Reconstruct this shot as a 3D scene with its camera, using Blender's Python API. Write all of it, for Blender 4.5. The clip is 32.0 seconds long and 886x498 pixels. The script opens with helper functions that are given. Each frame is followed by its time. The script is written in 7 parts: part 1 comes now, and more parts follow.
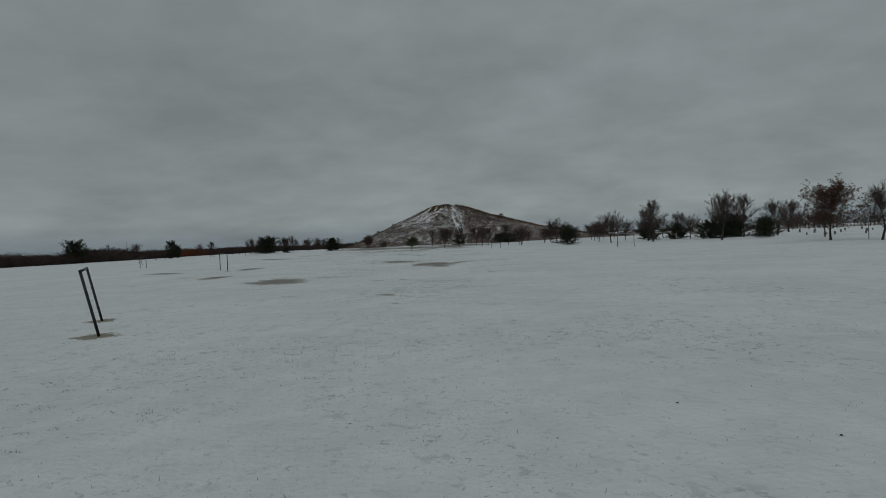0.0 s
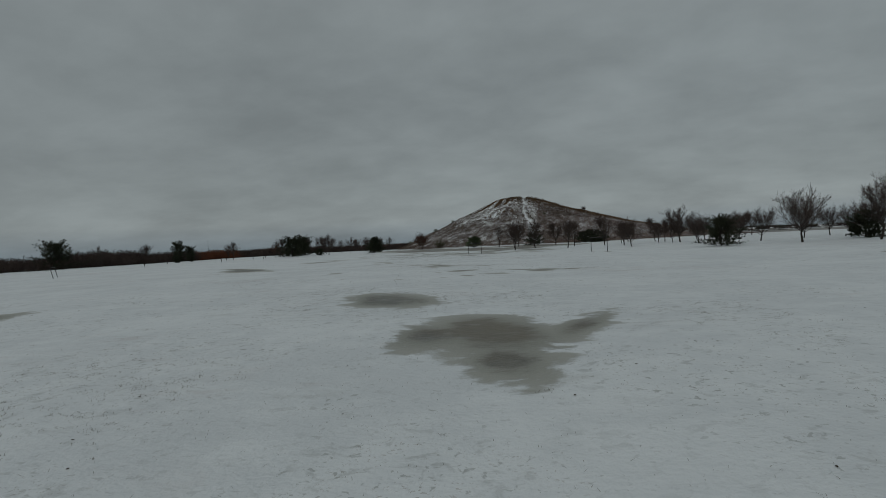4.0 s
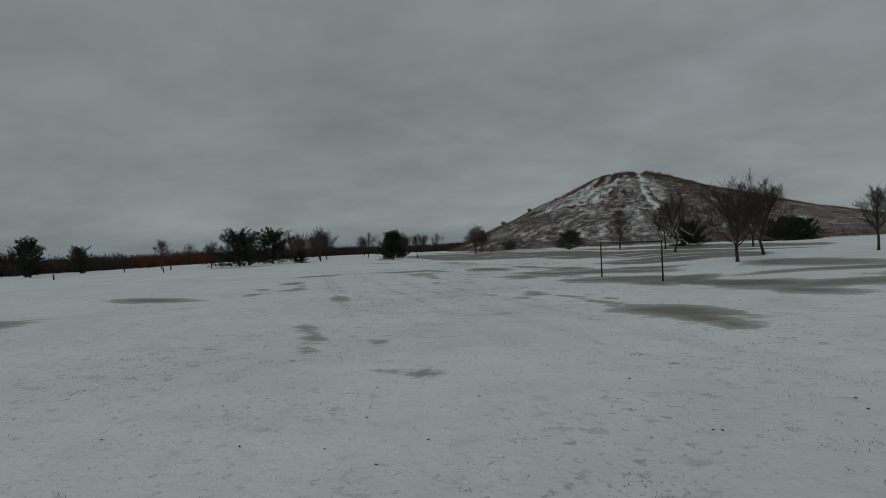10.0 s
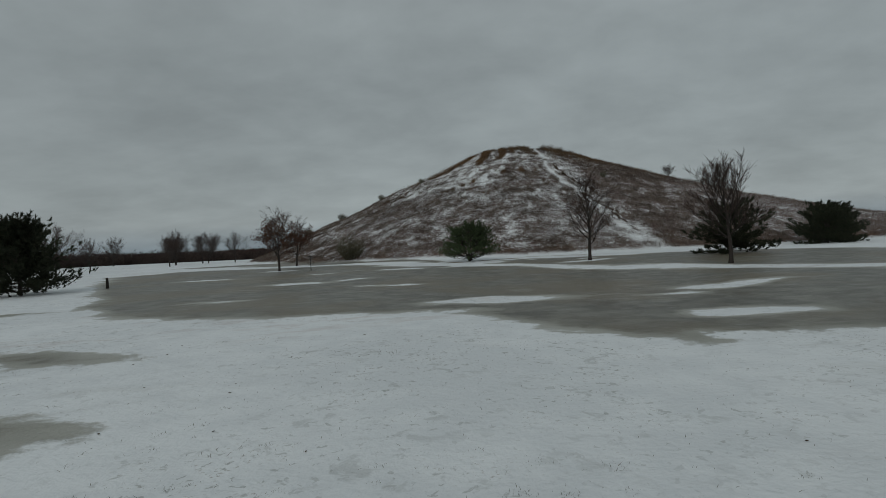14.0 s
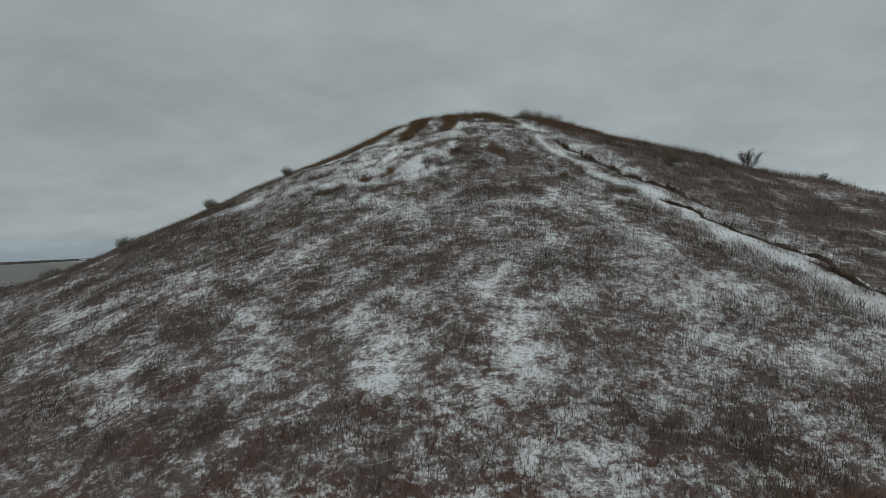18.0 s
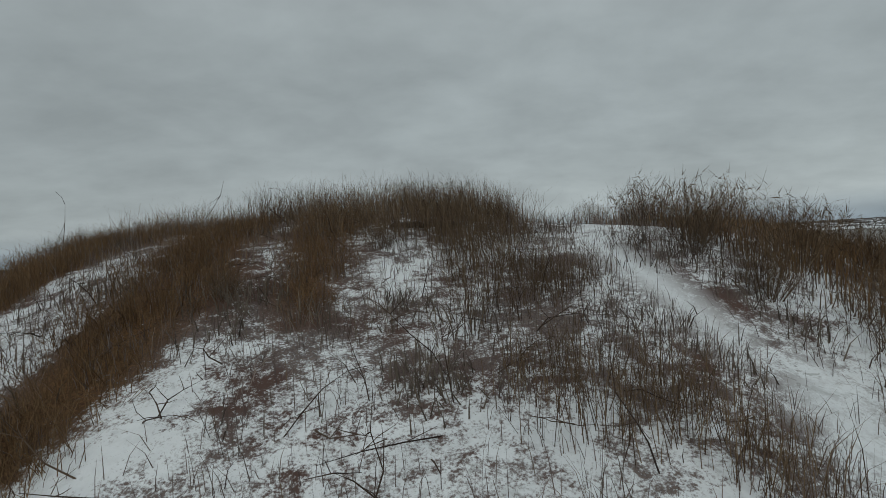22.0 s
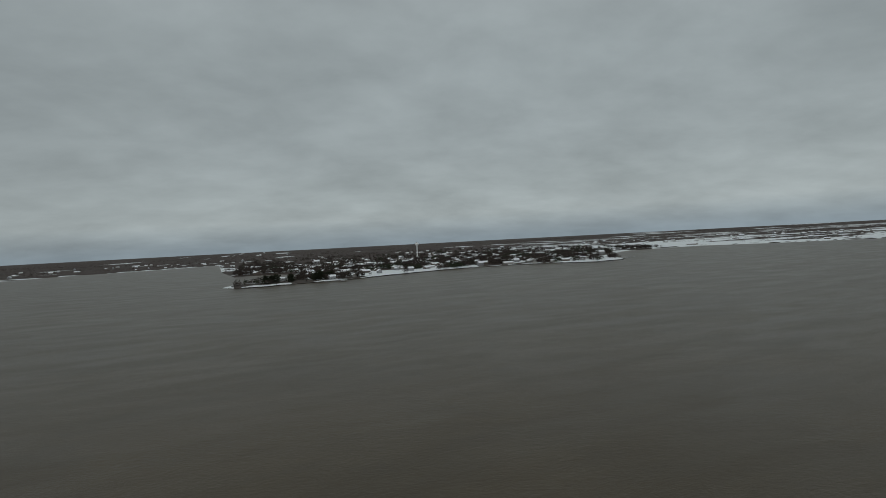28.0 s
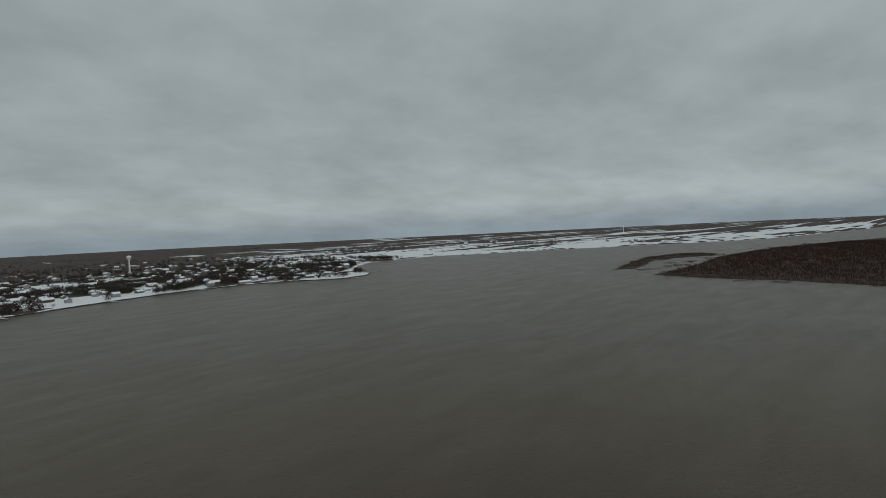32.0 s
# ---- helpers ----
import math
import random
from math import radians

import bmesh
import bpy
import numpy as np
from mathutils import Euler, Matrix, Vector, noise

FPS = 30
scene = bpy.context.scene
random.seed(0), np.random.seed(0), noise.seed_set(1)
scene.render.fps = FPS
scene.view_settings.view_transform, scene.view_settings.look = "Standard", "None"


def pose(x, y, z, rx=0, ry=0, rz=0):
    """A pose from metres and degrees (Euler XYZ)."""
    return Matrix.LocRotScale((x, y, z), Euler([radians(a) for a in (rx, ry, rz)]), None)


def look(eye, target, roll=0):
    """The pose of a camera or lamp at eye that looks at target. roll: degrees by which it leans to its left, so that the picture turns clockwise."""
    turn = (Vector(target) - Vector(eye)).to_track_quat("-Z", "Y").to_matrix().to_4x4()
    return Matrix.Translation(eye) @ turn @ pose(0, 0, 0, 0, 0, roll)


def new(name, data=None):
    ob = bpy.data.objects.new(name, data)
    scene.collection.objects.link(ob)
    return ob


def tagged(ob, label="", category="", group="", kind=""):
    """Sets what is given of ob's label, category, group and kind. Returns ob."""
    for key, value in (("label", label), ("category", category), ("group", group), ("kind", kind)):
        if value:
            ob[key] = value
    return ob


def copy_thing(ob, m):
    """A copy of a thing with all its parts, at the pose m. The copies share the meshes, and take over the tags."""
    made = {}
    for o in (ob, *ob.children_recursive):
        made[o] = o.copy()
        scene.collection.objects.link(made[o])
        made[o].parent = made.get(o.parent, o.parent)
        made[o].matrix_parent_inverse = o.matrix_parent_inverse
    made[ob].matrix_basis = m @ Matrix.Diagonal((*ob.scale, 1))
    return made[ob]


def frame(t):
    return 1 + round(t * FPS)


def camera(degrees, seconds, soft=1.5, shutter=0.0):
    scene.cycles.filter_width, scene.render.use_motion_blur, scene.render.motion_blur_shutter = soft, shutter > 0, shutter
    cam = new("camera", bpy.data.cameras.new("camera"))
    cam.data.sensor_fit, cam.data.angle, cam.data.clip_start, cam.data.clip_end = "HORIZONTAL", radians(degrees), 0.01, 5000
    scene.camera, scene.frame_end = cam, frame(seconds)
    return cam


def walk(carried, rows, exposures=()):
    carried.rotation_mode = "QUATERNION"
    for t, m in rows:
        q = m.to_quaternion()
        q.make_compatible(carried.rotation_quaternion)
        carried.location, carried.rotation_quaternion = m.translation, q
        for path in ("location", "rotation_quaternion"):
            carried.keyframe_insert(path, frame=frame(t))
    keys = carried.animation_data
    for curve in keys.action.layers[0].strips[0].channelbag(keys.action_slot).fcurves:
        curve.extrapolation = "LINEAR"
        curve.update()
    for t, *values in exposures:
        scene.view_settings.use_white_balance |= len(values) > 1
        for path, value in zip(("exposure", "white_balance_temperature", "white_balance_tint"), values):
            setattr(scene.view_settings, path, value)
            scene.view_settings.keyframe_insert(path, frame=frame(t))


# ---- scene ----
cam = camera(79.2, 32.0, soft=0.8)
PATH = [
    (0, (0.00, 0.00, 2.46), (0.337, 9.993, 2.291), -2.42),
    (0.5, (0.33, 5.05, 2.43), (-0.104, 15.038, 2.271), -2.41),
    (1, (0.64, 10.12, 2.40), (-0.077, 20.098, 2.253), -2.41),
    (1.5, (0.92, 15.26, 2.38), (0.459, 25.244, 2.227), -2.42),
    (2, (1.15, 20.47, 2.35), (0.689, 30.458, 2.204), -2.43),
    (2.5, (1.30, 25.79, 2.35), (0.754, 35.777, 2.205), -2.45),
    (3, (1.37, 31.25, 2.36), (0.717, 41.229, 2.249), -2.47),
    (3.5, (1.35, 36.88, 2.36), (0.572, 46.847, 2.233), -2.53),
    (5.5, (0.37, 61.03, 2.50), (-0.991, 70.930, 2.409), -2.72),
    (6, (-0.16, 66.84, 2.51), (-1.585, 76.745, 2.412), -2.72),
    (6.5, (-0.72, 72.90, 2.48), (-2.206, 82.789, 2.378), -2.67),
    (7, (-1.27, 79.12, 2.42), (-2.794, 89.006, 2.330), -2.60),
    (7.5, (-1.84, 85.47, 2.36), (-3.474, 95.341, 2.268), -2.57),
    (8, (-2.43, 91.90, 2.31), (-4.334, 101.712, 2.227), -2.55),
    (8.5, (-3.14, 98.34, 2.29), (-5.151, 108.127, 2.213), -2.57),
    (9, (-3.96, 104.79, 2.27), (-6.075, 114.558, 2.208), -2.56),
    (9.5, (-4.90, 111.24, 2.23), (-7.087, 120.991, 2.176), -2.53),
    (10, (-5.93, 117.73, 2.19), (-8.161, 127.477, 2.115), -2.54),
    (10.5, (-7.01, 124.28, 2.18), (-8.894, 134.097, 2.091), -2.60),
    (11, (-8.07, 130.98, 2.18), (-9.913, 140.801, 2.086), -2.64),
    (11.5, (-9.03, 137.68, 2.13), (-10.191, 147.602, 2.006), -2.61),
    (12, (-9.85, 144.39, 2.09), (-10.519, 154.366, 1.957), -2.56),
    (12.5, (-10.40, 151.20, 2.03), (-10.399, 161.200, 1.892), -2.58),
    (13, (-10.81, 158.14, 2.00), (-10.472, 168.131, 1.849), -2.60),
    (13.5, (-11.16, 165.49, 2.06), (-10.656, 175.485, 1.912), -2.61),
    (15.5, (-9.89, 192.97, 3.34), (-8.705, 202.903, 3.191), -2.64),
    (16, (-8.98, 199.14, 3.96), (-7.552, 209.034, 3.805), -2.65),
    (16.5, (-7.82, 205.41, 4.85), (-6.259, 215.291, 4.720), -2.66),
    (17, (-6.35, 211.34, 5.25), (-4.702, 221.206, 5.126), -2.66),
    (17.5, (-4.83, 217.71, 5.87), (-3.058, 227.546, 5.745), -2.68),
    (18, (-3.34, 223.78, 6.67), (-1.477, 233.609, 6.548), -2.61),
    (18.5, (-1.49, 230.04, 7.62), (0.387, 239.863, 7.524), -2.53),
    (19, (0.17, 236.01, 8.89), (2.087, 245.828, 8.820), -2.42),
    (19.5, (2.06, 242.46, 10.71), (3.968, 252.278, 10.646), -2.36),
    (20, (3.75, 248.23, 12.54), (5.664, 258.042, 12.458), -2.51),
    (20.5, (5.32, 253.81, 14.53), (7.218, 263.633, 14.422), -2.94),
    (21, (6.92, 259.30, 16.40), (8.817, 269.118, 16.264), -3.32),
    (21.5, (8.80, 265.05, 18.34), (10.666, 274.872, 18.212), -3.48),
    (22, (10.90, 271.12, 19.99), (12.794, 280.937, 19.860), -3.44),
    (22.5, (13.21, 277.52, 21.47), (14.983, 287.356, 21.337), -3.32),
    (23, (15.73, 284.24, 22.90), (17.493, 294.082, 22.775), -3.20),
    (23.5, (18.47, 291.29, 24.43), (20.201, 301.138, 24.328), -3.11),
    (24, (20.95, 298.01, 25.88), (22.714, 307.854, 25.759), -3.09),
    (24.5, (23.23, 304.42, 27.39), (24.996, 314.263, 27.288), -2.96),
    (26.5, (30.67, 326.98, 33.30), (31.889, 336.901, 33.229), -3.08),
    (27, (32.44, 332.25, 34.91), (34.278, 342.075, 34.801), -2.96),
    (27.5, (34.17, 337.37, 36.59), (36.645, 347.058, 36.441), -2.97),
    (28, (35.95, 342.37, 38.29), (39.197, 351.825, 38.110), -2.97),
    (28.5, (37.82, 347.27, 39.98), (42.057, 356.326, 39.765), -2.94),
    (29, (39.86, 352.13, 41.70), (44.598, 360.931, 41.457), -2.94),
    (29.5, (42.15, 357.08, 43.43), (47.121, 365.754, 43.182), -2.92),
    (30, (44.81, 362.15, 45.19), (49.857, 370.783, 44.937), -2.95),
    (30.5, (47.78, 367.30, 46.94), (53.041, 375.800, 46.682), -2.88),
    (31, (50.95, 372.46, 48.66), (57.107, 380.335, 48.358), -2.78),
    (31.5, (54.24, 377.64, 50.36), (61.054, 384.956, 50.031), -2.73),
    (32, (57.57, 382.84, 52.05), (64.773, 389.765, 51.713), -2.76),
]
EXPOSURES = [(0.0, -0.24), (10.0, -0.23), (13.0, -0.07), (16.0, 0.24), (18.0, 0.36), (20.0, 0.44), (21.5, 0.4), (22.5, 0.3), (24.0, 0.24), (28.0, 0.26), (32.0, 0.27)]
walk(cam, [(t, look(eye, target, roll)) for t, eye, target, roll in PATH], EXPOSURES)

# ---- overcast daylight ----
SUN_ELEV, SUN_TURN = 32.0, 205.0
world = bpy.data.worlds.new("overcast_sky")
scene.world = world
world.use_nodes = True
wn, wl = world.node_tree.nodes, world.node_tree.links
wn.clear()


def wnode(kind, **values):
    n = wn.new(kind)
    for k, v in values.items():
        n.inputs[k.replace("_", " ")].default_value = v
    return n


def wmath(op, a, b=None, clamp=False):
    n = wn.new("ShaderNodeMath")
    n.operation, n.use_clamp = op, clamp
    for i, v in enumerate((a, b)):
        if v is None:
            continue
        if isinstance(v, (int, float)):
            n.inputs[i].default_value = v
        else:
            wl.new(v, n.inputs[i])
    return n.outputs[0]


sky = wn.new("ShaderNodeTexSky")
sky.sky_type, sky.sun_disc = "NISHITA", False
sky.sun_elevation, sky.sun_rotation = radians(SUN_ELEV), radians(SUN_TURN)
sky.air_density, sky.dust_density = 1.0, 3.0
coord = wn.new("ShaderNodeTexCoord")
sep = wn.new("ShaderNodeSeparateXYZ")
wl.new(coord.outputs["Generated"], sep.inputs[0])
up = wmath("MAXIMUM", sep.outputs[2], 0.0)
flat = wmath("ADD", up, 0.26)
comb = wn.new("ShaderNodeCombineXYZ")
wl.new(wmath("DIVIDE", sep.outputs[0], flat), comb.inputs[0])
wl.new(wmath("DIVIDE", sep.outputs[1], flat), comb.inputs[1])
big = wnode("ShaderNodeTexNoise", Scale=0.9, Detail=5.0, Roughness=0.5, Distortion=0.25)
fine = wnode("ShaderNodeTexNoise", Scale=2.6, Detail=7.0, Roughness=0.56, Distortion=0.12)
stretch = wn.new("ShaderNodeMapping")
stretch.inputs["Scale"].default_value = (0.9, 1.05, 1.0)
stretch.inputs["Rotation"].default_value = (0, 0, 0.35)
wl.new(comb.outputs[0], stretch.inputs[0])
wl.new(stretch.outputs[0], big.inputs["Vector"])
wl.new(stretch.outputs[0], fine.inputs["Vector"])
cloud = wmath("ADD", wmath("MULTIPLY", big.outputs[0], 0.5), wmath("MULTIPLY", fine.outputs[0], 0.5))
shade = wn.new("ShaderNodeMapRange")
shade.inputs["From Min"].default_value, shade.inputs["From Max"].default_value = 0.36, 0.64
shade.inputs["To Min"].default_value, shade.inputs["To Max"].default_value = 0.83, 1.16
wl.new(cloud, shade.inputs["Value"])
tone = wn.new("ShaderNodeValToRGB")
ramp = tone.color_ramp
ramp.elements[0].position, ramp.elements[0].color = 0.0, (0.190, 0.234, 0.262, 1)
ramp.elements[1].position, ramp.elements[1].color = 1.0, (0.340, 0.375, 0.386, 1)
for at_, colour in ((0.012, (0.205, 0.246, 0.268, 1)), (0.045, (0.281, 0.318, 0.325, 1)), (0.10, (0.258, 0.292, 0.298, 1)), (0.30, (0.246, 0.279, 0.286, 1)), (0.55, (0.252, 0.283, 0.290, 1))):
    e = ramp.elements.new(at_)
    e.color = colour
wl.new(sep.outputs[2], tone.inputs[0])
lit = wn.new("ShaderNodeVectorMath")
lit.operation = "SCALE"
wl.new(tone.outputs[0], lit.inputs[0])
# thinner cloud towards the east
east = wmath("ADD", wmath("MULTIPLY", sep.outputs[0], 0.07), 1.0)
wl.new(wmath("MULTIPLY", wmath("MULTIPLY", shade.outputs[0], east), 10.0), lit.inputs["Scale"])
mixsky = wn.new("ShaderNodeMix")
mixsky.data_type = "RGBA"
mixsky.inputs["Factor"].default_value = 0.97
wl.new(sky.outputs[0], mixsky.inputs[6])
wl.new(lit.outputs[0], mixsky.inputs[7])
back = wnode("ShaderNodeBackground", Strength=0.1)
wl.new(mixsky.outputs[2], back.inputs[0])
wout = wn.new("ShaderNodeOutputWorld")
wl.new(back.outputs[0], wout.inputs[0])

sun_data = bpy.data.lights.new("sun", "SUN")
sun_data.energy, sun_data.angle, sun_data.color = 0.5, radians(40), (1.0, 0.97, 0.93)
sun = new("sun", sun_data)
sun.rotation_euler = (radians(90 - SUN_ELEV), 0, radians(180 - SUN_TURN))


# ---- materials ----
class Mat:
    """A node material under construction."""

    def __init__(self, name, rough=0.8, metal=0.0, spec=0.3):
        self.m = bpy.data.materials.new(name)
        self.m.use_nodes = True
        self.n, self.l = self.m.node_tree.nodes, self.m.node_tree.links
        self.b = self.n["Principled BSDF"]
        self.b.inputs["Roughness"].default_value = rough
        self.b.inputs["Metallic"].default_value = metal
        self.b.inputs["Specular IOR Level"].default_value = spec

    def put(self, socket, v):
        if isinstance(v, (int, float)):
            socket.default_value = v
        elif isinstance(v, tuple):
            socket.default_value = (*v, 1) if len(v) == 3 and len(socket.default_value) == 4 else v
        else:
            self.l.new(v, socket)

    def where(self):
        g = self.n.new("ShaderNodeNewGeometry")
        return g.outputs["Position"]

    def local(self):
        return self.n.new("ShaderNodeTexCoord").outputs["Object"]

    def island(self):
        return self.n.new("ShaderNodeNewGeometry").outputs["Random Per Island"]

    def per_object(self):
        return self.n.new("ShaderNodeObjectInfo").outputs["Random"]

    def attr(self, name):
        a = self.n.new("ShaderNodeAttribute")
        a.attribute_name = name
        return a.outputs["Fac"]

    def noise(self, scale, vec=None, detail=4.0, rough=0.55, distort=0.0, stretch=None):
        t = self.n.new("ShaderNodeTexNoise")
        t.inputs["Scale"].default_value, t.inputs["Detail"].default_value = scale, detail
        t.inputs["Roughness"].default_value, t.inputs["Distortion"].default_value = rough, distort
        vec = vec or self.where()
        if stretch:
            mp = self.n.new("ShaderNodeMapping")
            mp.inputs["Scale"].default_value = stretch
            self.l.new(vec, mp.inputs[0])
            vec = mp.outputs[0]
        self.l.new(vec, t.inputs["Vector"])
        return t.outputs[0]

    def math(self, op, a, b=0.0, clamp=False):
        t = self.n.new("ShaderNodeMath")
        t.operation, t.use_clamp = op, clamp
        self.put(t.inputs[0], a)
        self.put(t.inputs[1], b)
        return t.outputs[0]

    def span(self, v, a, b, c=0.0, d=1.0):
        t = self.n.new("ShaderNodeMapRange")
        t.interpolation_type = "SMOOTHSTEP"
        for k, s in zip(("From Min", "From Max", "To Min", "To Max"), (a, b, c, d)):
            t.inputs[k].default_value = s
        self.put(t.inputs["Value"], v)
        return t.outputs[0]

    def mix(self, f, a, b):
        t = self.n.new("ShaderNodeMix")
        t.data_type = "RGBA"
        self.put(t.inputs["Factor"], f)
        self.put(t.inputs[6], a)
        self.put(t.inputs[7], b)
        return t.outputs[2]

    def ramp(self, v, *stops):
        t = self.n.new("ShaderNodeValToRGB")
        els = t.color_ramp.elements
        for i, (p, c) in enumerate(stops):
            e = els[i] if i < 2 else els.new(p)
            e.position, e.color = p, (*c, 1)
        self.put(t.inputs[0], v)
        return t.outputs[0]

    def colour(self, v):
        self.put(self.b.inputs["Base Color"], v)
        return self

    def rough(self, v):
        self.put(self.b.inputs["Roughness"], v)
        return self

    def bump(self, height, strength=0.4, distance=0.02):
        t = self.n.new("ShaderNodeBump")
        t.inputs["Strength"].default_value, t.inputs["Distance"].default_value = strength, distance
        self.put(t.inputs["Height"], height)
        self.l.new(t.outputs[0], self.b.inputs["Normal"])
        return self


def simple(name, a, b, scale=6.0, rough=0.8, metal=0.0, bump=0.3, spec=0.3, world_space=False):
    m = Mat(name, rough, metal, spec)
    vec = m.where() if world_space else m.local()
    n1, n2 = m.noise(scale, vec, 5), m.noise(scale * 7, vec, 3)
    f = m.math("ADD", m.math("MULTIPLY", n1, 0.65), m.math("MULTIPLY", n2, 0.35))
    m.colour(m.mix(m.span(f, 0.35, 0.65), a, b))
    m.rough(m.span(n2, 0.2, 0.8, max(rough - 0.12, 0.05), min(rough + 0.1, 1.0)))
    m.bump(f, bump, 0.01)
    return m.m


def stalks(name, *tones, rough=0.9):
    """Dry stems and leaves: a tone for each stem, from the given ones."""
    m = Mat(name, rough, 0.0, 0.15)
    stops = [(i / max(len(tones) - 1, 1), c) for i, c in enumerate(tones)]
    c = m.ramp(m.island(), *stops)
    shade_ = m.span(m.noise(0.35, None, 3), 0.3, 0.7, 0.75, 1.2)
    t = m.n.new("ShaderNodeVectorMath")
    t.operation = "SCALE"
    m.l.new(c, t.inputs[0])
    m.l.new(shade_, t.inputs["Scale"])
    m.colour(t.outputs[0])
    return m.m


BARK = simple("bark", (0.02, 0.017, 0.015), (0.055, 0.046, 0.04), 9.0, 0.9, bump=0.8)
TWIG = stalks("twigs", (0.035, 0.026, 0.024), (0.06, 0.045, 0.04), (0.085, 0.062, 0.052))
BROWN_LEAF = stalks("brown_leaves", (0.045, 0.022, 0.016), (0.07, 0.034, 0.023), (0.105, 0.055, 0.036))
NEEDLE = stalks("needles", (0.04, 0.062, 0.032), (0.066, 0.096, 0.048), (0.105, 0.135, 0.066))
JUNIPER = stalks("juniper_scales", (0.018, 0.026, 0.017), (0.034, 0.042, 0.025), (0.055, 0.056, 0.036))
DRY_GRASS = stalks("dry_grass", (0.092, 0.071, 0.065), (0.145, 0.115, 0.104), (0.195, 0.16, 0.142), (0.255, 0.215, 0.188))
HILL_STEM = stalks("hill_weeds", (0.08, 0.065, 0.053), (0.13, 0.108, 0.086), (0.185, 0.156, 0.122))
SEED_HEAD = stalks("seed_heads", (0.04, 0.031, 0.028), (0.062, 0.048, 0.042), (0.09, 0.068, 0.058))
DARK_STEM = stalks("dark_stems", (0.036, 0.026, 0.022), (0.07, 0.049, 0.037), (0.115, 0.083, 0.06))
RUST_STEM = stalks("rust_stems", (0.085, 0.051, 0.027), (0.145, 0.088, 0.045), (0.205, 0.135, 0.074))
BRUSH_STEM = stalks("brush_stems", (0.045, 0.026, 0.016), (0.08, 0.047, 0.027), (0.12, 0.075, 0.042))
RED_STEM = stalks("red_stems", (0.09, 0.03, 0.017), (0.135, 0.047, 0.024), (0.105, 0.055, 0.028))
REED = stalks("reeds", (0.045, 0.035, 0.022), (0.08, 0.062, 0.038), (0.13, 0.102, 0.064))
BROWN_STEM = stalks("brown_stems", (0.06, 0.041, 0.027), (0.12, 0.083, 0.052), (0.19, 0.14, 0.09))
MARSH_STEM = stalks("marsh_stems", (0.036, 0.021, 0.017), (0.05, 0.03, 0.024), (0.07, 0.044, 0.034))
GREY_SCRUB = stalks("grey_scrub", (0.058, 0.058, 0.038), (0.098, 0.095, 0.062), (0.132, 0.124, 0.084))
TURF = stalks("turf_blades", (0.075, 0.075, 0.056), (0.14, 0.135, 0.10), (0.115, 0.09, 0.065))
FAR_WOOD = stalks("far_woods", (0.03, 0.024, 0.022), (0.052, 0.042, 0.037), (0.08, 0.064, 0.055))
POST_STEEL = simple("painted_steel", (0.02, 0.02, 0.022), (0.045, 0.042, 0.04), 14.0, 0.5, 0.3)
GALVANISED = simple("galvanised_steel", (0.16, 0.165, 0.17), (0.26, 0.265, 0.27), 20.0, 0.45, 0.8)
WOOD_GREY = simple("weathered_wood", (0.09, 0.08, 0.07), (0.17, 0.155, 0.14), 12.0, 0.85)
BENCH_WOOD = simple("dark_bench_slats", (0.028, 0.026, 0.026), (0.055, 0.05, 0.048), 16.0, 0.6)
PANEL = simple("printed_panel", (0.30, 0.33, 0.33), (0.42, 0.44, 0.43), 5.0, 0.35)
SNOW_CAP = simple("settled_snow", (0.72, 0.75, 0.79), (0.82, 0.84, 0.86), 3.0, 0.9, bump=0.5)
TOWER_WHITE = simple("tower_paint", (0.62, 0.64, 0.65), (0.74, 0.75, 0.75), 0.3, 0.5)
WALL_TONES = [simple("siding_pale", (0.28, 0.28, 0.27), (0.40, 0.40, 0.38), 1.5, 0.8), simple("siding_brown", (0.10, 0.08, 0.07), (0.16, 0.13, 0.11), 1.5, 0.85), simple("siding_grey", (0.22, 0.23, 0.24), (0.3, 0.31, 0.32), 1.5, 0.8)]
WINDOW_DARK = simple("window_glass", (0.02, 0.024, 0.028), (0.035, 0.04, 0.045), 2.0, 0.12, spec=0.6)
STONE = simple("shore_stone", (0.10, 0.095, 0.09), (0.2, 0.19, 0.175), 2.0, 0.9)
GRANITE = simple("grey_granite", (0.07, 0.07, 0.07), (0.16, 0.16, 0.16), 8.0, 0.6)


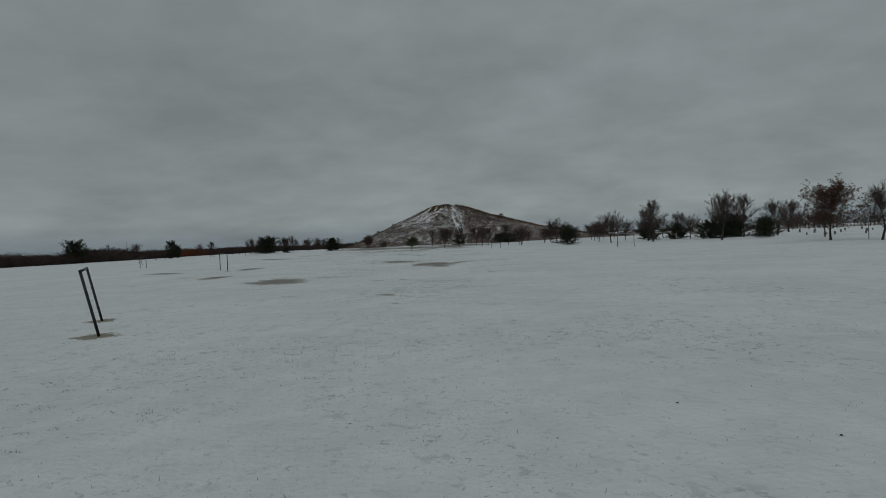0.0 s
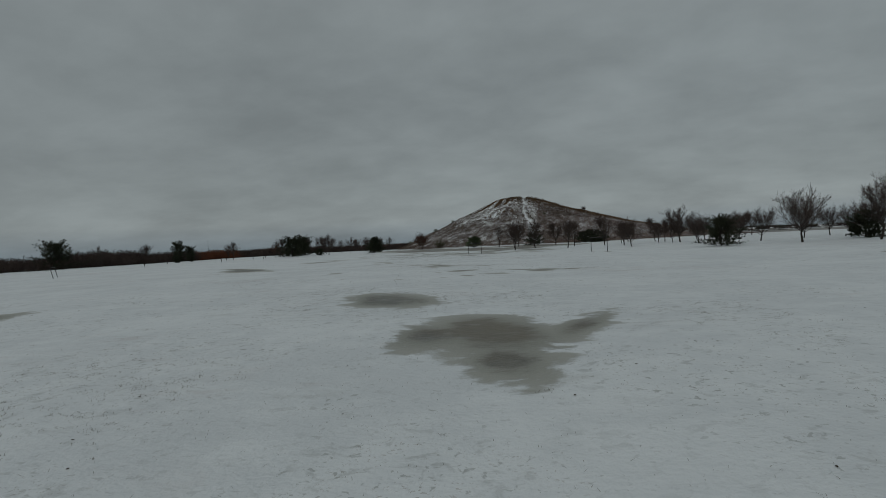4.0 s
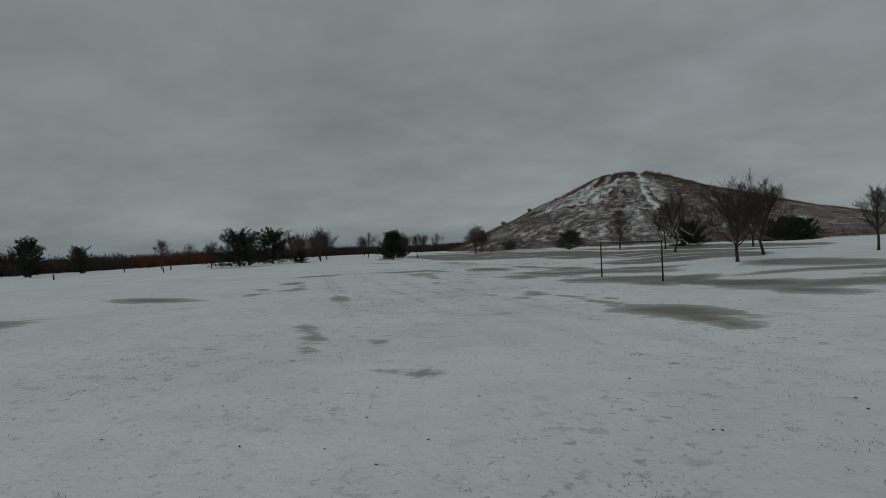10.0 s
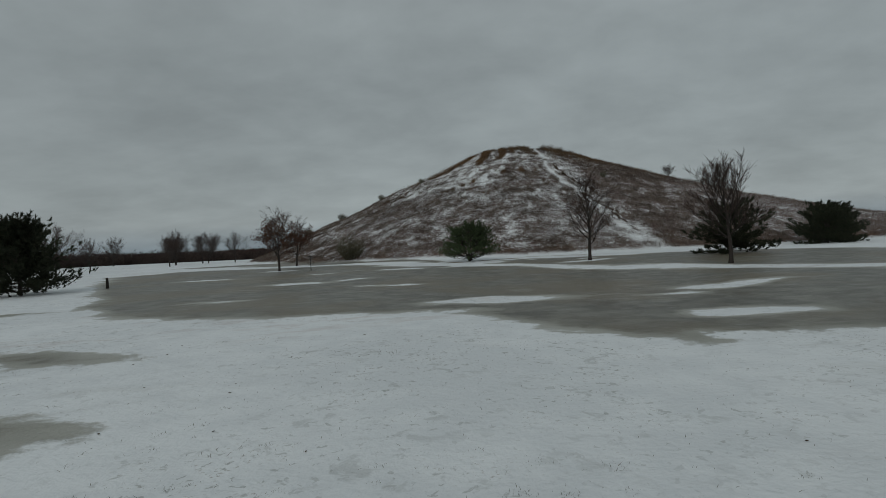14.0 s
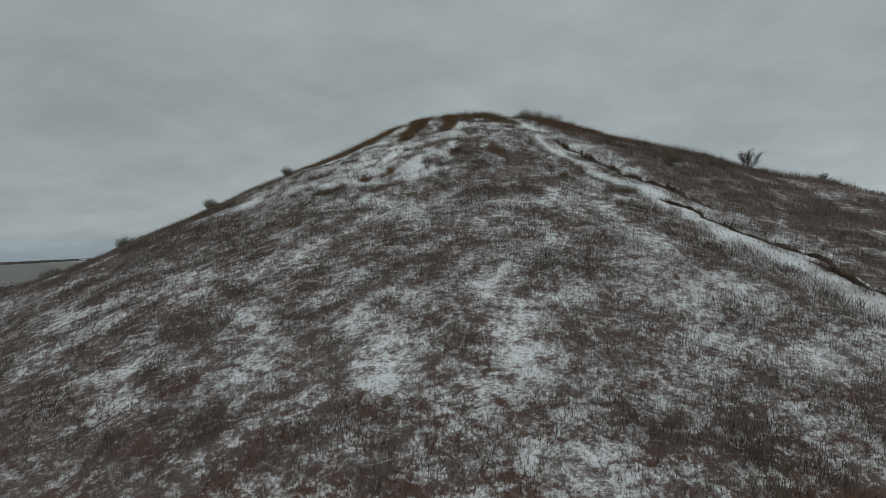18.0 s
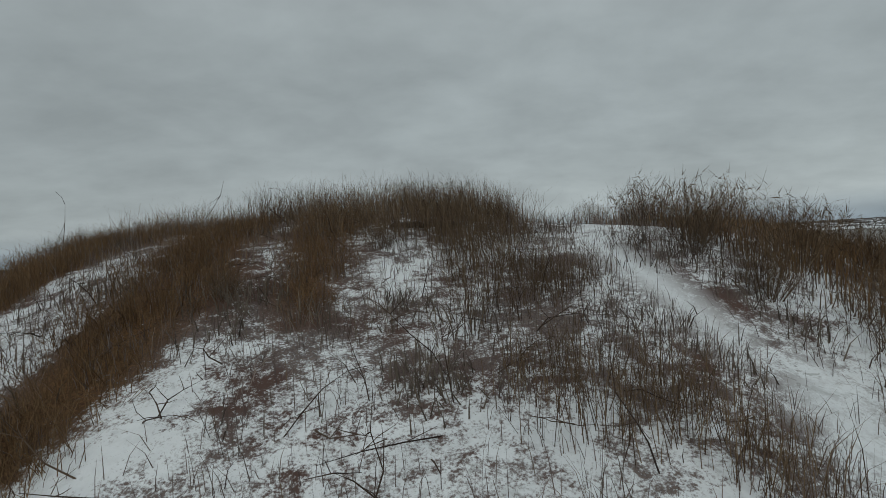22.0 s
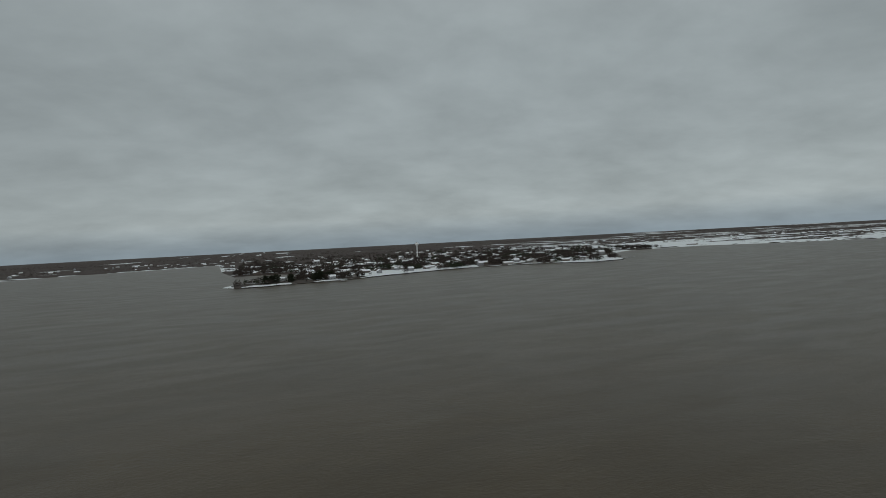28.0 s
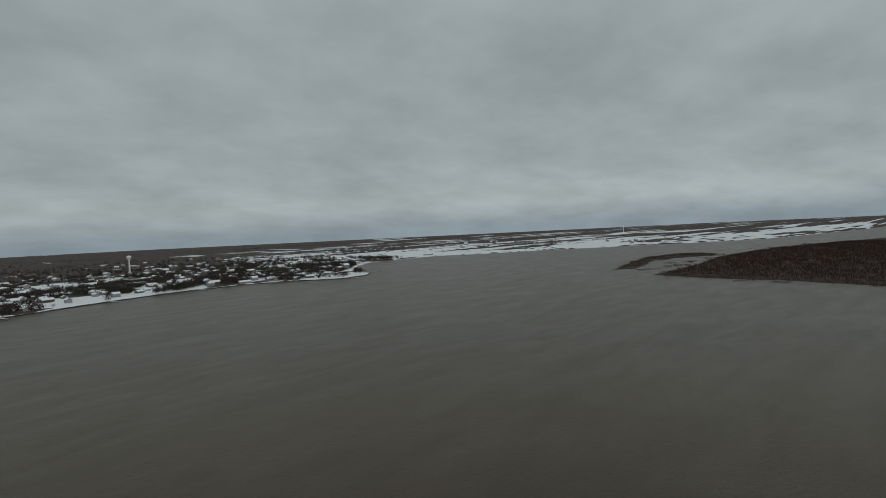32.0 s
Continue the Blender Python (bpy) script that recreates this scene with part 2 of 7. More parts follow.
# ---- mesh helpers ----
class Shape:
    """Collects vertices and faces of one mesh."""

    def __init__(self):
        self.v, self.f = [], []

    def face(self, *pts):
        k = len(self.v)
        self.v.extend(tuple(p) for p in pts)
        self.f.append(tuple(range(k, k + len(pts))))

    def tube(self, pts, radii, sides=6, cap=True):
        k, n = len(self.v), len(pts)
        for i, p in enumerate(pts):
            p = Vector(p)
            d = (Vector(pts[min(i + 1, n - 1)]) - Vector(pts[max(i - 1, 0)])).normalized()
            a = d.orthogonal().normalized()
            b = d.cross(a)
            for s in range(sides):
                w = 2 * math.pi * s / sides
                self.v.append(tuple(p + (a * math.cos(w) + b * math.sin(w)) * radii[i]))
        for i in range(n - 1):
            for s in range(sides):
                q = (s + 1) % sides
                self.f.append((k + i * sides + s, k + i * sides + q, k + (i + 1) * sides + q, k + (i + 1) * sides + s))
        if cap:
            self.f.append(tuple(k + s for s in reversed(range(sides))))
            self.f.append(tuple(k + (n - 1) * sides + s for s in range(sides)))
        return self

    def box(self, x0, y0, z0, x1, y1, z1, bevel=0.0):
        bm = bmesh.new()
        bmesh.ops.create_cube(bm, size=1.0)
        for v in bm.verts:
            v.co = ((x0 + x1) / 2 + v.co.x * (x1 - x0), (y0 + y1) / 2 + v.co.y * (y1 - y0), (z0 + z1) / 2 + v.co.z * (z1 - z0))
        if bevel:
            bmesh.ops.bevel(bm, geom=list(bm.edges), offset=bevel, segments=2, affect="EDGES", profile=0.6)
        bm.verts.index_update()
        k = len(self.v)
        self.v.extend(tuple(v.co) for v in bm.verts)
        self.f.extend(tuple(k + v.index for v in f.verts) for f in bm.faces)
        bm.free()
        return self

    def lathe(self, profile, sides=16):
        k = len(self.v)
        for r, z in profile:
            for s in range(sides):
                w = 2 * math.pi * s / sides
                self.v.append((r * math.cos(w), r * math.sin(w), z))
        for i in range(len(profile) - 1):
            for s in range(sides):
                q = (s + 1) % sides
                self.f.append((k + i * sides + s, k + i * sides + q, k + (i + 1) * sides + q, k + (i + 1) * sides + s))
        return self

    def mesh(self, name, material, smooth=False):
        me = bpy.data.meshes.new(name)
        me.from_pydata(self.v, [], self.f)
        me.materials.append(material)
        if smooth:
            me.polygons.foreach_set("use_smooth", [True] * len(me.polygons))
        me.update()
        return me


def thing(name, at_=(0, 0, 0), turn=0.0, label="", category="", group="", kind="", scale=1.0):
    ob = new(name)
    ob.empty_display_size = 0.2
    ob.matrix_basis = pose(*at_, 0, 0, turn) @ Matrix.Diagonal((scale, scale, scale, 1))
    return tagged(ob, label, category, group, kind)


def part(name, shape, material, parent, label="", smooth=False):
    me = shape if isinstance(shape, bpy.types.Mesh) else shape.mesh(name, material, smooth)
    ob = new(name, me)
    ob.parent = parent
    return tagged(ob, label)


def put_copy(ob, x, y, z, turn=0.0, size=1.0, tilt=(0, 0)):
    """A copy of a thing at a place, turned and sized."""
    c = copy_thing(ob, pose(x, y, z, tilt[0], tilt[1], turn))
    c.matrix_basis = pose(x, y, z, tilt[0], tilt[1], turn) @ Matrix.Diagonal((size, size, size, 1))
    return c


def stuff_mesh(name, v, f, material, label="", category="", parent=None):
    """One joined object of triangles from arrays."""
    me = bpy.data.meshes.new(name)
    v, f = np.asarray(v, dtype=np.float32), np.asarray(f, dtype=np.int32)
    me.vertices.add(len(v))
    me.vertices.foreach_set("co", v.ravel())
    me.loops.add(f.size)
    me.loops.foreach_set("vertex_index", f.ravel())
    me.polygons.add(len(f))
    me.polygons.foreach_set("loop_start", np.arange(len(f), dtype=np.int32) * f.shape[1])
    me.update(calc_edges=True)
    me.materials.append(material)
    ob = new(name, me)
    if parent is not None:
        ob.parent = parent
    return tagged(ob, label, category, "", "stuff")


def blades(base, height, width, lean, rng, bend=0.0):
    """Thin upright blades, each a bent strip of three triangles, at the given feet."""
    n = len(base)
    height, width = np.broadcast_to(height, n)[:, None], np.broadcast_to(width, n)[:, None]
    a = rng.uniform(0, 2 * np.pi, n)
    side = np.stack([np.cos(a), np.sin(a), np.zeros(n)], 1)
    b = rng.uniform(0, 2 * np.pi, n)
    out = np.stack([np.cos(b), np.sin(b), np.zeros(n)], 1) * (np.abs(rng.normal(0, 1, n)) * lean)[:, None]
    upv = np.array([[0, 0, 1.0]])
    mid = base + (upv * 0.55 + out * 0.4) * height
    tip = base + (upv + out * (1 + bend)) * height
    v = np.stack([base - side * width, base + side * width, mid - side * width * 0.7, mid + side * width * 0.7, tip], 1).reshape(-1, 3)
    k = (np.arange(n) * 5)[:, None]
    f = np.concatenate([k + [[0, 1, 3]], k + [[0, 3, 2]], k + [[2, 3, 4]]], 1).reshape(-1, 3)
    return v, f


def join_arrays(pieces):
    vs, fs, k = [], [], 0
    for v, f in pieces:
        vs.append(v)
        fs.append(f + k)
        k += len(v)
    return np.concatenate(vs), np.concatenate(fs)


# ---- ground ----
WATER = -1.5
HILL_X, HILL_Y, HILL_TOP = 12.0, 285.0, 20.9
HILL_DIR = [-180, -135, -100, -78, -55, -25, 0, 35, 65, 90, 135, 180]
HILL_REACH = [54, 53, 54, 54.5, 64, 90, 110, 84, 66, 59, 56, 54]
HILL_FLAT = [6.8, 4.3, 3.0, 3.5, 4.5, 6.0, 6.5, 7.5, 5.0, 5.0, 6.6, 6.8]
HILL_HOLLOW = [1.06, 1.04, 1.04, 1.06, 1.25, 1.6, 1.75, 1.7, 1.35, 1.2, 1.1, 1.06]
SHORE = [(-5600, 900), (-1500, 640), (-700, 540), (-300, 470), (-100, 402), (-60, 382), (-33, 368), (-14, 365), (10, 358.5), (33, 354.5), (50, 353.5), (56, 356), (63, 358.5), (71, 359.5), (82, 363.5), (93, 362.5), (101, 356), (112, 338), (150, 300), (240, 190), (420, 60), (900, -200), (5600, -900)]
TOWN_LAND = [(-4, 955), (10, 932), (36, 924), (72, 935), (116, 938), (162, 960), (200, 976), (263, 998), (310, 1004), (360, 1000), (400, 985), (447, 935), (495, 944), (520, 970), (560, 1060), (620, 1130), (697, 1194), (771, 1204), (884, 1200), (968, 1108), (1089, 1043), (1167, 943), (1238, 906), (1327, 800), (1447, 700), (2100, 560), (6000, 300), (6500, 6500), (-6500, 6500), (-6500, 2400), (-1179, 2300), (-935, 2325), (-574, 1701), (-484, 1668), (-372, 1783), (-235, 1817), (-69, 1934), (-30, 1394), (0, 1180), (24, 1190), (63, 1178), (86, 1136), (76, 1025), (60, 1011), (30, 1000), (0, 975)]
MARSH = [(577, 588), (589, 602), (643, 601), (730, 605), (837, 617), (942, 613), (1066, 596), (1400, 480), (2400, 250), (2400, 60), (535, 250), (525, 380), (560, 482), (560, 520), (568, 557)]
MARSH_ARM = [(634, 664), (760, 698), (861, 717), (919, 694), (934, 653), (877, 635), (835, 663), (785, 685), (648, 649)]


SWELL_Y = [0, 30, 38, 47, 58, 75, 92, 100, 120, 148, 165, 185, 205, 222]
SWELL_Z = [0, 0, -0.2, -0.28, -0.05, 0.15, 0.2, 0.15, 0, -0.15, -0.22, -0.2, -0.1, 0]


def step(x, a, b):
    t = np.clip((x - a) / (b - a), 0, 1)
    return t * t * (3 - 2 * t)


def hash_noise(x, y, scale, seed=0):
    """Smooth value noise over the plan, from -1 to 1."""
    x, y = np.asarray(x, float) / scale, np.asarray(y, float) / scale
    xi, yi = np.floor(x), np.floor(y)
    fx, fy = x - xi, y - yi
    fx, fy = fx * fx * (3 - 2 * fx), fy * fy * (3 - 2 * fy)

    def h(a, b):
        s = np.sin(a * 127.1 + b * 311.7 + seed * 74.7) * 43758.5453
        return (s - np.floor(s)) * 2 - 1
    return (h(xi, yi) * (1 - fx) + h(xi + 1, yi) * fx) * (1 - fy) + (h(xi, yi + 1) * (1 - fx) + h(xi + 1, yi + 1) * fx) * fy


def inside_by(x, y, poly):
    """Metres inside (positive) or outside a polygon."""
    best, odd = np.full(np.shape(x), 1e9), np.zeros(np.shape(x), bool)
    for (ax, ay), (bx, by) in zip(poly, poly[1:] + poly[:1]):
        dx, dy = bx - ax, by - ay
        t = np.clip(((x - ax) * dx + (y - ay) * dy) / (dx * dx + dy * dy), 0, 1)
        best = np.minimum(best, np.hypot(x - ax - t * dx, y - ay - t * dy))
        cross = (ay > y) != (by > y)
        with np.errstate(divide="ignore", invalid="ignore"):
            odd ^= cross & (x < ax + (y - ay) * dx / (dy if dy else 1e-9))
    return np.where(odd, best, -best)


def hill_part(x, y):
    """How far up the hill a place lies: 1 on top, 0 at the foot."""
    dx, dy = x - HILL_X, y - HILL_Y
    r, way = np.hypot(dx, dy), np.degrees(np.arctan2(dy, dx))
    reach, flat, hollow = (np.interp(way, HILL_DIR, v) for v in (HILL_REACH, HILL_FLAT, HILL_HOLLOW))
    t = (reach - r) / (reach - flat)
    k = 0.09
    t = np.where(t > 1 - k, np.where(t < 1 + k, 1 - (1 + k - t) ** 2 / (4 * k), 1 - 0 * t), t)
    return np.clip(t, 0, 1) ** hollow


def shore_gap(x, y):
    return np.interp(x, *zip(*SHORE)) - y


def ground_z(x, y):
    x, y = np.asarray(x, float), np.asarray(y, float)
    gap = shore_gap(x, y)
    flat = 0.07 * hash_noise(x, y, 17, 1) + 0.03 * hash_noise(x, y, 5, 2) + 0.9 * step(x, 15, 90) * step(y, 300, 200)
    flat = flat - 0.75 * step(y, 300, 342)
    # long low swells and the hollow where the melt collects
    flat = flat + np.interp(y, SWELL_Y, SWELL_Z) * step(x, 7, 0) * step(x, -55, -25) + 0.12 * step(x, 0, 7) * step(y, 95, 120) * step(y, 235, 215)
    flat = flat + 0.25 * step(y, 203, 213) * step(y, 264, 240) * step(x, 40, 12) * (0.15 + 0.85 * step(x, -24, -11))
    near = np.where(gap > 0, flat, flat + np.maximum(gap, -30) * 0.22)
    near = np.where(gap > 0, near - 0.25 * step(gap, 5, 0), near - 0.25)
    h = hill_part(x, y)
    near = near + HILL_TOP * h + step(h, 0.03, 0.2) * (0.16 * hash_noise(x, y, 2.3, 5) + 0.35 * hash_noise(x, y, 7, 6))
    far_in = np.maximum(inside_by(x, y, TOWN_LAND), np.maximum(inside_by(x, y, MARSH) * 0.6 - 1.0, inside_by(x, y, MARSH_ARM) * 0.5 + 0.6))
    d = np.hypot(x, y)
    inland = WATER + np.clip(far_in, -20, 8) * 0.15 + np.clip(far_in, 0, 400) * 0.004 + 6.5 * step(d, 2000, 4900)
    return np.where(gap > -30, np.maximum(near, np.where(far_in > -5, inland, -9)), np.maximum(inland, -6.0))


def axis(*bands):
    out = []
    for a, b, stp in bands:
        out += list(np.arange(a, b, stp))
    return np.array(sorted(set(np.round(out, 3))))


def widening(a, b, first):
    out, s = [a], first
    while out[-1] < b:
        out.append(out[-1] + s)
        s *= 1.22
    return np.array(out)


gx = np.unique(np.concatenate([-widening(400, 5600, 30), axis((-400, -110, 12), (-110, -36, 2.0), (-36, -18, 0.6), (-18, 8, 0.3), (8, 42, 0.6), (42, 130, 2.0), (130, 420, 4.0), (420, 520, 14), (520, 1000, 7), (1000, 1500, 14)), widening(1500, 5600, 30)]))
gy = np.unique(np.concatenate([-widening(30, 5600, 8), axis((-30, 4, 2.0), (4, 18, 0.55), (18, 172, 0.3), (172, 300, 0.55), (300, 400, 1.6), (400, 560, 12), (560, 740, 6), (740, 900, 16), (900, 1300, 7), (1300, 2000, 16)), widening(2000, 5600, 30)]))
X, Y = np.meshgrid(gx, gy)
Z = ground_z(X, Y)

# frozen puddles, stretch by stretch: centre, half sizes and turn in degrees
FIELD_NEAR = [(-1.8, 24.8, 0.61, 0.38, -57), (-1.2, 21.2, 0.4, 0.22, 64), (-11.3, 42, 4.71, 2.03, -72), (-11.9, 40.3, 3.23, 1.14, -46), (-19.7, 50.8, 2.09, 1.44, 72), (-28.9, 60.5, 2.39, 1.28, -24),
              (-7.8, 45.3, 0.89, 0.43, -45), (-3.3, 37.2, 0.84, 0.32, -62), (-1.5, 36.6, 0.43, 0.24, -64), (3.6, 41.7, 0.54, 0.29, -35), (4.7, 39.7, 0.35, 0.21, 82), (-3.3, 65.4, 3.19, 1.77, -58),
              (1.2, 57, 3.19, 1.83, -77), (1.6, 53.9, 1.67, 0.97, -76), (3.6, 57.5, 2.74, 0.68, 65), (-0.5, 56.9, 1.87, 1.16, -72), (-8.4, 45.6, 0.95, 0.43, -49), (-20.4, 62.9, 2.41, 1.34, 86)]
FIELD_GOALS = [(3.8, 42.5, 0.19, 0.17, 49), (4.1, 41.8, 0.22, 0.18, 25), (4.8, 40.1, 0.35, 0.24, 80), (-27.7, 102.9, 6.83, 2.54, -61), (-31.9, 110, 9.74, 1.09, -52), (-11.6, 85.1, 1.06, 0.57, 85),
               (-1.1, 82.8, 1.15, 0.79, 35), (-3, 81.9, 0.32, 0.23, -54), (5.1, 83.4, 1.73, 1.07, 57), (4.3, 81.3, 1.06, 0.73, 42), (3.5, 83.2, 1.22, 0.71, 19), (6.9, 83.5, 1, 0.79, 33),
               (1.4, 79, 0.83, 0.48, -36), (-0.4, 77.7, 0.55, 0.48, -70)]
FIELD_CENTRE = [(-1.8, 76.8, 0.32, 0.25, -38), (-4.8, 76.2, 0.44, 0.32, -19), (-6.4, 76.2, 0.28, 0.13, -42), (-5.7, 74.8, 0.44, 0.13, -67), (-3.7, 93.6, 1.96, 0.93, -75), (-4.2, 91.9, 1.08, 0.77, -49),
                (-4.7, 90.7, 1.18, 0.53, -68), (-4.1, 89.4, 0.55, 0.39, -48), (-3.3, 90.8, 0.93, 0.62, -68), (-2.7, 92.4, 0.77, 0.61, -31), (-2.4, 90.9, 1.1, 0.42, -6), (-0.7, 91.4, 0.65, 0.3, -47),
                (-0, 90.4, 1, 0.24, -72), (0.5, 89.2, 0.84, 0.24, -73), (-25.7, 102.2, 5.7, 1.16, -56), (-3.7, 87.7, 0.21, 0.14, -19), (0.1, 83.9, 0.19, 0.1, 12), (0.9, 84.1, 0.21, 0.12, 37)]
FIELD_THAWED = [(-6.8, 98.3, 1.06, 0.38, -51), (-7.4, 99.7, 0.55, 0.31, -37), (-7.5, 98.5, 0.43, 0.23, -19), (-7.2, 97.7, 0.51, 0.23, -8), (-6.5, 97.2, 0.62, 0.16, 3), (-6, 97.4, 0.44, 0.22, -7),
                (-7.9, 97.4, 0.41, 0.18, -70), (-7.8, 96.9, 0.24, 0.11, -73), (-5.1, 97.8, 0.46, 0.27, -8), (-5.5, 98.6, 0.61, 0.31, -58), (-5.7, 99.5, 0.58, 0.31, -7), (-4.9, 99.9, 0.7, 0.44, -62),
                (-4.6, 99.1, 0.51, 0.35, -59), (-4.4, 98.3, 0.3, 0.2, -8), (-8.9, 99.1, 0.82, 0.15, -64), (-13.6, 112, 1.51, 0.73, -38), (-12.8, 107, 1.02, 0.53, -57), (-11.5, 107.3, 1.45, 0.51, -64)]
FIELD_LANES = [(-10.6, 109.4, 0.73, 0.39, -26), (-7.9, 114.6, 0.49, 0.22, -64), (-6.9, 112.7, 0.28, 0.16, -63), (-14, 112.9, 0.81, 0.28, -51), (-12.2, 111.8, 0.65, 0.39, -69), (-27.5, 131.7, 3.69, 2.57, -82),
               (-28.9, 127.8, 2.64, 0.97, -46), (-2.9, 134.6, 2.14, 1.43, -48), (-12.8, 131.3, 0.96, 0.32, -56), (-12, 129.9, 0.83, 0.3, -55), (-11.5, 128.7, 0.42, 0.22, -46), (-10, 126.4, 0.32, 0.21, -29),
               (-8.4, 126.5, 0.44, 0.19, -69), (-8.9, 126.7, 0.47, 0.15, 2), (-8.2, 126.7, 0.26, 0.17, -4), (-15.8, 139.7, 1.2, 0.38, -59), (-11.6, 131.6, 0.32, 0.16, -56), (-10.3, 129.6, 0.26, 0.15, -54),
               (-4.3, 127.5, 0.22, 0.15, 29)]
GOAL_MELT = [(-4.7, 137, 1.08, 0.38, -51), (-3.6, 134.7, 1.42, 0.45, -64), (-2.6, 133.1, 1.42, 0.83, -62), (-2.1, 131.9, 0.75, 0.53, -74), (-7.2, 140.5, 0.71, 0.5, -68), (-27.9, 142.5, 4.05, 1.22, -21),
             (-24.8, 148, 1.13, 0.45, -46), (-21.9, 146.4, 0.81, 0.69, -47), (-22.2, 148.7, 2.94, 0.38, -61), (-25.3, 153.2, 2.19, 0.86, -71), (-22.7, 143.8, 1.16, 0.49, -59), (-16, 140.5, 1.24, 0.27, -62),
             (-15.7, 139.8, 0.51, 0.34, -74), (-7.3, 141.7, 0.73, 0.44, -62), (-9.1, 140.4, 0.41, 0.16, -83), (-7.8, 139.1, 0.41, 0.26, -35), (-7.4, 138.5, 0.55, 0.2, -42)]
GOAL_RUNS = [(-7.1, 138.3, 0.37, 0.2, -23), (-6.2, 139.6, 0.46, 0.28, -33), (-5.8, 139.2, 0.45, 0.29, -30), (-5, 139.9, 0.31, 0.19, -34), (-5.3, 138.1, 0.43, 0.2, -61), (-5.1, 137.5, 0.62, 0.27, -68),
             (-4.4, 138.1, 0.56, 0.39, -73), (-12.7, 166.6, 3.18, 1.61, -69), (-17.5, 160.5, 1.74, 0.65, -60), (-15.2, 155.4, 1.89, 0.33, -58), (-12.5, 150.7, 0.47, 0.32, -56), (-11.7, 149.3, 0.42, 0.28, -63),
             (-13.8, 150.1, 0.51, 0.27, -15), (-13, 148.5, 0.34, 0.2, -50), (-12.8, 147.9, 0.29, 0.15, -56), (-13.2, 166.4, 3.5, 1.89, -67), (-20.1, 166.9, 3.14, 1.3, 50), (-28.4, 163.7, 2.79, 1.53, 57)]
MELT_BROAD = [(-7.2, 158.5, 2.78, 2.54, -38), (-9.1, 154.7, 1.56, 1.26, -21), (-6.4, 155.1, 1.65, 1.45, 2), (-8.7, 152.6, 1.14, 0.57, 14), (-4.4, 157.8, 2.55, 1.98, -9), (-1.2, 157.6, 3.07, 1.93, -13),
              (-5.8, 153, 0.77, 0.63, 12), (-5.3, 149.5, 1.59, 0.89, 70), (-6.1, 149.8, 1.02, 0.47, 86), (-5.6, 147.9, 0.8, 0.49, 86), (-20.8, 166.6, 3.41, 1.3, 1), (-17.2, 165, 1.76, 0.66, -58),
              (-18.4, 161.2, 1.24, 0.72, -53), (-17.9, 159.7, 1.09, 0.58, -70), (-17.5, 162.2, 1.75, 0.33, -60)]
MELT_WEST = [(-16.6, 157.9, 0.87, 0.42, -8), (-16, 156.8, 0.89, 0.42, -30), (-15.4, 155.8, 0.88, 0.36, -44), (-15, 155, 0.58, 0.33, -55), (-14.8, 154.3, 0.49, 0.28, -74), (-13.8, 164.2, 1.46, 0.88, -53),
             (-12.6, 165.4, 1.7, 1.12, -45), (-11.5, 164.1, 1.42, 1.01, -61), (-13.3, 162.1, 0.98, 0.58, -27), (-10.7, 161.7, 0.36, 0.29, -55), (-10.1, 169.5, 1.84, 1.3, -42), (-8.6, 167, 2.34, 0.91, -29)]
MELT_EAST = [(-5.6, 164.3, 2.2, 1.51, -58), (-6.5, 162, 1.3, 1.21, 37), (-3.6, 160.4, 2.56, 1.45, -5), (-4.1, 158.6, 2.23, 1.29, 3), (-7.9, 158.1, 1.16, 0.68, -4), (-7.8, 156.7, 1.3, 0.91, 4),
             (-5.8, 156.5, 2.07, 1.11, 4), (-8.8, 155.4, 0.74, 0.58, 7), (-8, 155, 1.04, 0.66, 6), (-9.2, 154.1, 0.73, 0.53, 4), (-8.5, 153.6, 1.03, 0.54, 3), (-6.8, 153.8, 0.77, 0.58, -54),
             (-4.7, 167.5, 0.73, 0.4, -48), (-4.1, 165.9, 0.44, 0.24, 30)]
MELT_GOAL = [(-2.1, 149.8, 3.49, 2.6, 61), (0.5, 149.1, 3.28, 1.83, 63), (-1.7, 146.2, 2.15, 1.15, -75), (-4.1, 149.7, 2.26, 0.98, 53), (-2.6, 151.4, 1.64, 0.98, 38), (-4.4, 151.5, 0.98, 0.7, 32),
             (-4.8, 147.9, 0.7, 0.55, 54), (9.4, 156.3, 5.94, 3.59, -88), (1.3, 144.6, 5.45, 1.86, -55), (2.4, 139.6, 2.4, 0.96, -72)]
MELT_POOLS = [(-13.6, 166.3, 1.22, 0.57, -20), (-13.2, 167.5, 1.07, 0.54, -40), (-13.9, 165.8, 1.02, 0.45, -19), (-12, 165, 1.17, 0.61, -17), (-12.2, 164.4, 0.66, 0.42, -25), (-10.9, 165.5, 0.94, 0.37, -11),
              (-10.7, 164.8, 0.59, 0.43, -17), (-14.2, 165.2, 0.79, 0.32, -56), (-13.2, 163.6, 0.95, 0.35, -13), (-11.6, 163.4, 0.64, 0.49, -40), (-13.6, 163.3, 0.5, 0.22, -19), (-11.9, 163, 0.8, 0.22, -8)]
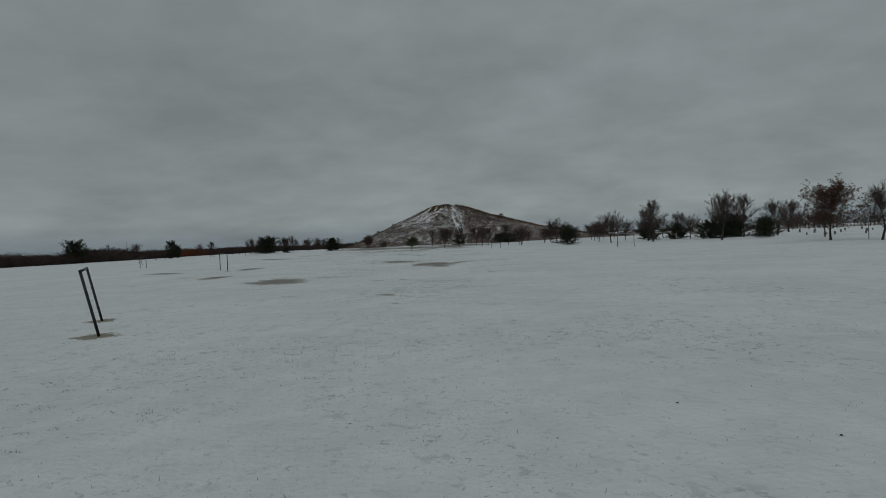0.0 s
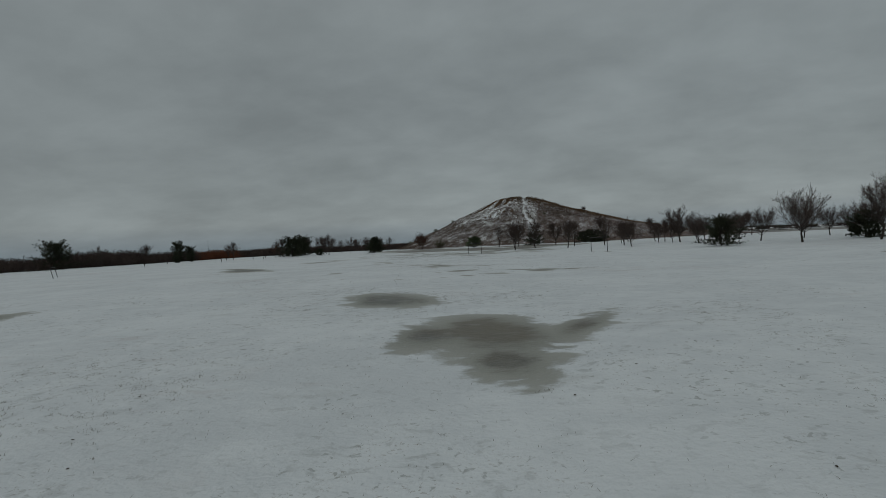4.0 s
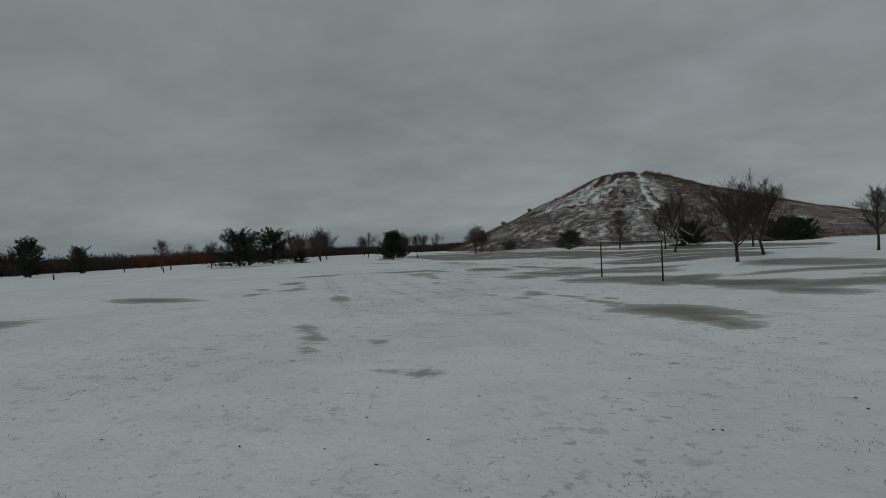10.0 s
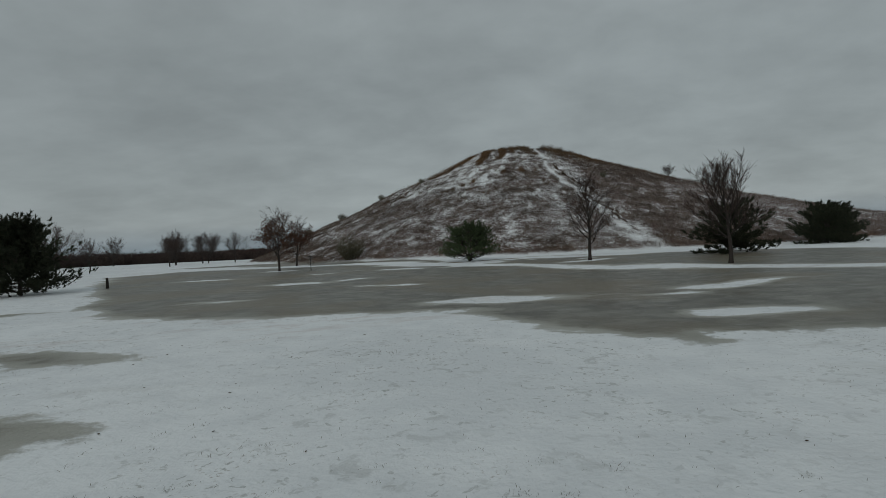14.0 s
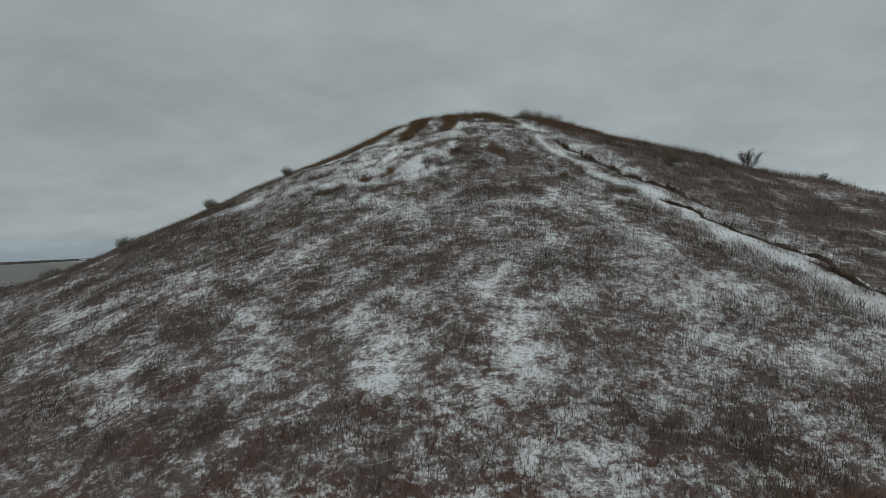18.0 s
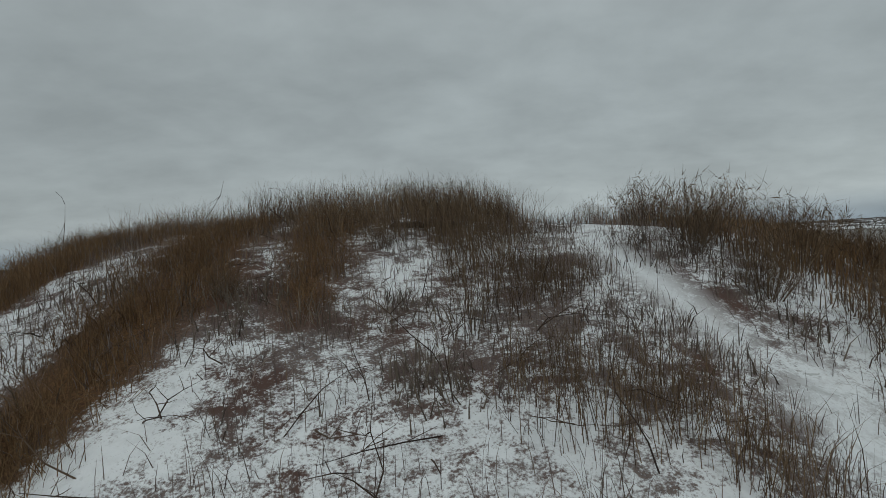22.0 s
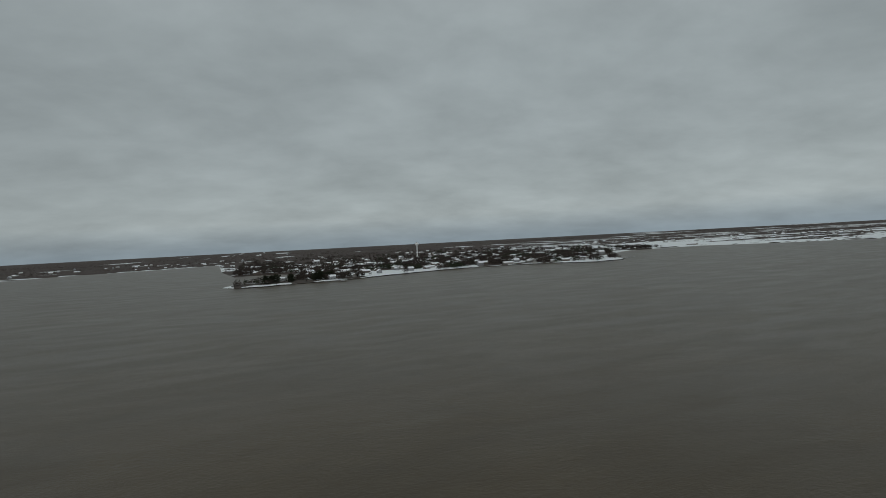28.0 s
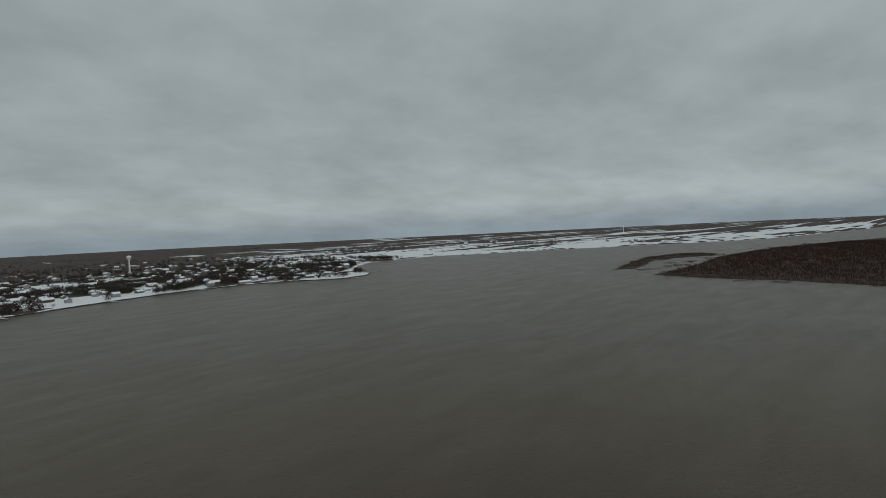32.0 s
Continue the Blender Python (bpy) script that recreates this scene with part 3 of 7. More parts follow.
MELT_CHANNEL = [(-10.5, 170.3, 0.79, 0.48, -21), (-9.8, 169.2, 1.69, 0.68, -46), (-8.8, 167.7, 1.53, 0.48, -69), (-7.8, 167.3, 1.49, 0.68, -57), (-7.2, 165.9, 1.14, 0.54, -66), (-6.7, 164.7, 1.03, 0.51, -61),
                (-7.3, 164.2, 0.5, 0.36, -84), (-6.4, 163.7, 0.79, 0.57, 67), (-6, 164.4, 0.72, 0.39, 10), (-8.3, 163.9, 0.53, 0.26, -48), (-8.2, 163, 0.84, 0.28, -4), (-7.7, 162.6, 0.95, 0.21, -5),
                (-19.2, 182.3, 5.5, 0.57, -54), (-1.3, 170.9, 1.51, 0.9, -42), (1, 173, 2.55, 1.19, 50)]
# pools at the near edge of the flood
FLOOD_EDGE = [(-1, 171.5, 3.2, 1.6, 90), (-34, 193, 4.6, 0.55, -4), (-29.4, 196.4, 2.4, 0.6, 20), (-24, 188.9, 1.3, 0.4, 0), (-20, 186.2, 2.6, 0.9, -10), (-17.2, 180.8, 1.7, 0.7, 0), (1.7, 175.8, 3.4, 2.6, 0), (3.2, 182, 4, 1.8, 0), (9, 149, 6, 1.6, 0), (5, 141.4, 4.6, 1.6, 0), (8.4, 134.4, 2.6, 1.2, 0), (11, 144.4, 4.2, 1.6, 0), (0, 161.5, 2.6, 2.5, 0)]
# snow left standing inside the melt
SNOW_ISLES = [(-7.1, 159.4, 1.07, 0.53, -7), (-6.3, 154.9, 0.68, 0.36, 7), (-7.8, 154.1, 0.36, 0.17, 3), (-13.3, 164.6, 0.42, 0.17, -15), (-10.1, 163.4, 0.89, 0.54, -28), (-4.1, 154.2, 1.33, 0.84, -2),
              (-2.6, 153.5, 1.11, 0.66, 2)]
ICE = FIELD_NEAR + FIELD_GOALS + FIELD_CENTRE + FIELD_THAWED + FIELD_LANES + GOAL_MELT + GOAL_RUNS + MELT_BROAD + MELT_WEST + MELT_EAST + MELT_POOLS + MELT_CHANNEL + MELT_GOAL + FLOOD_EDGE
# the frozen flood between field and hill
FLOOD_NEAR = [(-25.4, 234.7), (-19.9, 232.6), (-16.1, 230), (-13.5, 224.8), (-13.8, 223), (-11.6, 220.6), (-11.4, 219.1), (-9, 218.5), (-7.8, 217.6), (-7.4, 215.7), (-5.6, 215), (-2.7, 212.4), (-0.8, 208.6), (1.5, 206.8),
          (2.8, 205.2), (8, 200), (20, 190), (24, 186), (12, 184.6), (8, 182.6), (4.8, 183.4), (2.8, 184.8), (0.2, 184.1), (-2.2, 184.5), (-5.2, 183.7), (-7.6, 187.2), (-10.6, 191.2), (-16.3, 191.6), (-19.2, 192.2), (-22.9, 194), (-27, 199), (-29, 204), (-33, 211), (-37, 219), (-42, 230), (-38, 238)]
FLOOD_EAST = [(12, 184), (8.1, 181.6), (4.7, 179.7), (2.1, 178.9), (1.4, 174.9), (-0.8, 172.6), (-4, 171.8), (-2.6, 169.4), (-1, 168.3), (4, 166.5), (11, 168.5), (14, 176)]
FLOOD_FAR = [(-4.7, 218.5), (-3.5, 219.1), (-2.8, 220.1), (-2.8, 221.9), (-0.8, 223.5), (1.2, 223.2), (2.5, 221), (5, 219.5), (8, 217.8), (12.7, 218.2), (18, 217.5), (24, 212), (30, 202), (26, 192), (14, 198), (4.9, 207.2), (2.6, 208.2), (0.7, 211.1), (-1.7, 215.5), (-3.2, 216.5)]
FLOOD_CHANNEL = [(-34, 253.5), (-28, 252.5), (-25.3, 251.2), (-20.9, 243.7), (-15.3, 238.8), (-11.5, 236.8), (-9.5, 232.3), (-8, 229.8), (-7.8, 225.5), (-8.7, 223.5), (-10.5, 226.2), (-10, 228.3), (-11.5, 231.2), (-16.4, 234.4), (-19, 235.3), (-29, 240.8), (-45, 250)]
KEPT_SNOW = [(-23.8, 227.2, 2.0, 1.2), (3.3, 214.5, 1.7, 0.8), (-24.8, 239.3, 2.0, 1.0), (-18.2, 207.2, 1.6, 0.5), (-15, 207.9, 0.8, 0.35), (-13.3, 203.7, 0.8, 0.3), (-12, 202.9, 0.8, 0.3), (-11.2, 215.8, 1.6, 0.8), (-7.6, 215.8, 1.0, 0.4),
             (-15.1, 217.9, 0.7, 0.25), (-17.8, 216.5, 1.1, 0.35), (-34.9, 244.6, 3, 0.9), (-10, 190.5, 1.5, 0.3), (-1, 193, 1.0, 0.3), (-20, 198, 1.2, 0.3), (-1.4, 222.2, 0.5, 0.35), (0.6, 221.6, 0.45, 0.3), (4.2, 217.4, 0.9, 0.4), (-27, 216, 2, 0.8), (-8, 193.6, 2.6, 0.9), (2.6, 194.6, 2.0, 0.9), (-0.9, 187.6, 1.6, 0.6), (-3.6, 184.6, 1.0, 0.4), (4.4, 174.2, 2.2, 0.5)]


def blob(x, y, spots):
    """How far inside the nearest of some turned ellipses a place lies."""
    best = np.full(np.shape(x), -3.0)
    for cx, cy, rx, ry, *turn in spots:
        near_it = np.nonzero((np.abs(x - cx) < 2.5 * max(rx, ry) + 2) & (np.abs(y - cy) < 2.5 * max(rx, ry) + 2))
        c, s_ = math.cos(radians(turn[0] if turn else 0)), math.sin(radians(turn[0] if turn else 0))
        dx, dy = x[near_it] - cx, y[near_it] - cy
        d = 1.0 - np.hypot((dx * c + dy * s_) / rx, (dy * c - dx * s_) / ry)
        best[near_it] = np.maximum(best[near_it], d * min(rx, ry) ** 0.5)
    return best


def band(x, y, pts):
    """How far inside a strip of changing width a place lies."""
    best = np.full(np.shape(x), -9.0)
    for (ax, ay, aw), (bx, by, bw) in zip(pts, pts[1:]):
        dx, dy = bx - ax, by - ay
        t = np.clip(((x - ax) * dx + (y - ay) * dy) / (dx * dx + dy * dy), 0, 1)
        best = np.maximum(best, (aw + (bw - aw) * t) * 0.75 - np.hypot(x - ax - t * dx, y - ay - t * dy))
    return best


wob_x = X + 0.6 * hash_noise(X, Y, 3.1, 11) + 0.4 * hash_noise(X, Y, 1.3, 12)
wob_y = Y + 0.5 * hash_noise(X, Y, 2.3, 13) + 0.3 * hash_noise(X, Y, 1.1, 14)
soft_big = np.clip((Y - 165) / 20, 0.35, 1)
mx, my = X + (wob_x - X) * soft_big, Y + (wob_y - Y) * soft_big
ice = np.minimum(blob(mx, my, ICE), 0.12 - blob(mx, my, SNOW_ISLES))
ice = np.maximum(ice * 0.62, band(mx, my, [(0.9, 227.4, 0.4), (3.4, 226.4, 0.6), (5.6, 225.3, 0.75), (8, 224.0, 0.7), (11, 223, 0.4)]) * 0.55)
flood = np.full(X.shape, -9.0)
patch = (np.abs(X) < 70) & (Y > 160) & (Y < 270)
for poly in (FLOOD_NEAR, FLOOD_EAST, FLOOD_FAR, FLOOD_CHANNEL):
    flood[patch] = np.maximum(flood[patch], inside_by(X[patch] + 0.7 * (wob_x - X)[patch], Y[patch] + 0.7 * (wob_y - Y)[patch], poly))
flood = np.minimum(flood * 0.55, -blob(mx, my, KEPT_SNOW) * 1.1)
ice = np.clip(0.5 + np.maximum(ice, flood), 0, 1) * step(hill_part(X, Y), 0.03, 0.008)
path_wet = np.maximum(band(X, Y, [(-40, 356, 0.9), (-13, 353, 0.9), (0, 351.6, 0.9), (11, 351.8, 0.9), (26, 353, 0.9), (40, 350.5, 0.8), (60, 352, 0.8), (69, 353, 0.8), (80, 351, 0.8)]), band(X, Y, [(73, 336.5, 0.7), (85, 338, 0.7)]))
ice = np.maximum(ice, np.clip(0.42 + path_wet * 0.5, 0, 0.62))
CREST_X = [-20, 2, 12.8, 14.5, 15.3, 17.2, 17.8, 18.7, 19.2, 20.4, 24, 30, 50]
CREST_Y = [292, 291.2, 290.9, 290.7, 292.6, 293.3, 293, 291.8, 290.7, 290.4, 291, 293, 296]


def crest_edge(x):
    """Where the brush behind the hilltop begins."""
    return np.interp(x, CREST_X, CREST_Y)


hill_cover = step(hill_part(X, Y) + 0.006 * hash_noise(X, Y, 1.8, 79), 0.005, 0.016) * (1 - step(Y, 288, 306) * step(hill_part(X, Y), 0.36, 0.2))
H_part = hill_part(X, Y)
# how thickly dead litter lies: less on the left shoulder and near the top, more along the foot and the ridge
lie = 0.022 - 0.03 * step(X, 7, -6) * step(H_part, 0.3, 0.55) * step(H_part, 1.0, 0.8) + 0.02 * step(H_part, 0.16, 0.05) + 0.032 * step(X, 18.4, 20.6) - 0.045 * step(X, 15.4, 16.4) * step(X, 19.6, 18.2) * step(H_part, 0.2, 0.4) + 0.02 * step(H_part, 0.05, 0.02) + 0.03 * step(H_part, 0.05, 0.02) * hash_noise(X, Y, 1.6, 81) + 0.05 * step(Y, 289, 295) + 0.3 * step(Y - crest_edge(X), -0.1, 0.5) * step(H_part, 0.1, 0.25)
lie = lie + 0.014 * step(X, 4, 11) * step(H_part, 0.15, 0.4) * step(H_part, 0.9, 0.75) + 0.012 * step(X, 6, 0) * step(H_part, 0.5, 0.3) + 0.008 * hash_noise(X, Y, 6, 62) + 0.022 * hash_noise(X, Y, 2.2, 63) + (0.034 + 0.034 * step(H_part, 0.5, 0.72)) * hash_noise(X, Y, 0.9, 85) - 0.012 * step(H_part, 0.5, 0.72)
DRIFTS = [[(8.9, 282.5, 0.9), (8.6, 279.6, 0.95), (8.3, 277.5, 0.9), (7.8, 276.0, 0.8), (6.9, 274.9, 0.6)], [(6.4, 284, 1.5), (5.6, 281, 1.4), (4.2, 277.6, 1.1), (3.0, 274.6, 0.8)], [(2.5, 283, 1.6), (-1.5, 280.5, 1.5), (-5.0, 277, 1.0)],
          [(10.9, 282.2, 0.8), (10.5, 280.4, 0.6), (10.3, 278.6, 0.4)], [(9.5, 267.6, 0.45), (9.5, 265.8, 0.4)], [(6.6, 267.5, 0.45), (5.8, 266.3, 0.4)], [(11.8, 266.3, 0.25), (11.9, 265.8, 0.25)],
          [(0.1, 264.6, 0.3), (0.8, 265.5, 0.45)], [(-4.8, 262.9, 0.55), (-3.2, 263.7, 0.4)], [(-1.0, 261.1, 0.45), (0.2, 261.6, 0.35)], [(-1.7, 264.5, 0.3), (-1.2, 264.8, 0.25)]]
# windblown lanes where the snow lies clean between the drifts of weeds
LANES = [[(-6.5, 266.2, 0.35), (-3.2, 264.9, 0.4), (-0.8, 263.6, 0.45), (1.6, 262.5, 0.5), (3.3, 262.3, 0.45)], [(1.4, 263.6, 0.6), (2.9, 264.6, 0.9), (3.0, 266.2, 0.9), (4.6, 267.6, 0.6), (6.3, 268.8, 0.5), (7.4, 270.8, 0.2)], [(8.4, 274.2, 0.2), (9.0, 276.4, 0.35)],
         [(-2.6, 268.6, 0.4), (0.2, 268.3, 0.5), (1.6, 270.4, 0.45), (3.2, 272.6, 0.4)], [(9.2, 268.2, 0.3), (10.6, 267.4, 0.35)], [(6.2, 257.0, 0.35), (7.2, 257.4, 0.4)], [(10.9, 271.6, 0.3), (12.0, 270.0, 0.35)]]


def lane(x, y):
    best = np.full(np.shape(x), -9.0)
    for d_ in LANES:
        best = np.maximum(best, band(x + 0.75 * hash_noise(x, y, 1.5, 75), y + 0.6 * hash_noise(x, y, 0.9, 76), d_))
    return best


def drift(x, y):
    best = np.full(np.shape(x), -9.0)
    for d_ in DRIFTS:
        best = np.maximum(best, band(x + 0.25 * hash_noise(x, y, 0.9, 64), y + 0.25 * hash_noise(x, y, 0.8, 65), d_))
    return best


rusty = step(drift(X, Y), -0.35, 0.35)
lie = lie + 0.14 * rusty - 0.12 * step(lane(X, Y), -0.3, 0.3) * (1 - rusty)
rusty = np.maximum(rusty, np.maximum(0.7 * step(X, 20, 34) * step(Y, 272, 282), np.maximum(0.6 * step(Y, 291, 297), 0.65 * step(H_part, 0.06, 0.02) * step(hash_noise(X, Y, 3.0, 80), -0.4, 0.3))))
TRAIL = [(16.6, 292), (16.2, 284.5), (15.75, 281.5), (15.35, 279), (15.5, 276.2), (15.1, 272.5), (14.75, 269), (14.6, 266), (14.7, 261), (15.7, 256), (16.0, 250), (15.9, 244), (16.3, 238), (17.4, 230)]


def trail_off(x, y):
    ys, xs = [p[1] for p in reversed(TRAIL)], [p[0] for p in reversed(TRAIL)]
    return np.where((y > 226) & (y < 291), np.abs(x - np.interp(y, ys, xs) - 0.45 * hash_noise(x, y, 3.4, 31) - 0.22 * hash_noise(x, y, 1.2, 32)), 99)


def trail_half(y):
    """Half the width of the trodden snow: a narrow rut near the top, a broad apron towards the foot."""
    return np.interp(y, [230, 238, 244, 250, 256, 262, 270, 276, 282, 288], [2.3, 2.1, 1.8, 1.25, 0.85, 0.68, 0.5, 0.4, 0.45, 0.9])


bare = np.maximum(step(trail_off(X, Y), trail_half(Y) + 0.3 * hash_noise(X, Y, 1.6, 35), 0.4 * trail_half(Y)) * np.clip(0.92 - 0.3 * step(Y, 258, 246) + (0.12 + 0.35 * step(Y, 258, 246)) * hash_noise(X, Y, 0.9, 33), 0, 1), step(np.hypot((X - 17) / 7, (Y - 287.5) / 3.6), 1.1, 0.7) * (1 - step(Y - crest_edge(X), -0.35, 0.2)))
on_marsh = np.maximum(inside_by(X, Y, MARSH), inside_by(X, Y, MARSH_ARM))
woods = np.where(on_marsh > -4, 1.0, 0.0) * step(hash_noise(X, Y, 60, 21) + 0.5 * hash_noise(X, Y, 23, 22), -1.3, -0.9)
fine_far = 0.5 * hash_noise(X * 0.5, Y, 17, 24) + 0.35 * hash_noise(X * 0.6, Y, 9, 25)
in_streets = step(hash_noise(X * 0.6, Y, 42, 23) + fine_far, -0.06, 0.3)
behind = step(hash_noise(X * 0.16, Y, 75, 26) + fine_far, -1.0, -0.6)
open_fields = step(hash_noise(X * 0.2, Y, 60, 27) + 0.9 * fine_far + 0.8 * step(X * 0.55 + Y, 1750, 2700) + 0.9 * step(inside_by(X, Y, TOWN_LAND), 26, 8), 0.12, 0.4)
rear = step(Y, 1380, 1560) * step(X - (Y - 1500) * 0.35, 760, 520) + step(Y, 2100, 2700)
land = in_streets * (1 - np.clip(rear, 0, 1)) + behind * np.clip(rear, 0, 1)
east_side = step(X, 640, 760) * step(Y, 2500, 1900)
land = land * (1 - east_side) + open_fields * east_side
woods = np.maximum(woods, np.where(inside_by(X, Y, TOWN_LAND) + 9 * hash_noise(X, Y, 25, 28) + 5 * hash_noise(X, Y, 11, 29) > 4, 1.0, 0.0) * land)
# scrub along the western end of the town's land
scrubby = step(inside_by(X, Y, TOWN_LAND), -8, -2) * step(Y, 968, 985) * step(Y, 1420, 1380) * step(X, 105, 70)
woods = np.maximum(woods, scrubby * step(hash_noise(X * 0.6, Y, 30, 87) + fine_far, -0.9, -0.5))
# old wheel tracks over the field, one side of each a little deeper
RUTS = [(-15.9, 132, 166), (-15.4, 140, 166), (-12.5, 128, 164), (-10.7, 128, 158), (-8.9, 126, 150)]
rut = np.zeros(X.shape)
for at_x, y0, y1 in RUTS:
    off_rut = np.abs(X - at_x + 0.51 * (Y - 140) + 0.12 * hash_noise(X, Y, 3.0, 88)) * 0.89
    rut = np.maximum(rut, step(off_rut, 0.34, 0.08) * step(Y, y0, y0 + 5) * step(Y, y1, y1 - 5) * np.clip(0.6 + 0.6 * hash_noise(X, Y, 1.6, 89), 0, 1))
TROD = [(-12.2, 165, 1.0, 0.36), (-9, 167.1, 0.75, 0.3), (-7.35, 164.2, 0.5, 0.26), (-6.85, 163.1, 0.4, 0.16), (-10.2, 169.6, 0.45, 0.16), (-1.4, 225.2, 1.7, 0.8), (-6.6, 223.4, 1.2, 0.6), (-10.1, 16.7, 0.8, 0.7), (-12.15, 20.4, 0.6, 0.6), (15.0, 119.9, 0.6, 0.6), (16.6, 116.9, 0.6, 0.6), (-3.8, 152.4, 0.6, 0.6), (-1.05, 147.5, 0.7, 0.6), (-24.2, 64.0, 0.6, 0.6), (-22.0, 60.3, 0.6, 0.6), (-3.2, 224.6, 1.6, 0.7), (-6.8, 222.6, 1.2, 0.6), (31.8, 87.4, 0.6, 0.6), (33.4, 84.4, 0.6, 0.6)]
trod = np.clip(0.5 + 0.8 * blob(X, Y, TROD), 0, 1)
muddy = step(shore_gap(X, Y), 0.8, -0.6) * step(shore_gap(X, Y), -40, -35)
rows_, cols_ = X.shape
idx = np.arange(rows_ * cols_).reshape(rows_, cols_)
quads = np.stack([idx[:-1, :-1], idx[:-1, 1:], idx[1:, 1:], idx[1:, :-1]], -1).reshape(-1, 4)

g = Mat("snowy_ground", 0.85, 0.0, 0.25)
pos = g.where()
n_fine, n_mid, n_big = g.noise(9.0, pos, 5), g.noise(1.1, pos, 5, 0.6), g.noise(0.16, pos, 4)
n_rag = g.math("ADD", g.math("MULTIPLY", g.noise(0.42, pos, 8, 0.68, 0.8, (0.75, 1.0, 1.0)), 0.6), g.math("MULTIPLY", g.noise(1.7, pos, 7, 0.7, 0.4, (0.6, 1.0, 1.0)), 0.4))
snow_c = g.mix(g.span(g.math("ADD", g.math("MULTIPLY", n_mid, 0.5), g.math("MULTIPLY", n_big, 0.5)), 0.38, 0.62), (0.70, 0.735, 0.75), (0.79, 0.825, 0.835))
n_grit = g.noise(34.0, pos, 4, 0.65)
# faint bare streaks, grass and earth showing through
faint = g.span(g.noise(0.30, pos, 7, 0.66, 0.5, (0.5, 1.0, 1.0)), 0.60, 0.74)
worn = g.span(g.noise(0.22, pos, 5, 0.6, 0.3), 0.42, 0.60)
# hollows left by feet and wind: their shade is painted into the snow colour
dimple_shade = g.math("MULTIPLY", g.math("MAXIMUM", g.math("MULTIPLY", g.span(g.noise(2.6, pos, 4, 0.62, 0.5), 0.56, 0.68), 0.6), g.span(g.noise(6.5, pos, 3, 0.6, 0.6), 0.60, 0.68)), g.math("ADD", g.math("MULTIPLY", worn, 0.7), 0.3))
snow_c = g.mix(g.math("MULTIPLY", dimple_shade, 0.8), snow_c, (0.40, 0.42, 0.41))
snow_c = g.mix(g.math("MULTIPLY", faint, 0.35), snow_c, (0.40, 0.40, 0.36))
snow_c = g.mix(g.math("MULTIPLY", g.attr("rut"), g.span(n_mid, 0.35, 0.6, 0.1, 0.5)), snow_c, (0.46, 0.45, 0.43))
peep = g.math("MULTIPLY", g.span(g.noise(15.0, pos, 5, 0.68, 0.4), 0.57, 0.66), g.math("MULTIPLY", worn, g.span(n_mid, 0.45, 0.6)))
snow_c = g.mix(g.math("MULTIPLY", peep, 0.62), snow_c, g.mix(n_big, (0.20, 0.19, 0.15), (0.30, 0.24, 0.20)))
ruddy = g.math("MULTIPLY", g.span(g.noise(0.07, pos, 5, 0.6), 0.54, 0.66), g.span(g.noise(0.9, pos, 6, 0.7, 0.4, (0.5, 1.2, 1.0)), 0.48, 0.62))
snow_c = g.mix(g.math("MULTIPLY", ruddy, 0.28), snow_c, (0.40, 0.30, 0.25))
ice_c = g.mix(g.span(n_mid, 0.35, 0.65), (0.11, 0.108, 0.09), (0.20, 0.197, 0.17))
ice_c = g.mix(g.span(n_big, 0.42, 0.62), ice_c, (0.17, 0.15, 0.11))
ice_c = g.mix(g.math("MULTIPLY", g.span(g.noise(0.55, pos, 6, 0.7, 0.6), 0.53, 0.66), 0.65), ice_c, (0.10, 0.082, 0.06))
ice_c = g.mix(g.math("MULTIPLY", g.span(g.noise(0.8, pos, 6, 0.7, 0.3, (0.5, 1.4, 1.0)), 0.56, 0.7), 0.45), ice_c, (0.36, 0.37, 0.36))
ice_c = g.mix(g.math("MULTIPLY", g.span(g.noise(3.0, pos, 5, 0.7), 0.58, 0.75), 0.5), ice_c, (0.07, 0.055, 0.042))
# small puddles are pale soaked slush over the grass
slush = g.mix(g.span(n_rag, 0.38, 0.62), (0.265, 0.262, 0.222), (0.40, 0.402, 0.36))
deep = g.math("ADD", g.attr("ice"), g.math("MULTIPLY", g.math("SUBTRACT", n_rag, 0.5), 1.6))
ice_c = g.mix(g.span(deep, 0.66, 1.0), slush, ice_c)
ice_f = g.span(g.math("ADD", g.attr("ice"), g.math("MULTIPLY", g.math("SUBTRACT", n_rag, 0.5), 2.3)), 0.39, 0.64)
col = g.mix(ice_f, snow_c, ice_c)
trod_f = g.span(g.math("ADD", g.attr("trod"), g.math("MULTIPLY", g.math("SUBTRACT", g.math("ADD", g.math("MULTIPLY", n_fine, 0.5), g.math("MULTIPLY", n_mid, 0.5)), 0.5), 2.2)), 0.5, 0.75)
col = g.mix(g.math("MULTIPLY", trod_f, 0.85), col, g.mix(ice_f, g.mix(n_grit, (0.11, 0.09, 0.05), (0.24, 0.2, 0.12)), g.mix(g.span(n_fine, 0.4, 0.6), (0.035, 0.024, 0.018), (0.12, 0.085, 0.062))))
litter = g.mix(g.span(n_grit, 0.35, 0.65), (0.08, 0.062, 0.057), (0.185, 0.15, 0.136))
litter = g.mix(g.span(g.noise(0.7, pos, 5, 0.6), 0.4, 0.65), litter, (0.098, 0.058, 0.047))
patch_n = g.math("ADD", g.math("MULTIPLY", g.noise(2.1, pos, 8, 0.74, 0.4), 0.48), g.math("ADD", g.math("MULTIPLY", n_fine, 0.2), g.math("MULTIPLY", n_grit, 0.32)))
cover = g.span(g.math("ADD", patch_n, g.attr("cover")), 0.462, 0.565)
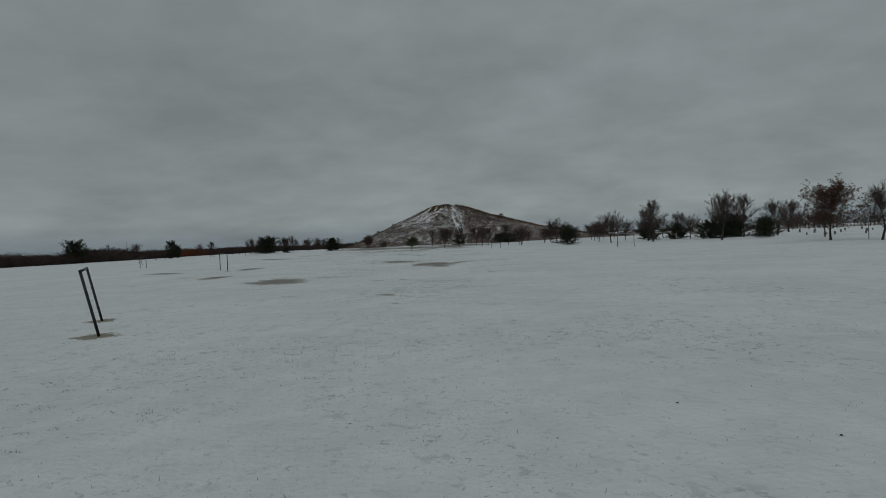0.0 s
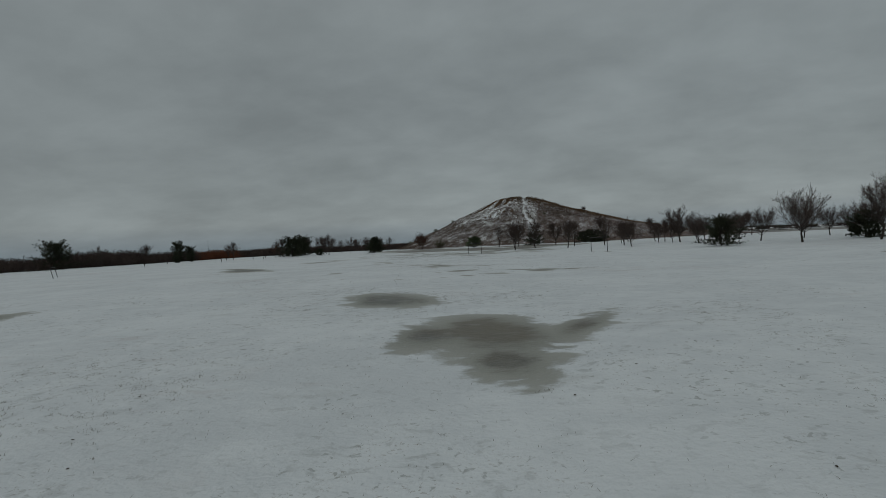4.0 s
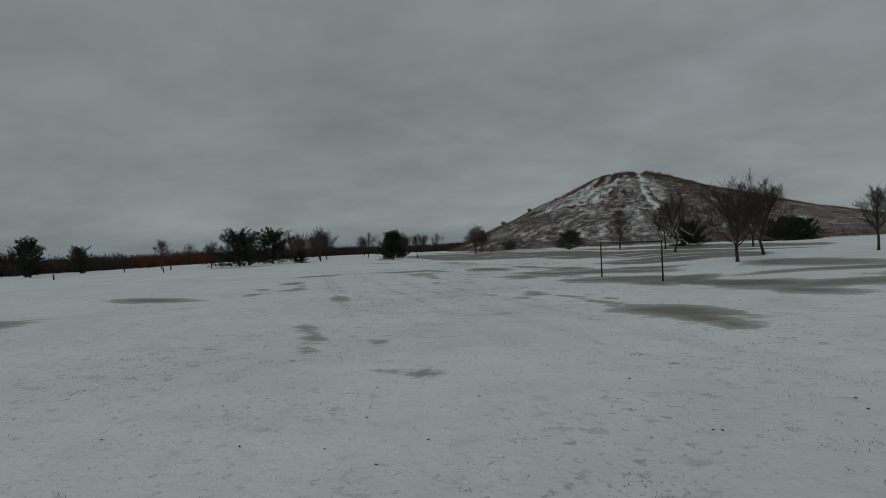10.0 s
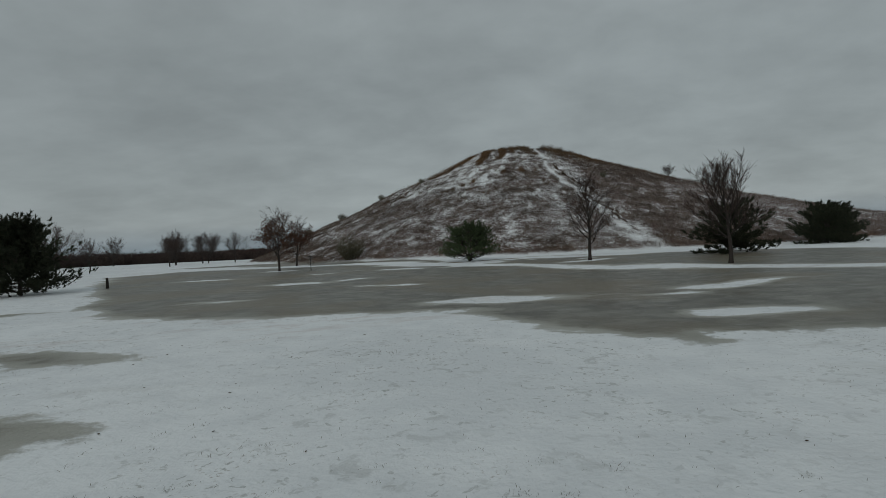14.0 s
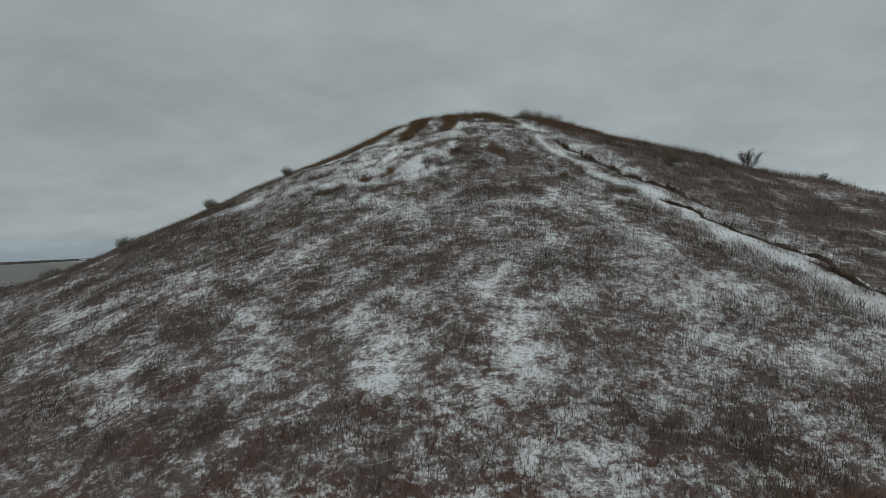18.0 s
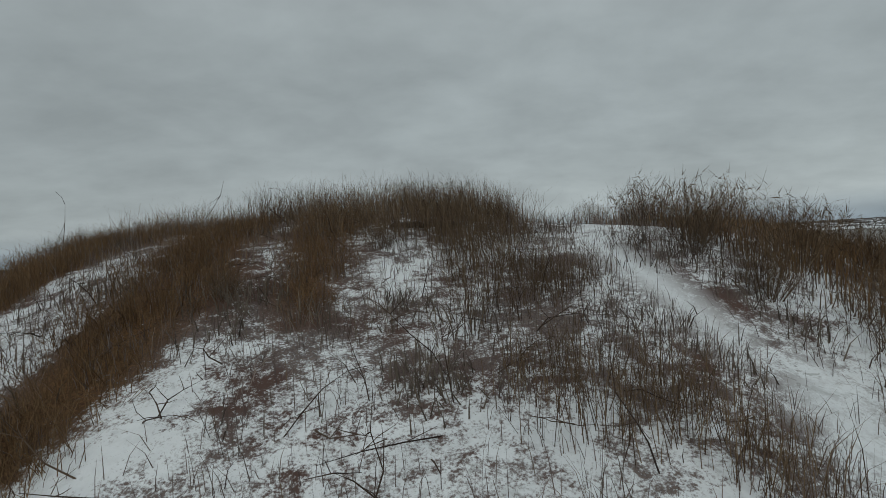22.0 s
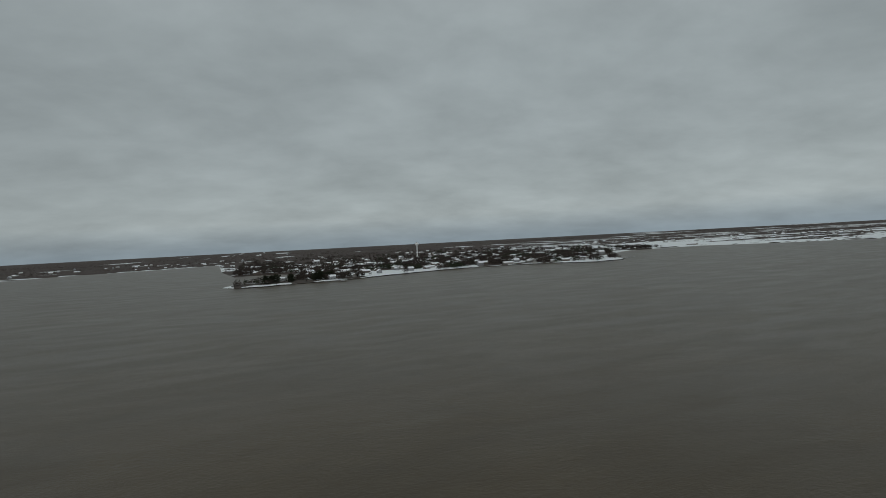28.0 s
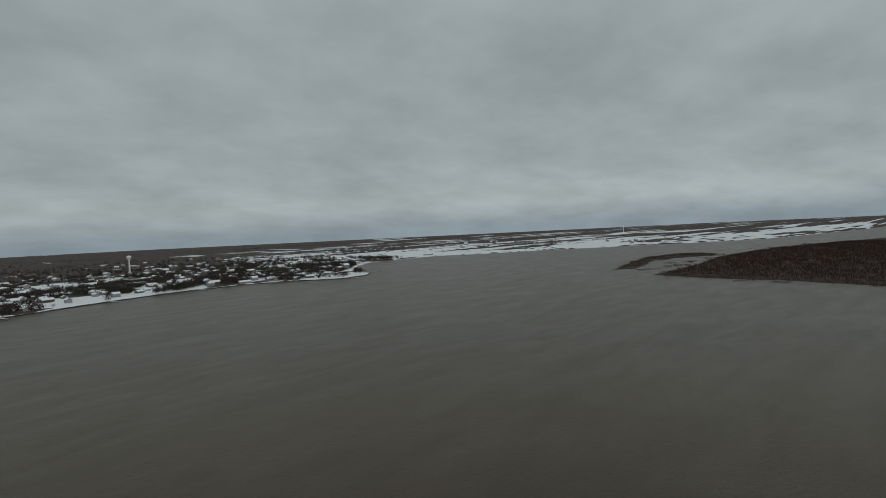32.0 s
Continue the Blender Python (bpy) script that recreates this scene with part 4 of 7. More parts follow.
litter = g.mix(g.attr("rust"), litter, g.mix(g.span(n_grit, 0.35, 0.65), (0.06, 0.03, 0.014), (0.16, 0.085, 0.034)))
hill_f = g.math("MULTIPLY", g.math("MULTIPLY", g.attr("hill"), g.math("SUBTRACT", 1.0, g.attr("bare"))), cover)
col = g.mix(hill_f, col, litter)
wood_c = g.mix(g.noise(0.08, pos, 4), (0.034, 0.023, 0.019), (0.068, 0.046, 0.037))
wood_c = g.mix(g.math("MULTIPLY", g.span(g.noise(0.11, pos, 5, 0.7, 0.0, (0.35, 1.0, 1.0)), 0.60, 0.68), 0.5), wood_c, (0.60, 0.62, 0.64))
wood_c = g.mix(g.span(g.noise(0.006, pos, 5, 0.6, 0.3, (0.3, 1.6, 1.0)), 0.42, 0.6), wood_c, g.mix(g.noise(0.03, pos, 4, 0.6, 0.0, (0.3, 1.5, 1.0)), (0.022, 0.02, 0.02), (0.10, 0.078, 0.063)))
wood_f = g.span(g.math("ADD", g.attr("woods"), g.math("MULTIPLY", g.math("SUBTRACT", g.noise(0.05, pos, 5, 0.65, 0.0, (0.4, 1.0, 1.0)), 0.5), 1.1)), 0.4, 0.6)
col = g.mix(wood_f, col, wood_c)
col = g.mix(g.attr("reedy"), col, g.mix(g.noise(0.05, pos, 5, 0.65, 0.3), (0.034, 0.02, 0.016), (0.062, 0.039, 0.031)))
col = g.mix(g.attr("mud"), col, (0.07, 0.058, 0.045))
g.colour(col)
g.rough(g.math("ADD", g.math("MULTIPLY", ice_f, -0.48), 0.88))
g.bump(g.math("ADD", g.math("MULTIPLY", g.math("ADD", n_fine, g.math("MULTIPLY", n_grit, 0.25)), 0.6), g.math("MULTIPLY", n_mid, g.math("SUBTRACT", 1.0, ice_f))), 0.75, 0.06)
gm = bpy.data.meshes.new("ground")
verts = np.stack([X, Y, Z], -1).reshape(-1, 3).astype(np.float32)
gm.vertices.add(len(verts))
gm.vertices.foreach_set("co", verts.ravel())
gm.loops.add(quads.size)
gm.loops.foreach_set("vertex_index", quads.astype(np.int32).ravel())
gm.polygons.add(len(quads))
gm.polygons.foreach_set("loop_start", np.arange(len(quads), dtype=np.int32) * 4)
gm.polygons.foreach_set("use_smooth", np.ones(len(quads), dtype=bool))
gm.update(calc_edges=True)
for name_, values in (("ice", ice), ("hill", hill_cover), ("bare", bare), ("woods", woods), ("mud", muddy), ("cover", lie), ("rust", rusty), ("trod", trod), ("rut", rut), ("reedy", np.clip(0.5 + on_marsh * 0.15, 0, 1))):
    gm.attributes.new(name_, "FLOAT", "POINT").data.foreach_set("value", np.asarray(values, np.float32).ravel())
gm.materials.append(g.m)
ground = tagged(new("ground", gm), "snow-covered field with frozen puddles, a grassy hill and lake shores", "ground", kind="structure")

# ---- lake ----
w = Mat("lake_water", 0.2, 0.0, 0.22)
lanes = w.noise(0.016, None, 6, 0.62, 0.8, (0.8, 1.1, 1.0))
chop = w.math("ADD", w.math("MULTIPLY", w.noise(0.38, None, 4, 0.55, 0.2, (0.9, 1.2, 1.0)), 0.1), w.math("ADD", w.math("MULTIPLY", w.noise(0.85, None, 4, 0.6, 0.4, (0.9, 1.3, 1.0)), 0.95), w.math("MULTIPLY", w.noise(2.6, None, 4, 0.6, 0.3, (1.0, 1.4, 1.0)), 0.5)))
ripple = w.math("MULTIPLY", chop, w.span(lanes, 0.3, 0.7, 0.55, 1.15))
w.colour(w.mix(w.span(w.math("ADD", w.math("MULTIPLY", lanes, 0.6), w.math("MULTIPLY", w.noise(0.11, None, 5, 0.65, 0.4, (0.5, 1.6, 1.0)), 0.4)), 0.36, 0.64), (0.057, 0.041, 0.021), (0.075, 0.055, 0.03)))
w.rough(w.span(w.noise(0.05, None, 5, 0.65, 0.5, (0.5, 1.5, 1.0)), 0.3, 0.7, 0.30, 0.37))
w.bump(ripple, 0.42, 0.22)
lake_shape = Shape()
for a, b in ((-5600, -60), (-60, 5600)):
    lake_shape.face((a, -900, WATER), (b, -900, WATER), (b, 5600, WATER), (a, 5600, WATER))
lake = tagged(new("lake_water", lake_shape.mesh("lake_water", w.m)), "wide muddy brown lake with faint ripples", "lake", kind="structure")


def rest(x, y):
    return float(ground_z(x, y))


# ---- trees ----
def way_of(az, el):
    return Vector((math.cos(az) * math.cos(el), math.sin(az) * math.cos(el), math.sin(el)))


def limb(rng, start, way, length, bend_up, steps=4, wild=0.14):
    pts, p, d = [Vector(start)], Vector(start), Vector(way).normalized()
    for _ in range(steps):
        d = (d + Vector((rng.gauss(0, wild), rng.gauss(0, wild), rng.gauss(0, wild) + bend_up))).normalized()
        p = p + d * (length / steps)
        pts.append(p.copy())
    return pts


def bare_tree(seed, height, trunk, spread, limbs=13, subs=8, twigs=7, fan=0.55, leaves=0, leafy_to=0.6, leaf=0.11, lead=0.5, label="", group=""):
    """A leafless park tree: trunk, limbs that fan out low and rise, and a haze of twigs; dead leaves if asked."""
    rng = random.Random(seed)
    root = thing("bare_tree", label=label, category="tree", group=group)
    tr, tw, lf, boughs = Shape(), Shape(), Shape(), []
    base_r = 0.02 * height
    pts = limb(rng, (0, 0, -0.15), (rng.gauss(0, 0.05), rng.gauss(0, 0.05), 1), trunk + 0.15, 0.05, 4, 0.05)
    leader = limb(rng, pts[-1], (rng.gauss(0, 0.12), rng.gauss(0, 0.12), 1), (height - trunk) * lead, 0.08, 6, 0.10)
    tr.tube(pts + leader[1:], [base_r * k for k in (1.5, 1.05, 0.95, 0.9, 0.86, 0.66, 0.52, 0.4, 0.3, 0.2, 0.1)], 9)
    az = rng.uniform(0, 6.28)
    for i in range(limbs):
        f = (i + 0.2) / limbs
        k = f * 5.9
        at_ = leader[int(k)].lerp(leader[min(int(k) + 1, 6)], k - int(k))
        az += 2.4 + rng.gauss(0, 0.3)
        el = radians(rng.uniform(16, 38)) + fan * (0.25 + 1.1 * f)
        reach = Vector((spread * math.cos(el), 0, (height - at_.z) * 0.98 * math.sin(el))).length
        length = reach * rng.uniform(0.85, 1.08)
        lp = limb(rng, at_, way_of(az, el), length, 0.07, 5, 0.10)
        r0 = base_r * (0.5 - 0.24 * f)
        bough = Shape()
        bough.tube(lp, [r0, r0 * 0.78, r0 * 0.58, r0 * 0.4, r0 * 0.24, r0 * 0.08], 5)
        for j in range(subs):
            g_ = 0.16 + 0.82 * (j + rng.random()) / subs
            k = g_ * 4.95
            sp = lp[int(k)].lerp(lp[min(int(k) + 1, 5)], k - int(k))
            d = (lp[min(int(k) + 1, 5)] - lp[int(k)]).normalized()
            side = Vector((rng.gauss(0, 1), rng.gauss(0, 1), rng.gauss(0.3, 0.6))).normalized()
            sl = length * (0.55 - 0.28 * g_) * rng.uniform(0.7, 1.2)
            ss = limb(rng, sp, d * 0.8 + side * 0.75, sl, 0.10, 3, 0.12)
            r1 = max(r0 * 0.34 * (1.1 - 0.6 * g_), 0.008)
            bough.tube(ss, [r1, r1 * 0.75, r1 * 0.5, r1 * 0.22], 4, False)
            for q in range(twigs):
                h_ = 0.12 + 0.88 * (q + rng.random()) / twigs
                k = h_ * 2.95
                tp = ss[int(k)].lerp(ss[min(int(k) + 1, 3)], k - int(k))
                side = Vector((rng.gauss(0, 1), rng.gauss(0, 1), rng.gauss(0.4, 0.6))).normalized()
                tl = sl * rng.uniform(0.3, 0.7)
                tq = limb(rng, tp, (ss[-1] - ss[0]).normalized() * 0.8 + side, tl, 0.10, 2, 0.15)
                tw.tube(tq, [0.013, 0.0095, 0.005], 3, False)
                if leaves and f < leafy_to and rng.random() < leaves:
                    for _ in range(6):
                        c = tq[-1] + Vector((rng.gauss(0, 0.2), rng.gauss(0, 0.2), rng.gauss(-0.03, 0.16)))
                        a = Vector((rng.gauss(0, 1), rng.gauss(0, 1), rng.gauss(0, 1))).normalized() * rng.uniform(0.6, 1.2) * leaf
                        b = a.orthogonal().normalized() * a.length * 0.8
                        lf.face(c - a, c - b * 0.8, c + a, c + b)
        boughs.append(bough)
    k = height / max(v[2] for v in tw.v)
    for shp in (tr, tw, lf, *boughs):
        shp.v = [(x * k, y * k, z * k) for x, y, z in shp.v]
    for shp in boughs:
        part("limb", shp, BARK, root)
    part("trunk", tr, BARK, root, smooth=True)
    part("crown", tw, TWIG, root)["kind"] = "stuff"
    if leaves:
        part("foliage", lf, BROWN_LEAF, root, "rust-brown dead leaves still hanging")["kind"] = "stuff"
    return root


def evergreen(seed, height, width, tufts, needle, outline, trunks=1, open_=0.0, material=None, label="", name="pine_tree", category="tree", droop=0.0, bias=1.35, rise=52, spread_=(0.5, 1.2)):
    """A needle tree: trunk, boughs and many tufts of needles; outline(f) gives the width at the height f."""
    rng = random.Random(seed)
    root = thing(name, label=label, category=category)
    tr, bo, nd = Shape(), Shape(), Shape()
    for k in range(trunks):
        lean = (rng.gauss(0, 0.16), rng.gauss(0, 0.16)) if trunks > 1 else (0, 0)
        tr.tube(limb(rng, (0, 0, -0.1), (lean[0], lean[1], 1), height * 0.93, 0.05, 6, 0.05), [height * 0.02 * q for q in (1.3, 1.0, 0.85, 0.66, 0.46, 0.26, 0.06)], 7)
    boughs = max(int(tufts / 24), 24)
    az = 0.0
    for i in range(boughs):
        f = 0.03 + 0.95 * ((i + rng.random()) / boughs) ** bias
        az += 2.4 + rng.gauss(0, 0.4)
        reach = width * 0.5 * outline(f) * rng.uniform(*spread_)
        el = radians(-3 + rise * f) - droop
        bp = limb(rng, (0, 0, f * height * 0.88), way_of(az, el), max(reach / max(math.cos(el), 0.4), 0.15), 0.07, 4, 0.10)
        r0 = 0.010 * height * (1.15 - f) * 0.7 + 0.006
        bo.tube(bp, [r0, r0 * 0.75, r0 * 0.5, r0 * 0.3, r0 * 0.12], 4, False)
        for j in range(int(tufts / boughs)):
            g_ = (0.18 + 0.4 * open_) + (0.82 - 0.4 * open_) * (j + rng.random()) / (tufts / boughs)
            k = min(g_, 0.999) * 4
            c = bp[int(k)].lerp(bp[min(int(k) + 1, 4)], k - int(k)) + Vector((rng.gauss(0, 1), rng.gauss(0, 1), rng.gauss(0.2, 0.7))) * (0.03 * height + 0.035 * width) * 0.5
            d = ((bp[-1] - bp[0]).normalized() + Vector((rng.gauss(0, 0.4), rng.gauss(0, 0.4), rng.gauss(0.45, 0.4)))).normalized()
            for q in range(24):
                n = (d + Vector((rng.gauss(0, 0.62), rng.gauss(0, 0.62), rng.gauss(0, 0.62)))).normalized() * needle * rng.uniform(0.7, 1.25)
                s = n.orthogonal().normalized() * needle * 0.115
                s.rotate(Matrix.Rotation(rng.uniform(0, 6.28), 3, n))
                o = c + d * needle * rng.uniform(-0.6, 0.7)
                nd.face(o - s, o + s, o + n)
    part("trunk", tr, BARK, root, smooth=True)
    part("crown_frame", bo, BARK, root)["kind"] = "stuff"
    part("crown", nd, material or NEEDLE, root)["kind"] = "stuff"
    return root


GROVE = "bare park trees"
tall = bare_tree(3, 7.0, 1.5, 3.0, 16, 12, 11, 0.6, lead=0.62, label="leafless park tree with a broad fan of fine branches", group=GROVE)
wide = bare_tree(8, 6.8, 1.1, 3.7, 16, 12, 11, 0.48, lead=0.4, label="leafless spreading tree with a short dark trunk", group=GROVE)
slim = bare_tree(14, 7.4, 1.7, 2.4, 16, 12, 11, 0.62, lead=0.75, label="leafless upright tree with a slender dark crown", group=GROVE)
oak_young = bare_tree(21, 7.9, 1.35, 2.5, 22, 8, 7, 0.42, leaves=0.3, leafy_to=0.2, leaf=0.08, lead=0.9, label="bare tree with a few brown leaves on its lowest limbs", group=GROVE)
leafy = bare_tree(27, 6.4, 1.2, 2.8, 13, 8, 7, 0.6, leaves=0.95, leafy_to=0.5, leaf=0.09, label="small tree with rust-brown leaves low in a bare crown", group=GROVE)
oak_full = bare_tree(33, 9.8, 1.9, 7.4, 16, 9, 7, 0.45, leaves=1.0, leafy_to=1.0, leaf=0.17, label="broad oak still full of dark brown leaves", group=GROVE)
rough = bare_tree(41, 6.4, 0.9, 3.2, 13, 10, 8, 0.6, label="leafless scrubby tree with dense dark twigs", group=GROVE)


def spreading_pine(seed, height, label):
    """A low pine of several leaning stems: a dense dome of upright needle shoots over long, sparse lower boughs."""
    rng = random.Random(seed)
    root = thing("pine_tree", label=label, category="tree")
    nd, tw = Shape(), Shape()
    stems = []
    for k in range(6):
        az, lean = k * 1.05 + rng.gauss(0, 0.2), rng.uniform(0.1, 0.34)
        top = height * (0.9 - 0.35 * lean)
        pts = limb(rng, (0.06 * math.cos(az), 0.06 * math.sin(az), -0.1), (lean * math.cos(az), lean * math.sin(az), 1), top, 0.06, 7, 0.07)
        stems.append(pts)
        part("trunk", Shape().tube(pts, [0.075, 0.062, 0.054, 0.045, 0.036, 0.027, 0.018, 0.006], 7), BARK, root, smooth=True)
    for i in range(195):
        low = i < 42
        f = rng.uniform(0.07, 0.24) if low else 0.3 + 0.68 * rng.random() ** 0.9
        az = rng.uniform(0, 6.28)
        st = min(stems, key=lambda q: (q[-1] - Vector((math.cos(az), math.sin(az), q[-1].z))).length + rng.random() * 1.2)
        k = min(f / 0.95, 0.99) * 7
        at_ = st[int(k)].lerp(st[min(int(k) + 1, 7)], k - int(k))
        out = rng.uniform(2.2, 3.5) if low else 2.75 * max(1 - ((f - 0.3) / 0.74) ** 2, 0.05) ** 0.5 * rng.uniform(0.65, 1.08)
        out = max(out - 0.6 * math.hypot(at_.x, at_.y), 0.35)
        el = radians(rng.uniform(2, 14) if low else 2 + 28 * f + rng.gauss(0, 9))
        bp = limb(rng, at_, way_of(az, el), out, 0.05, 6, 0.07 if low else 0.13)
        r0 = 0.028 if low else 0.02
        part("limb", Shape().tube(bp, [r0, r0 * 0.85, r0 * 0.7, r0 * 0.55, r0 * 0.4, r0 * 0.28, 0.003], 5), BARK, root)
        shoots = 17 if low else 24
        for j in range(shoots):
            g_ = (0.5 if low else 0.22) + (0.5 if low else 0.78) * (j + rng.random()) / shoots
            k = min(g_, 0.999) * 6
            o = bp[int(k)].lerp(bp[int(k) + 1], k - int(k))
            d = (bp[int(k) + 1] - bp[int(k)]).normalized()
            way = (d * 0.55 + Vector((rng.gauss(0, 0.45), rng.gauss(0, 0.45), rng.uniform(0.25, 0.9)))).normalized()
            sl = rng.uniform(0.16, 0.42)
            sp = limb(rng, o, way, sl, 0.12, 3, 0.1)
            tw.tube(sp, [0.006, 0.005, 0.004, 0.002], 3, False)
            for q in range(46):
                u = rng.random() ** 0.7 * 2.98
                c = sp[int(u)].lerp(sp[int(u) + 1], u - int(u))
                ax = (sp[int(u) + 1] - sp[int(u)]).normalized()
                n = (ax * rng.uniform(0.5, 1.1) + Vector((rng.gauss(0, 0.5), rng.gauss(0, 0.5), rng.gauss(0, 0.5)))).normalized() * rng.uniform(0.08, 0.14)
                w_ = n.orthogonal().normalized() * 0.0075
                w_.rotate(Matrix.Rotation(rng.uniform(0, 6.28), 3, n))
                nd.face(c - w_, c + w_, c + n)
    part("twigs", tw, BARK, root)["kind"] = "stuff"
    part("crown", nd, NEEDLE, root)["kind"] = "stuff"
    return root


pine = spreading_pine(5, 3.55, "low wide pine with several leaning stems and sparse lower boughs")
cone_pine = evergreen(6, 4.6, 8.4, 3000, 0.2, lambda f: (1.12 - 2.2 * f) if f < 0.12 else 0.88 * (1 - (f - 0.12) / 0.93) ** 0.95 + 0.05, 1, 0.2, JUNIPER, "dark ragged pine sweeping wide at its foot", bias=1.0)
broad_pine = evergreen(26, 4.7, 8.2, 2300, 0.2, lambda f: 1.12 * (1 - f) ** 0.5 * (1 + 0.16 * math.sin(f * 23)) + 0.05, 2, 0.2, JUNIPER, "dark broad ragged pine with low sweeping boughs", bias=1.05)
egg_pine = evergreen(16, 5.2, 4.4, 1500, 0.2, lambda f: 0.55 + 0.5 * math.sin(math.pi * min(f * 1.25, 1)) if f < 0.4 else 1.05 * max(1 - ((f - 0.4) / 0.62) ** 2, 0) ** 0.5, 1, 0.1, JUNIPER, "dense dark egg-shaped pine at the field's edge", bias=1.0)
juniper = evergreen(7, 3.4, 5.6, 1200, 0.24, lambda f: 1.1 * (1 - f * f) ** 0.6 + 0.05, 3, 0.3, JUNIPER, "dense rounded dark juniper bush", "juniper_bush", "bush")
spruce = evergreen(9, 5.5, 3.8, 1200, 0.2, lambda f: 1.05 * (1 - f) + 0.06, 1, 0.15, JUNIPER, "narrow dark spruce with a pointed top", droop=0.25)
used = set()


def plant(model, x, y, turn, size=1.0, label=""):
    """The model itself for its first place, copies for the others."""
    z = rest(x, y)
    if model not in used:
        used.add(model)
        model.matrix_basis = pose(x, y, z, 0, 0, turn) @ Matrix.Diagonal((size, size, size, 1))
        ob = model
    else:
        ob = put_copy(model, x, y, z, turn, size)
    if label:
        ob["label"] = label
    return ob


# park trees, grove by grove
BARE_TREES = [(wide, 6.0, 159.7, 20, 1.0), (tall, 11.1, 170.2, 80, 0.98), (tall, 16.7, 155.9, 200, 0.9), (slim, 20.3, 171.0, 30, 0.8),
              (tall, 6.9, 186.9, 250, 1.05), (oak_young, 3.2, 214.3, 40, 0.9), (leafy, -24.1, 227.5, 0, 1.03), (leafy, -24.8, 239.3, 140, 0.98),
              (slim, 8.9, 204.9, 120, 0.97), (wide, 27.0, 151.4, 10, 0.88), (wide, 25.4, 139.3, 130, 0.78), (tall, 25.5, 162.8, 300, 1.02),
              (wide, 37.8, 151.7, 60, 1.16), (wide, 36.0, 137.5, 190, 0.85), (slim, 39.0, 165.0, 15, 0.72), (wide, 43.0, 131.0, 280, 0.85)]
BARE_TREES += [(tall, 30.0, 164.0, 100, 0.7), (slim, 32.0, 175.0, 220, 0.7), (wide, 36.0, 185.0, 45, 0.75), (wide, 35.7, 158.5, 10, 0.72),
              (tall, 47.1, 179.5, 50, 0.8), (wide, 42.8, 156.5, 90, 0.75), (wide, 45.0, 158.5, 170, 0.78), (wide, 60.7, 180.0, 220, 0.95),
              (tall, 66.0, 184.0, 300, 0.95), (wide, 58.0, 139.0, 35, 0.8), (tall, 63.0, 130.0, 260, 0.95), (wide, 50.7, 122.0, 200, 0.75),
              (wide, 52.0, 165.0, 140, 0.85), (wide, 56.0, 172.0, 20, 0.9), (tall, 19.2, 199.0, 330, 1.03), (tall, 58.0, 242.0, 20, 0.9)]
BARE_TREES += [(slim, 66.0, 243.0, 70, 0.85), (wide, 40.3, 114.6, 25, 1.12), (tall, 46.5, 110.0, 240, 1.05),
              (wide, 50.0, 132.0, 330, 0.85), (slim, 45.2, 104.5, 60, 1.2), (wide, 57.0, 126.0, 95, 0.88), (wide, 55.0, 109.0, 10, 0.8),
              (tall, 50.0, 88.5, 180, 1.27), (slim, 62.0, 102.0, 45, 1.2), (tall, 66.0, 98.0, 290, 1.05), (oak_full, 50.5, 65.0, 15, 0.84),
              (tall, 51.0, 58.0, 200, 0.98), (leafy, 59.0, 77.0, 310, 0.85), (wide, 36.5, 152.0, 130, 0.75), (tall, 39.0, 172.0, 75, 0.72)]
BARE_TREES += [(wide, 48.0, 150.0, 250, 0.88), (wide, 73.0, 129.0, 20, 1.1), (tall, 80.0, 115.0, 110, 1.1)]
for model, x, y, turn, size in BARE_TREES:
    plant(model, x, y, turn, size)
# scrubby trees towards the western edge
EDGE_TREES = [(rough, -52.0, 213.0, 30, 1.12), (wide, -57.5, 227.5, 100, 1.05), (rough, -51.0, 236.0, 250, 1.0), (tall, -70.0, 217.0, 170, 0.95),
              (rough, -55.0, 277.0, 20, 1.1), (wide, -50.5, 281.0, 300, 1.0), (rough, -45.0, 280.0, 210, 1.0), (tall, -79.0, 264.0, 60, 1.0),
              (rough, -88.0, 292.0, 120, 1.1), (wide, -87.0, 285.0, 10, 1.0), (rough, -76.0, 295.0, 330, 1.1), (slim, -80.0, 204.0, 80, 0.8),
              (rough, -62.0, 262.0, 160, 0.9), (leafy, -62.0, 194.0, 40, 0.75), (rough, -66.0, 300.0, 15, 1.0), (wide, -54.1, 274.7, 40, 0.95)]
EDGE_TREES += [(tall, -64.3, 297.2, 10, 0.9), (slim, -52.6, 283.8, 200, 0.85), (wide, -67.6, 234.3, 70, 1.05), (tall, -60.5, 230.0, 190, 1.0),
              (wide, -64.8, 224.6, 290, 1.05), (rough, -98.0, 170.0, 80, 0.9), (tall, -104.0, 196.0, 230, 0.9), (rough, -96.0, 232.0, 10, 0.9),
              (slim, -70.0, 240.0, 10, 0.75)]
for model, x, y, turn, size in EDGE_TREES:
    plant(model, x, y, turn, size)
# pines, junipers and spruces
EVERGREENS = [(pine, -5.2, 224.4, 25, 1.0), (cone_pine, -35.7, 208.3, 0, 1.02), (broad_pine, -57.2, 194.5, 120, 1.05), (juniper, -53.0, 206.5, 200, 0.55),
              (egg_pine, -84.9, 182.7, 40, 1.05), (egg_pine, -88.6, 194.7, 300, 0.84), (broad_pine, -59.8, 209.0, 70, 1.15),
              (broad_pine, -103.0, 161.8, 10, 1.2), (juniper, 14.0, 213.0, 60, 1.0),
              (broad_pine, 31.6, 117.5, 190, 0.72), (juniper, 31.0, 224.0, 30, 0.95), (juniper, 34.0, 228.0, 160, 1.1)]
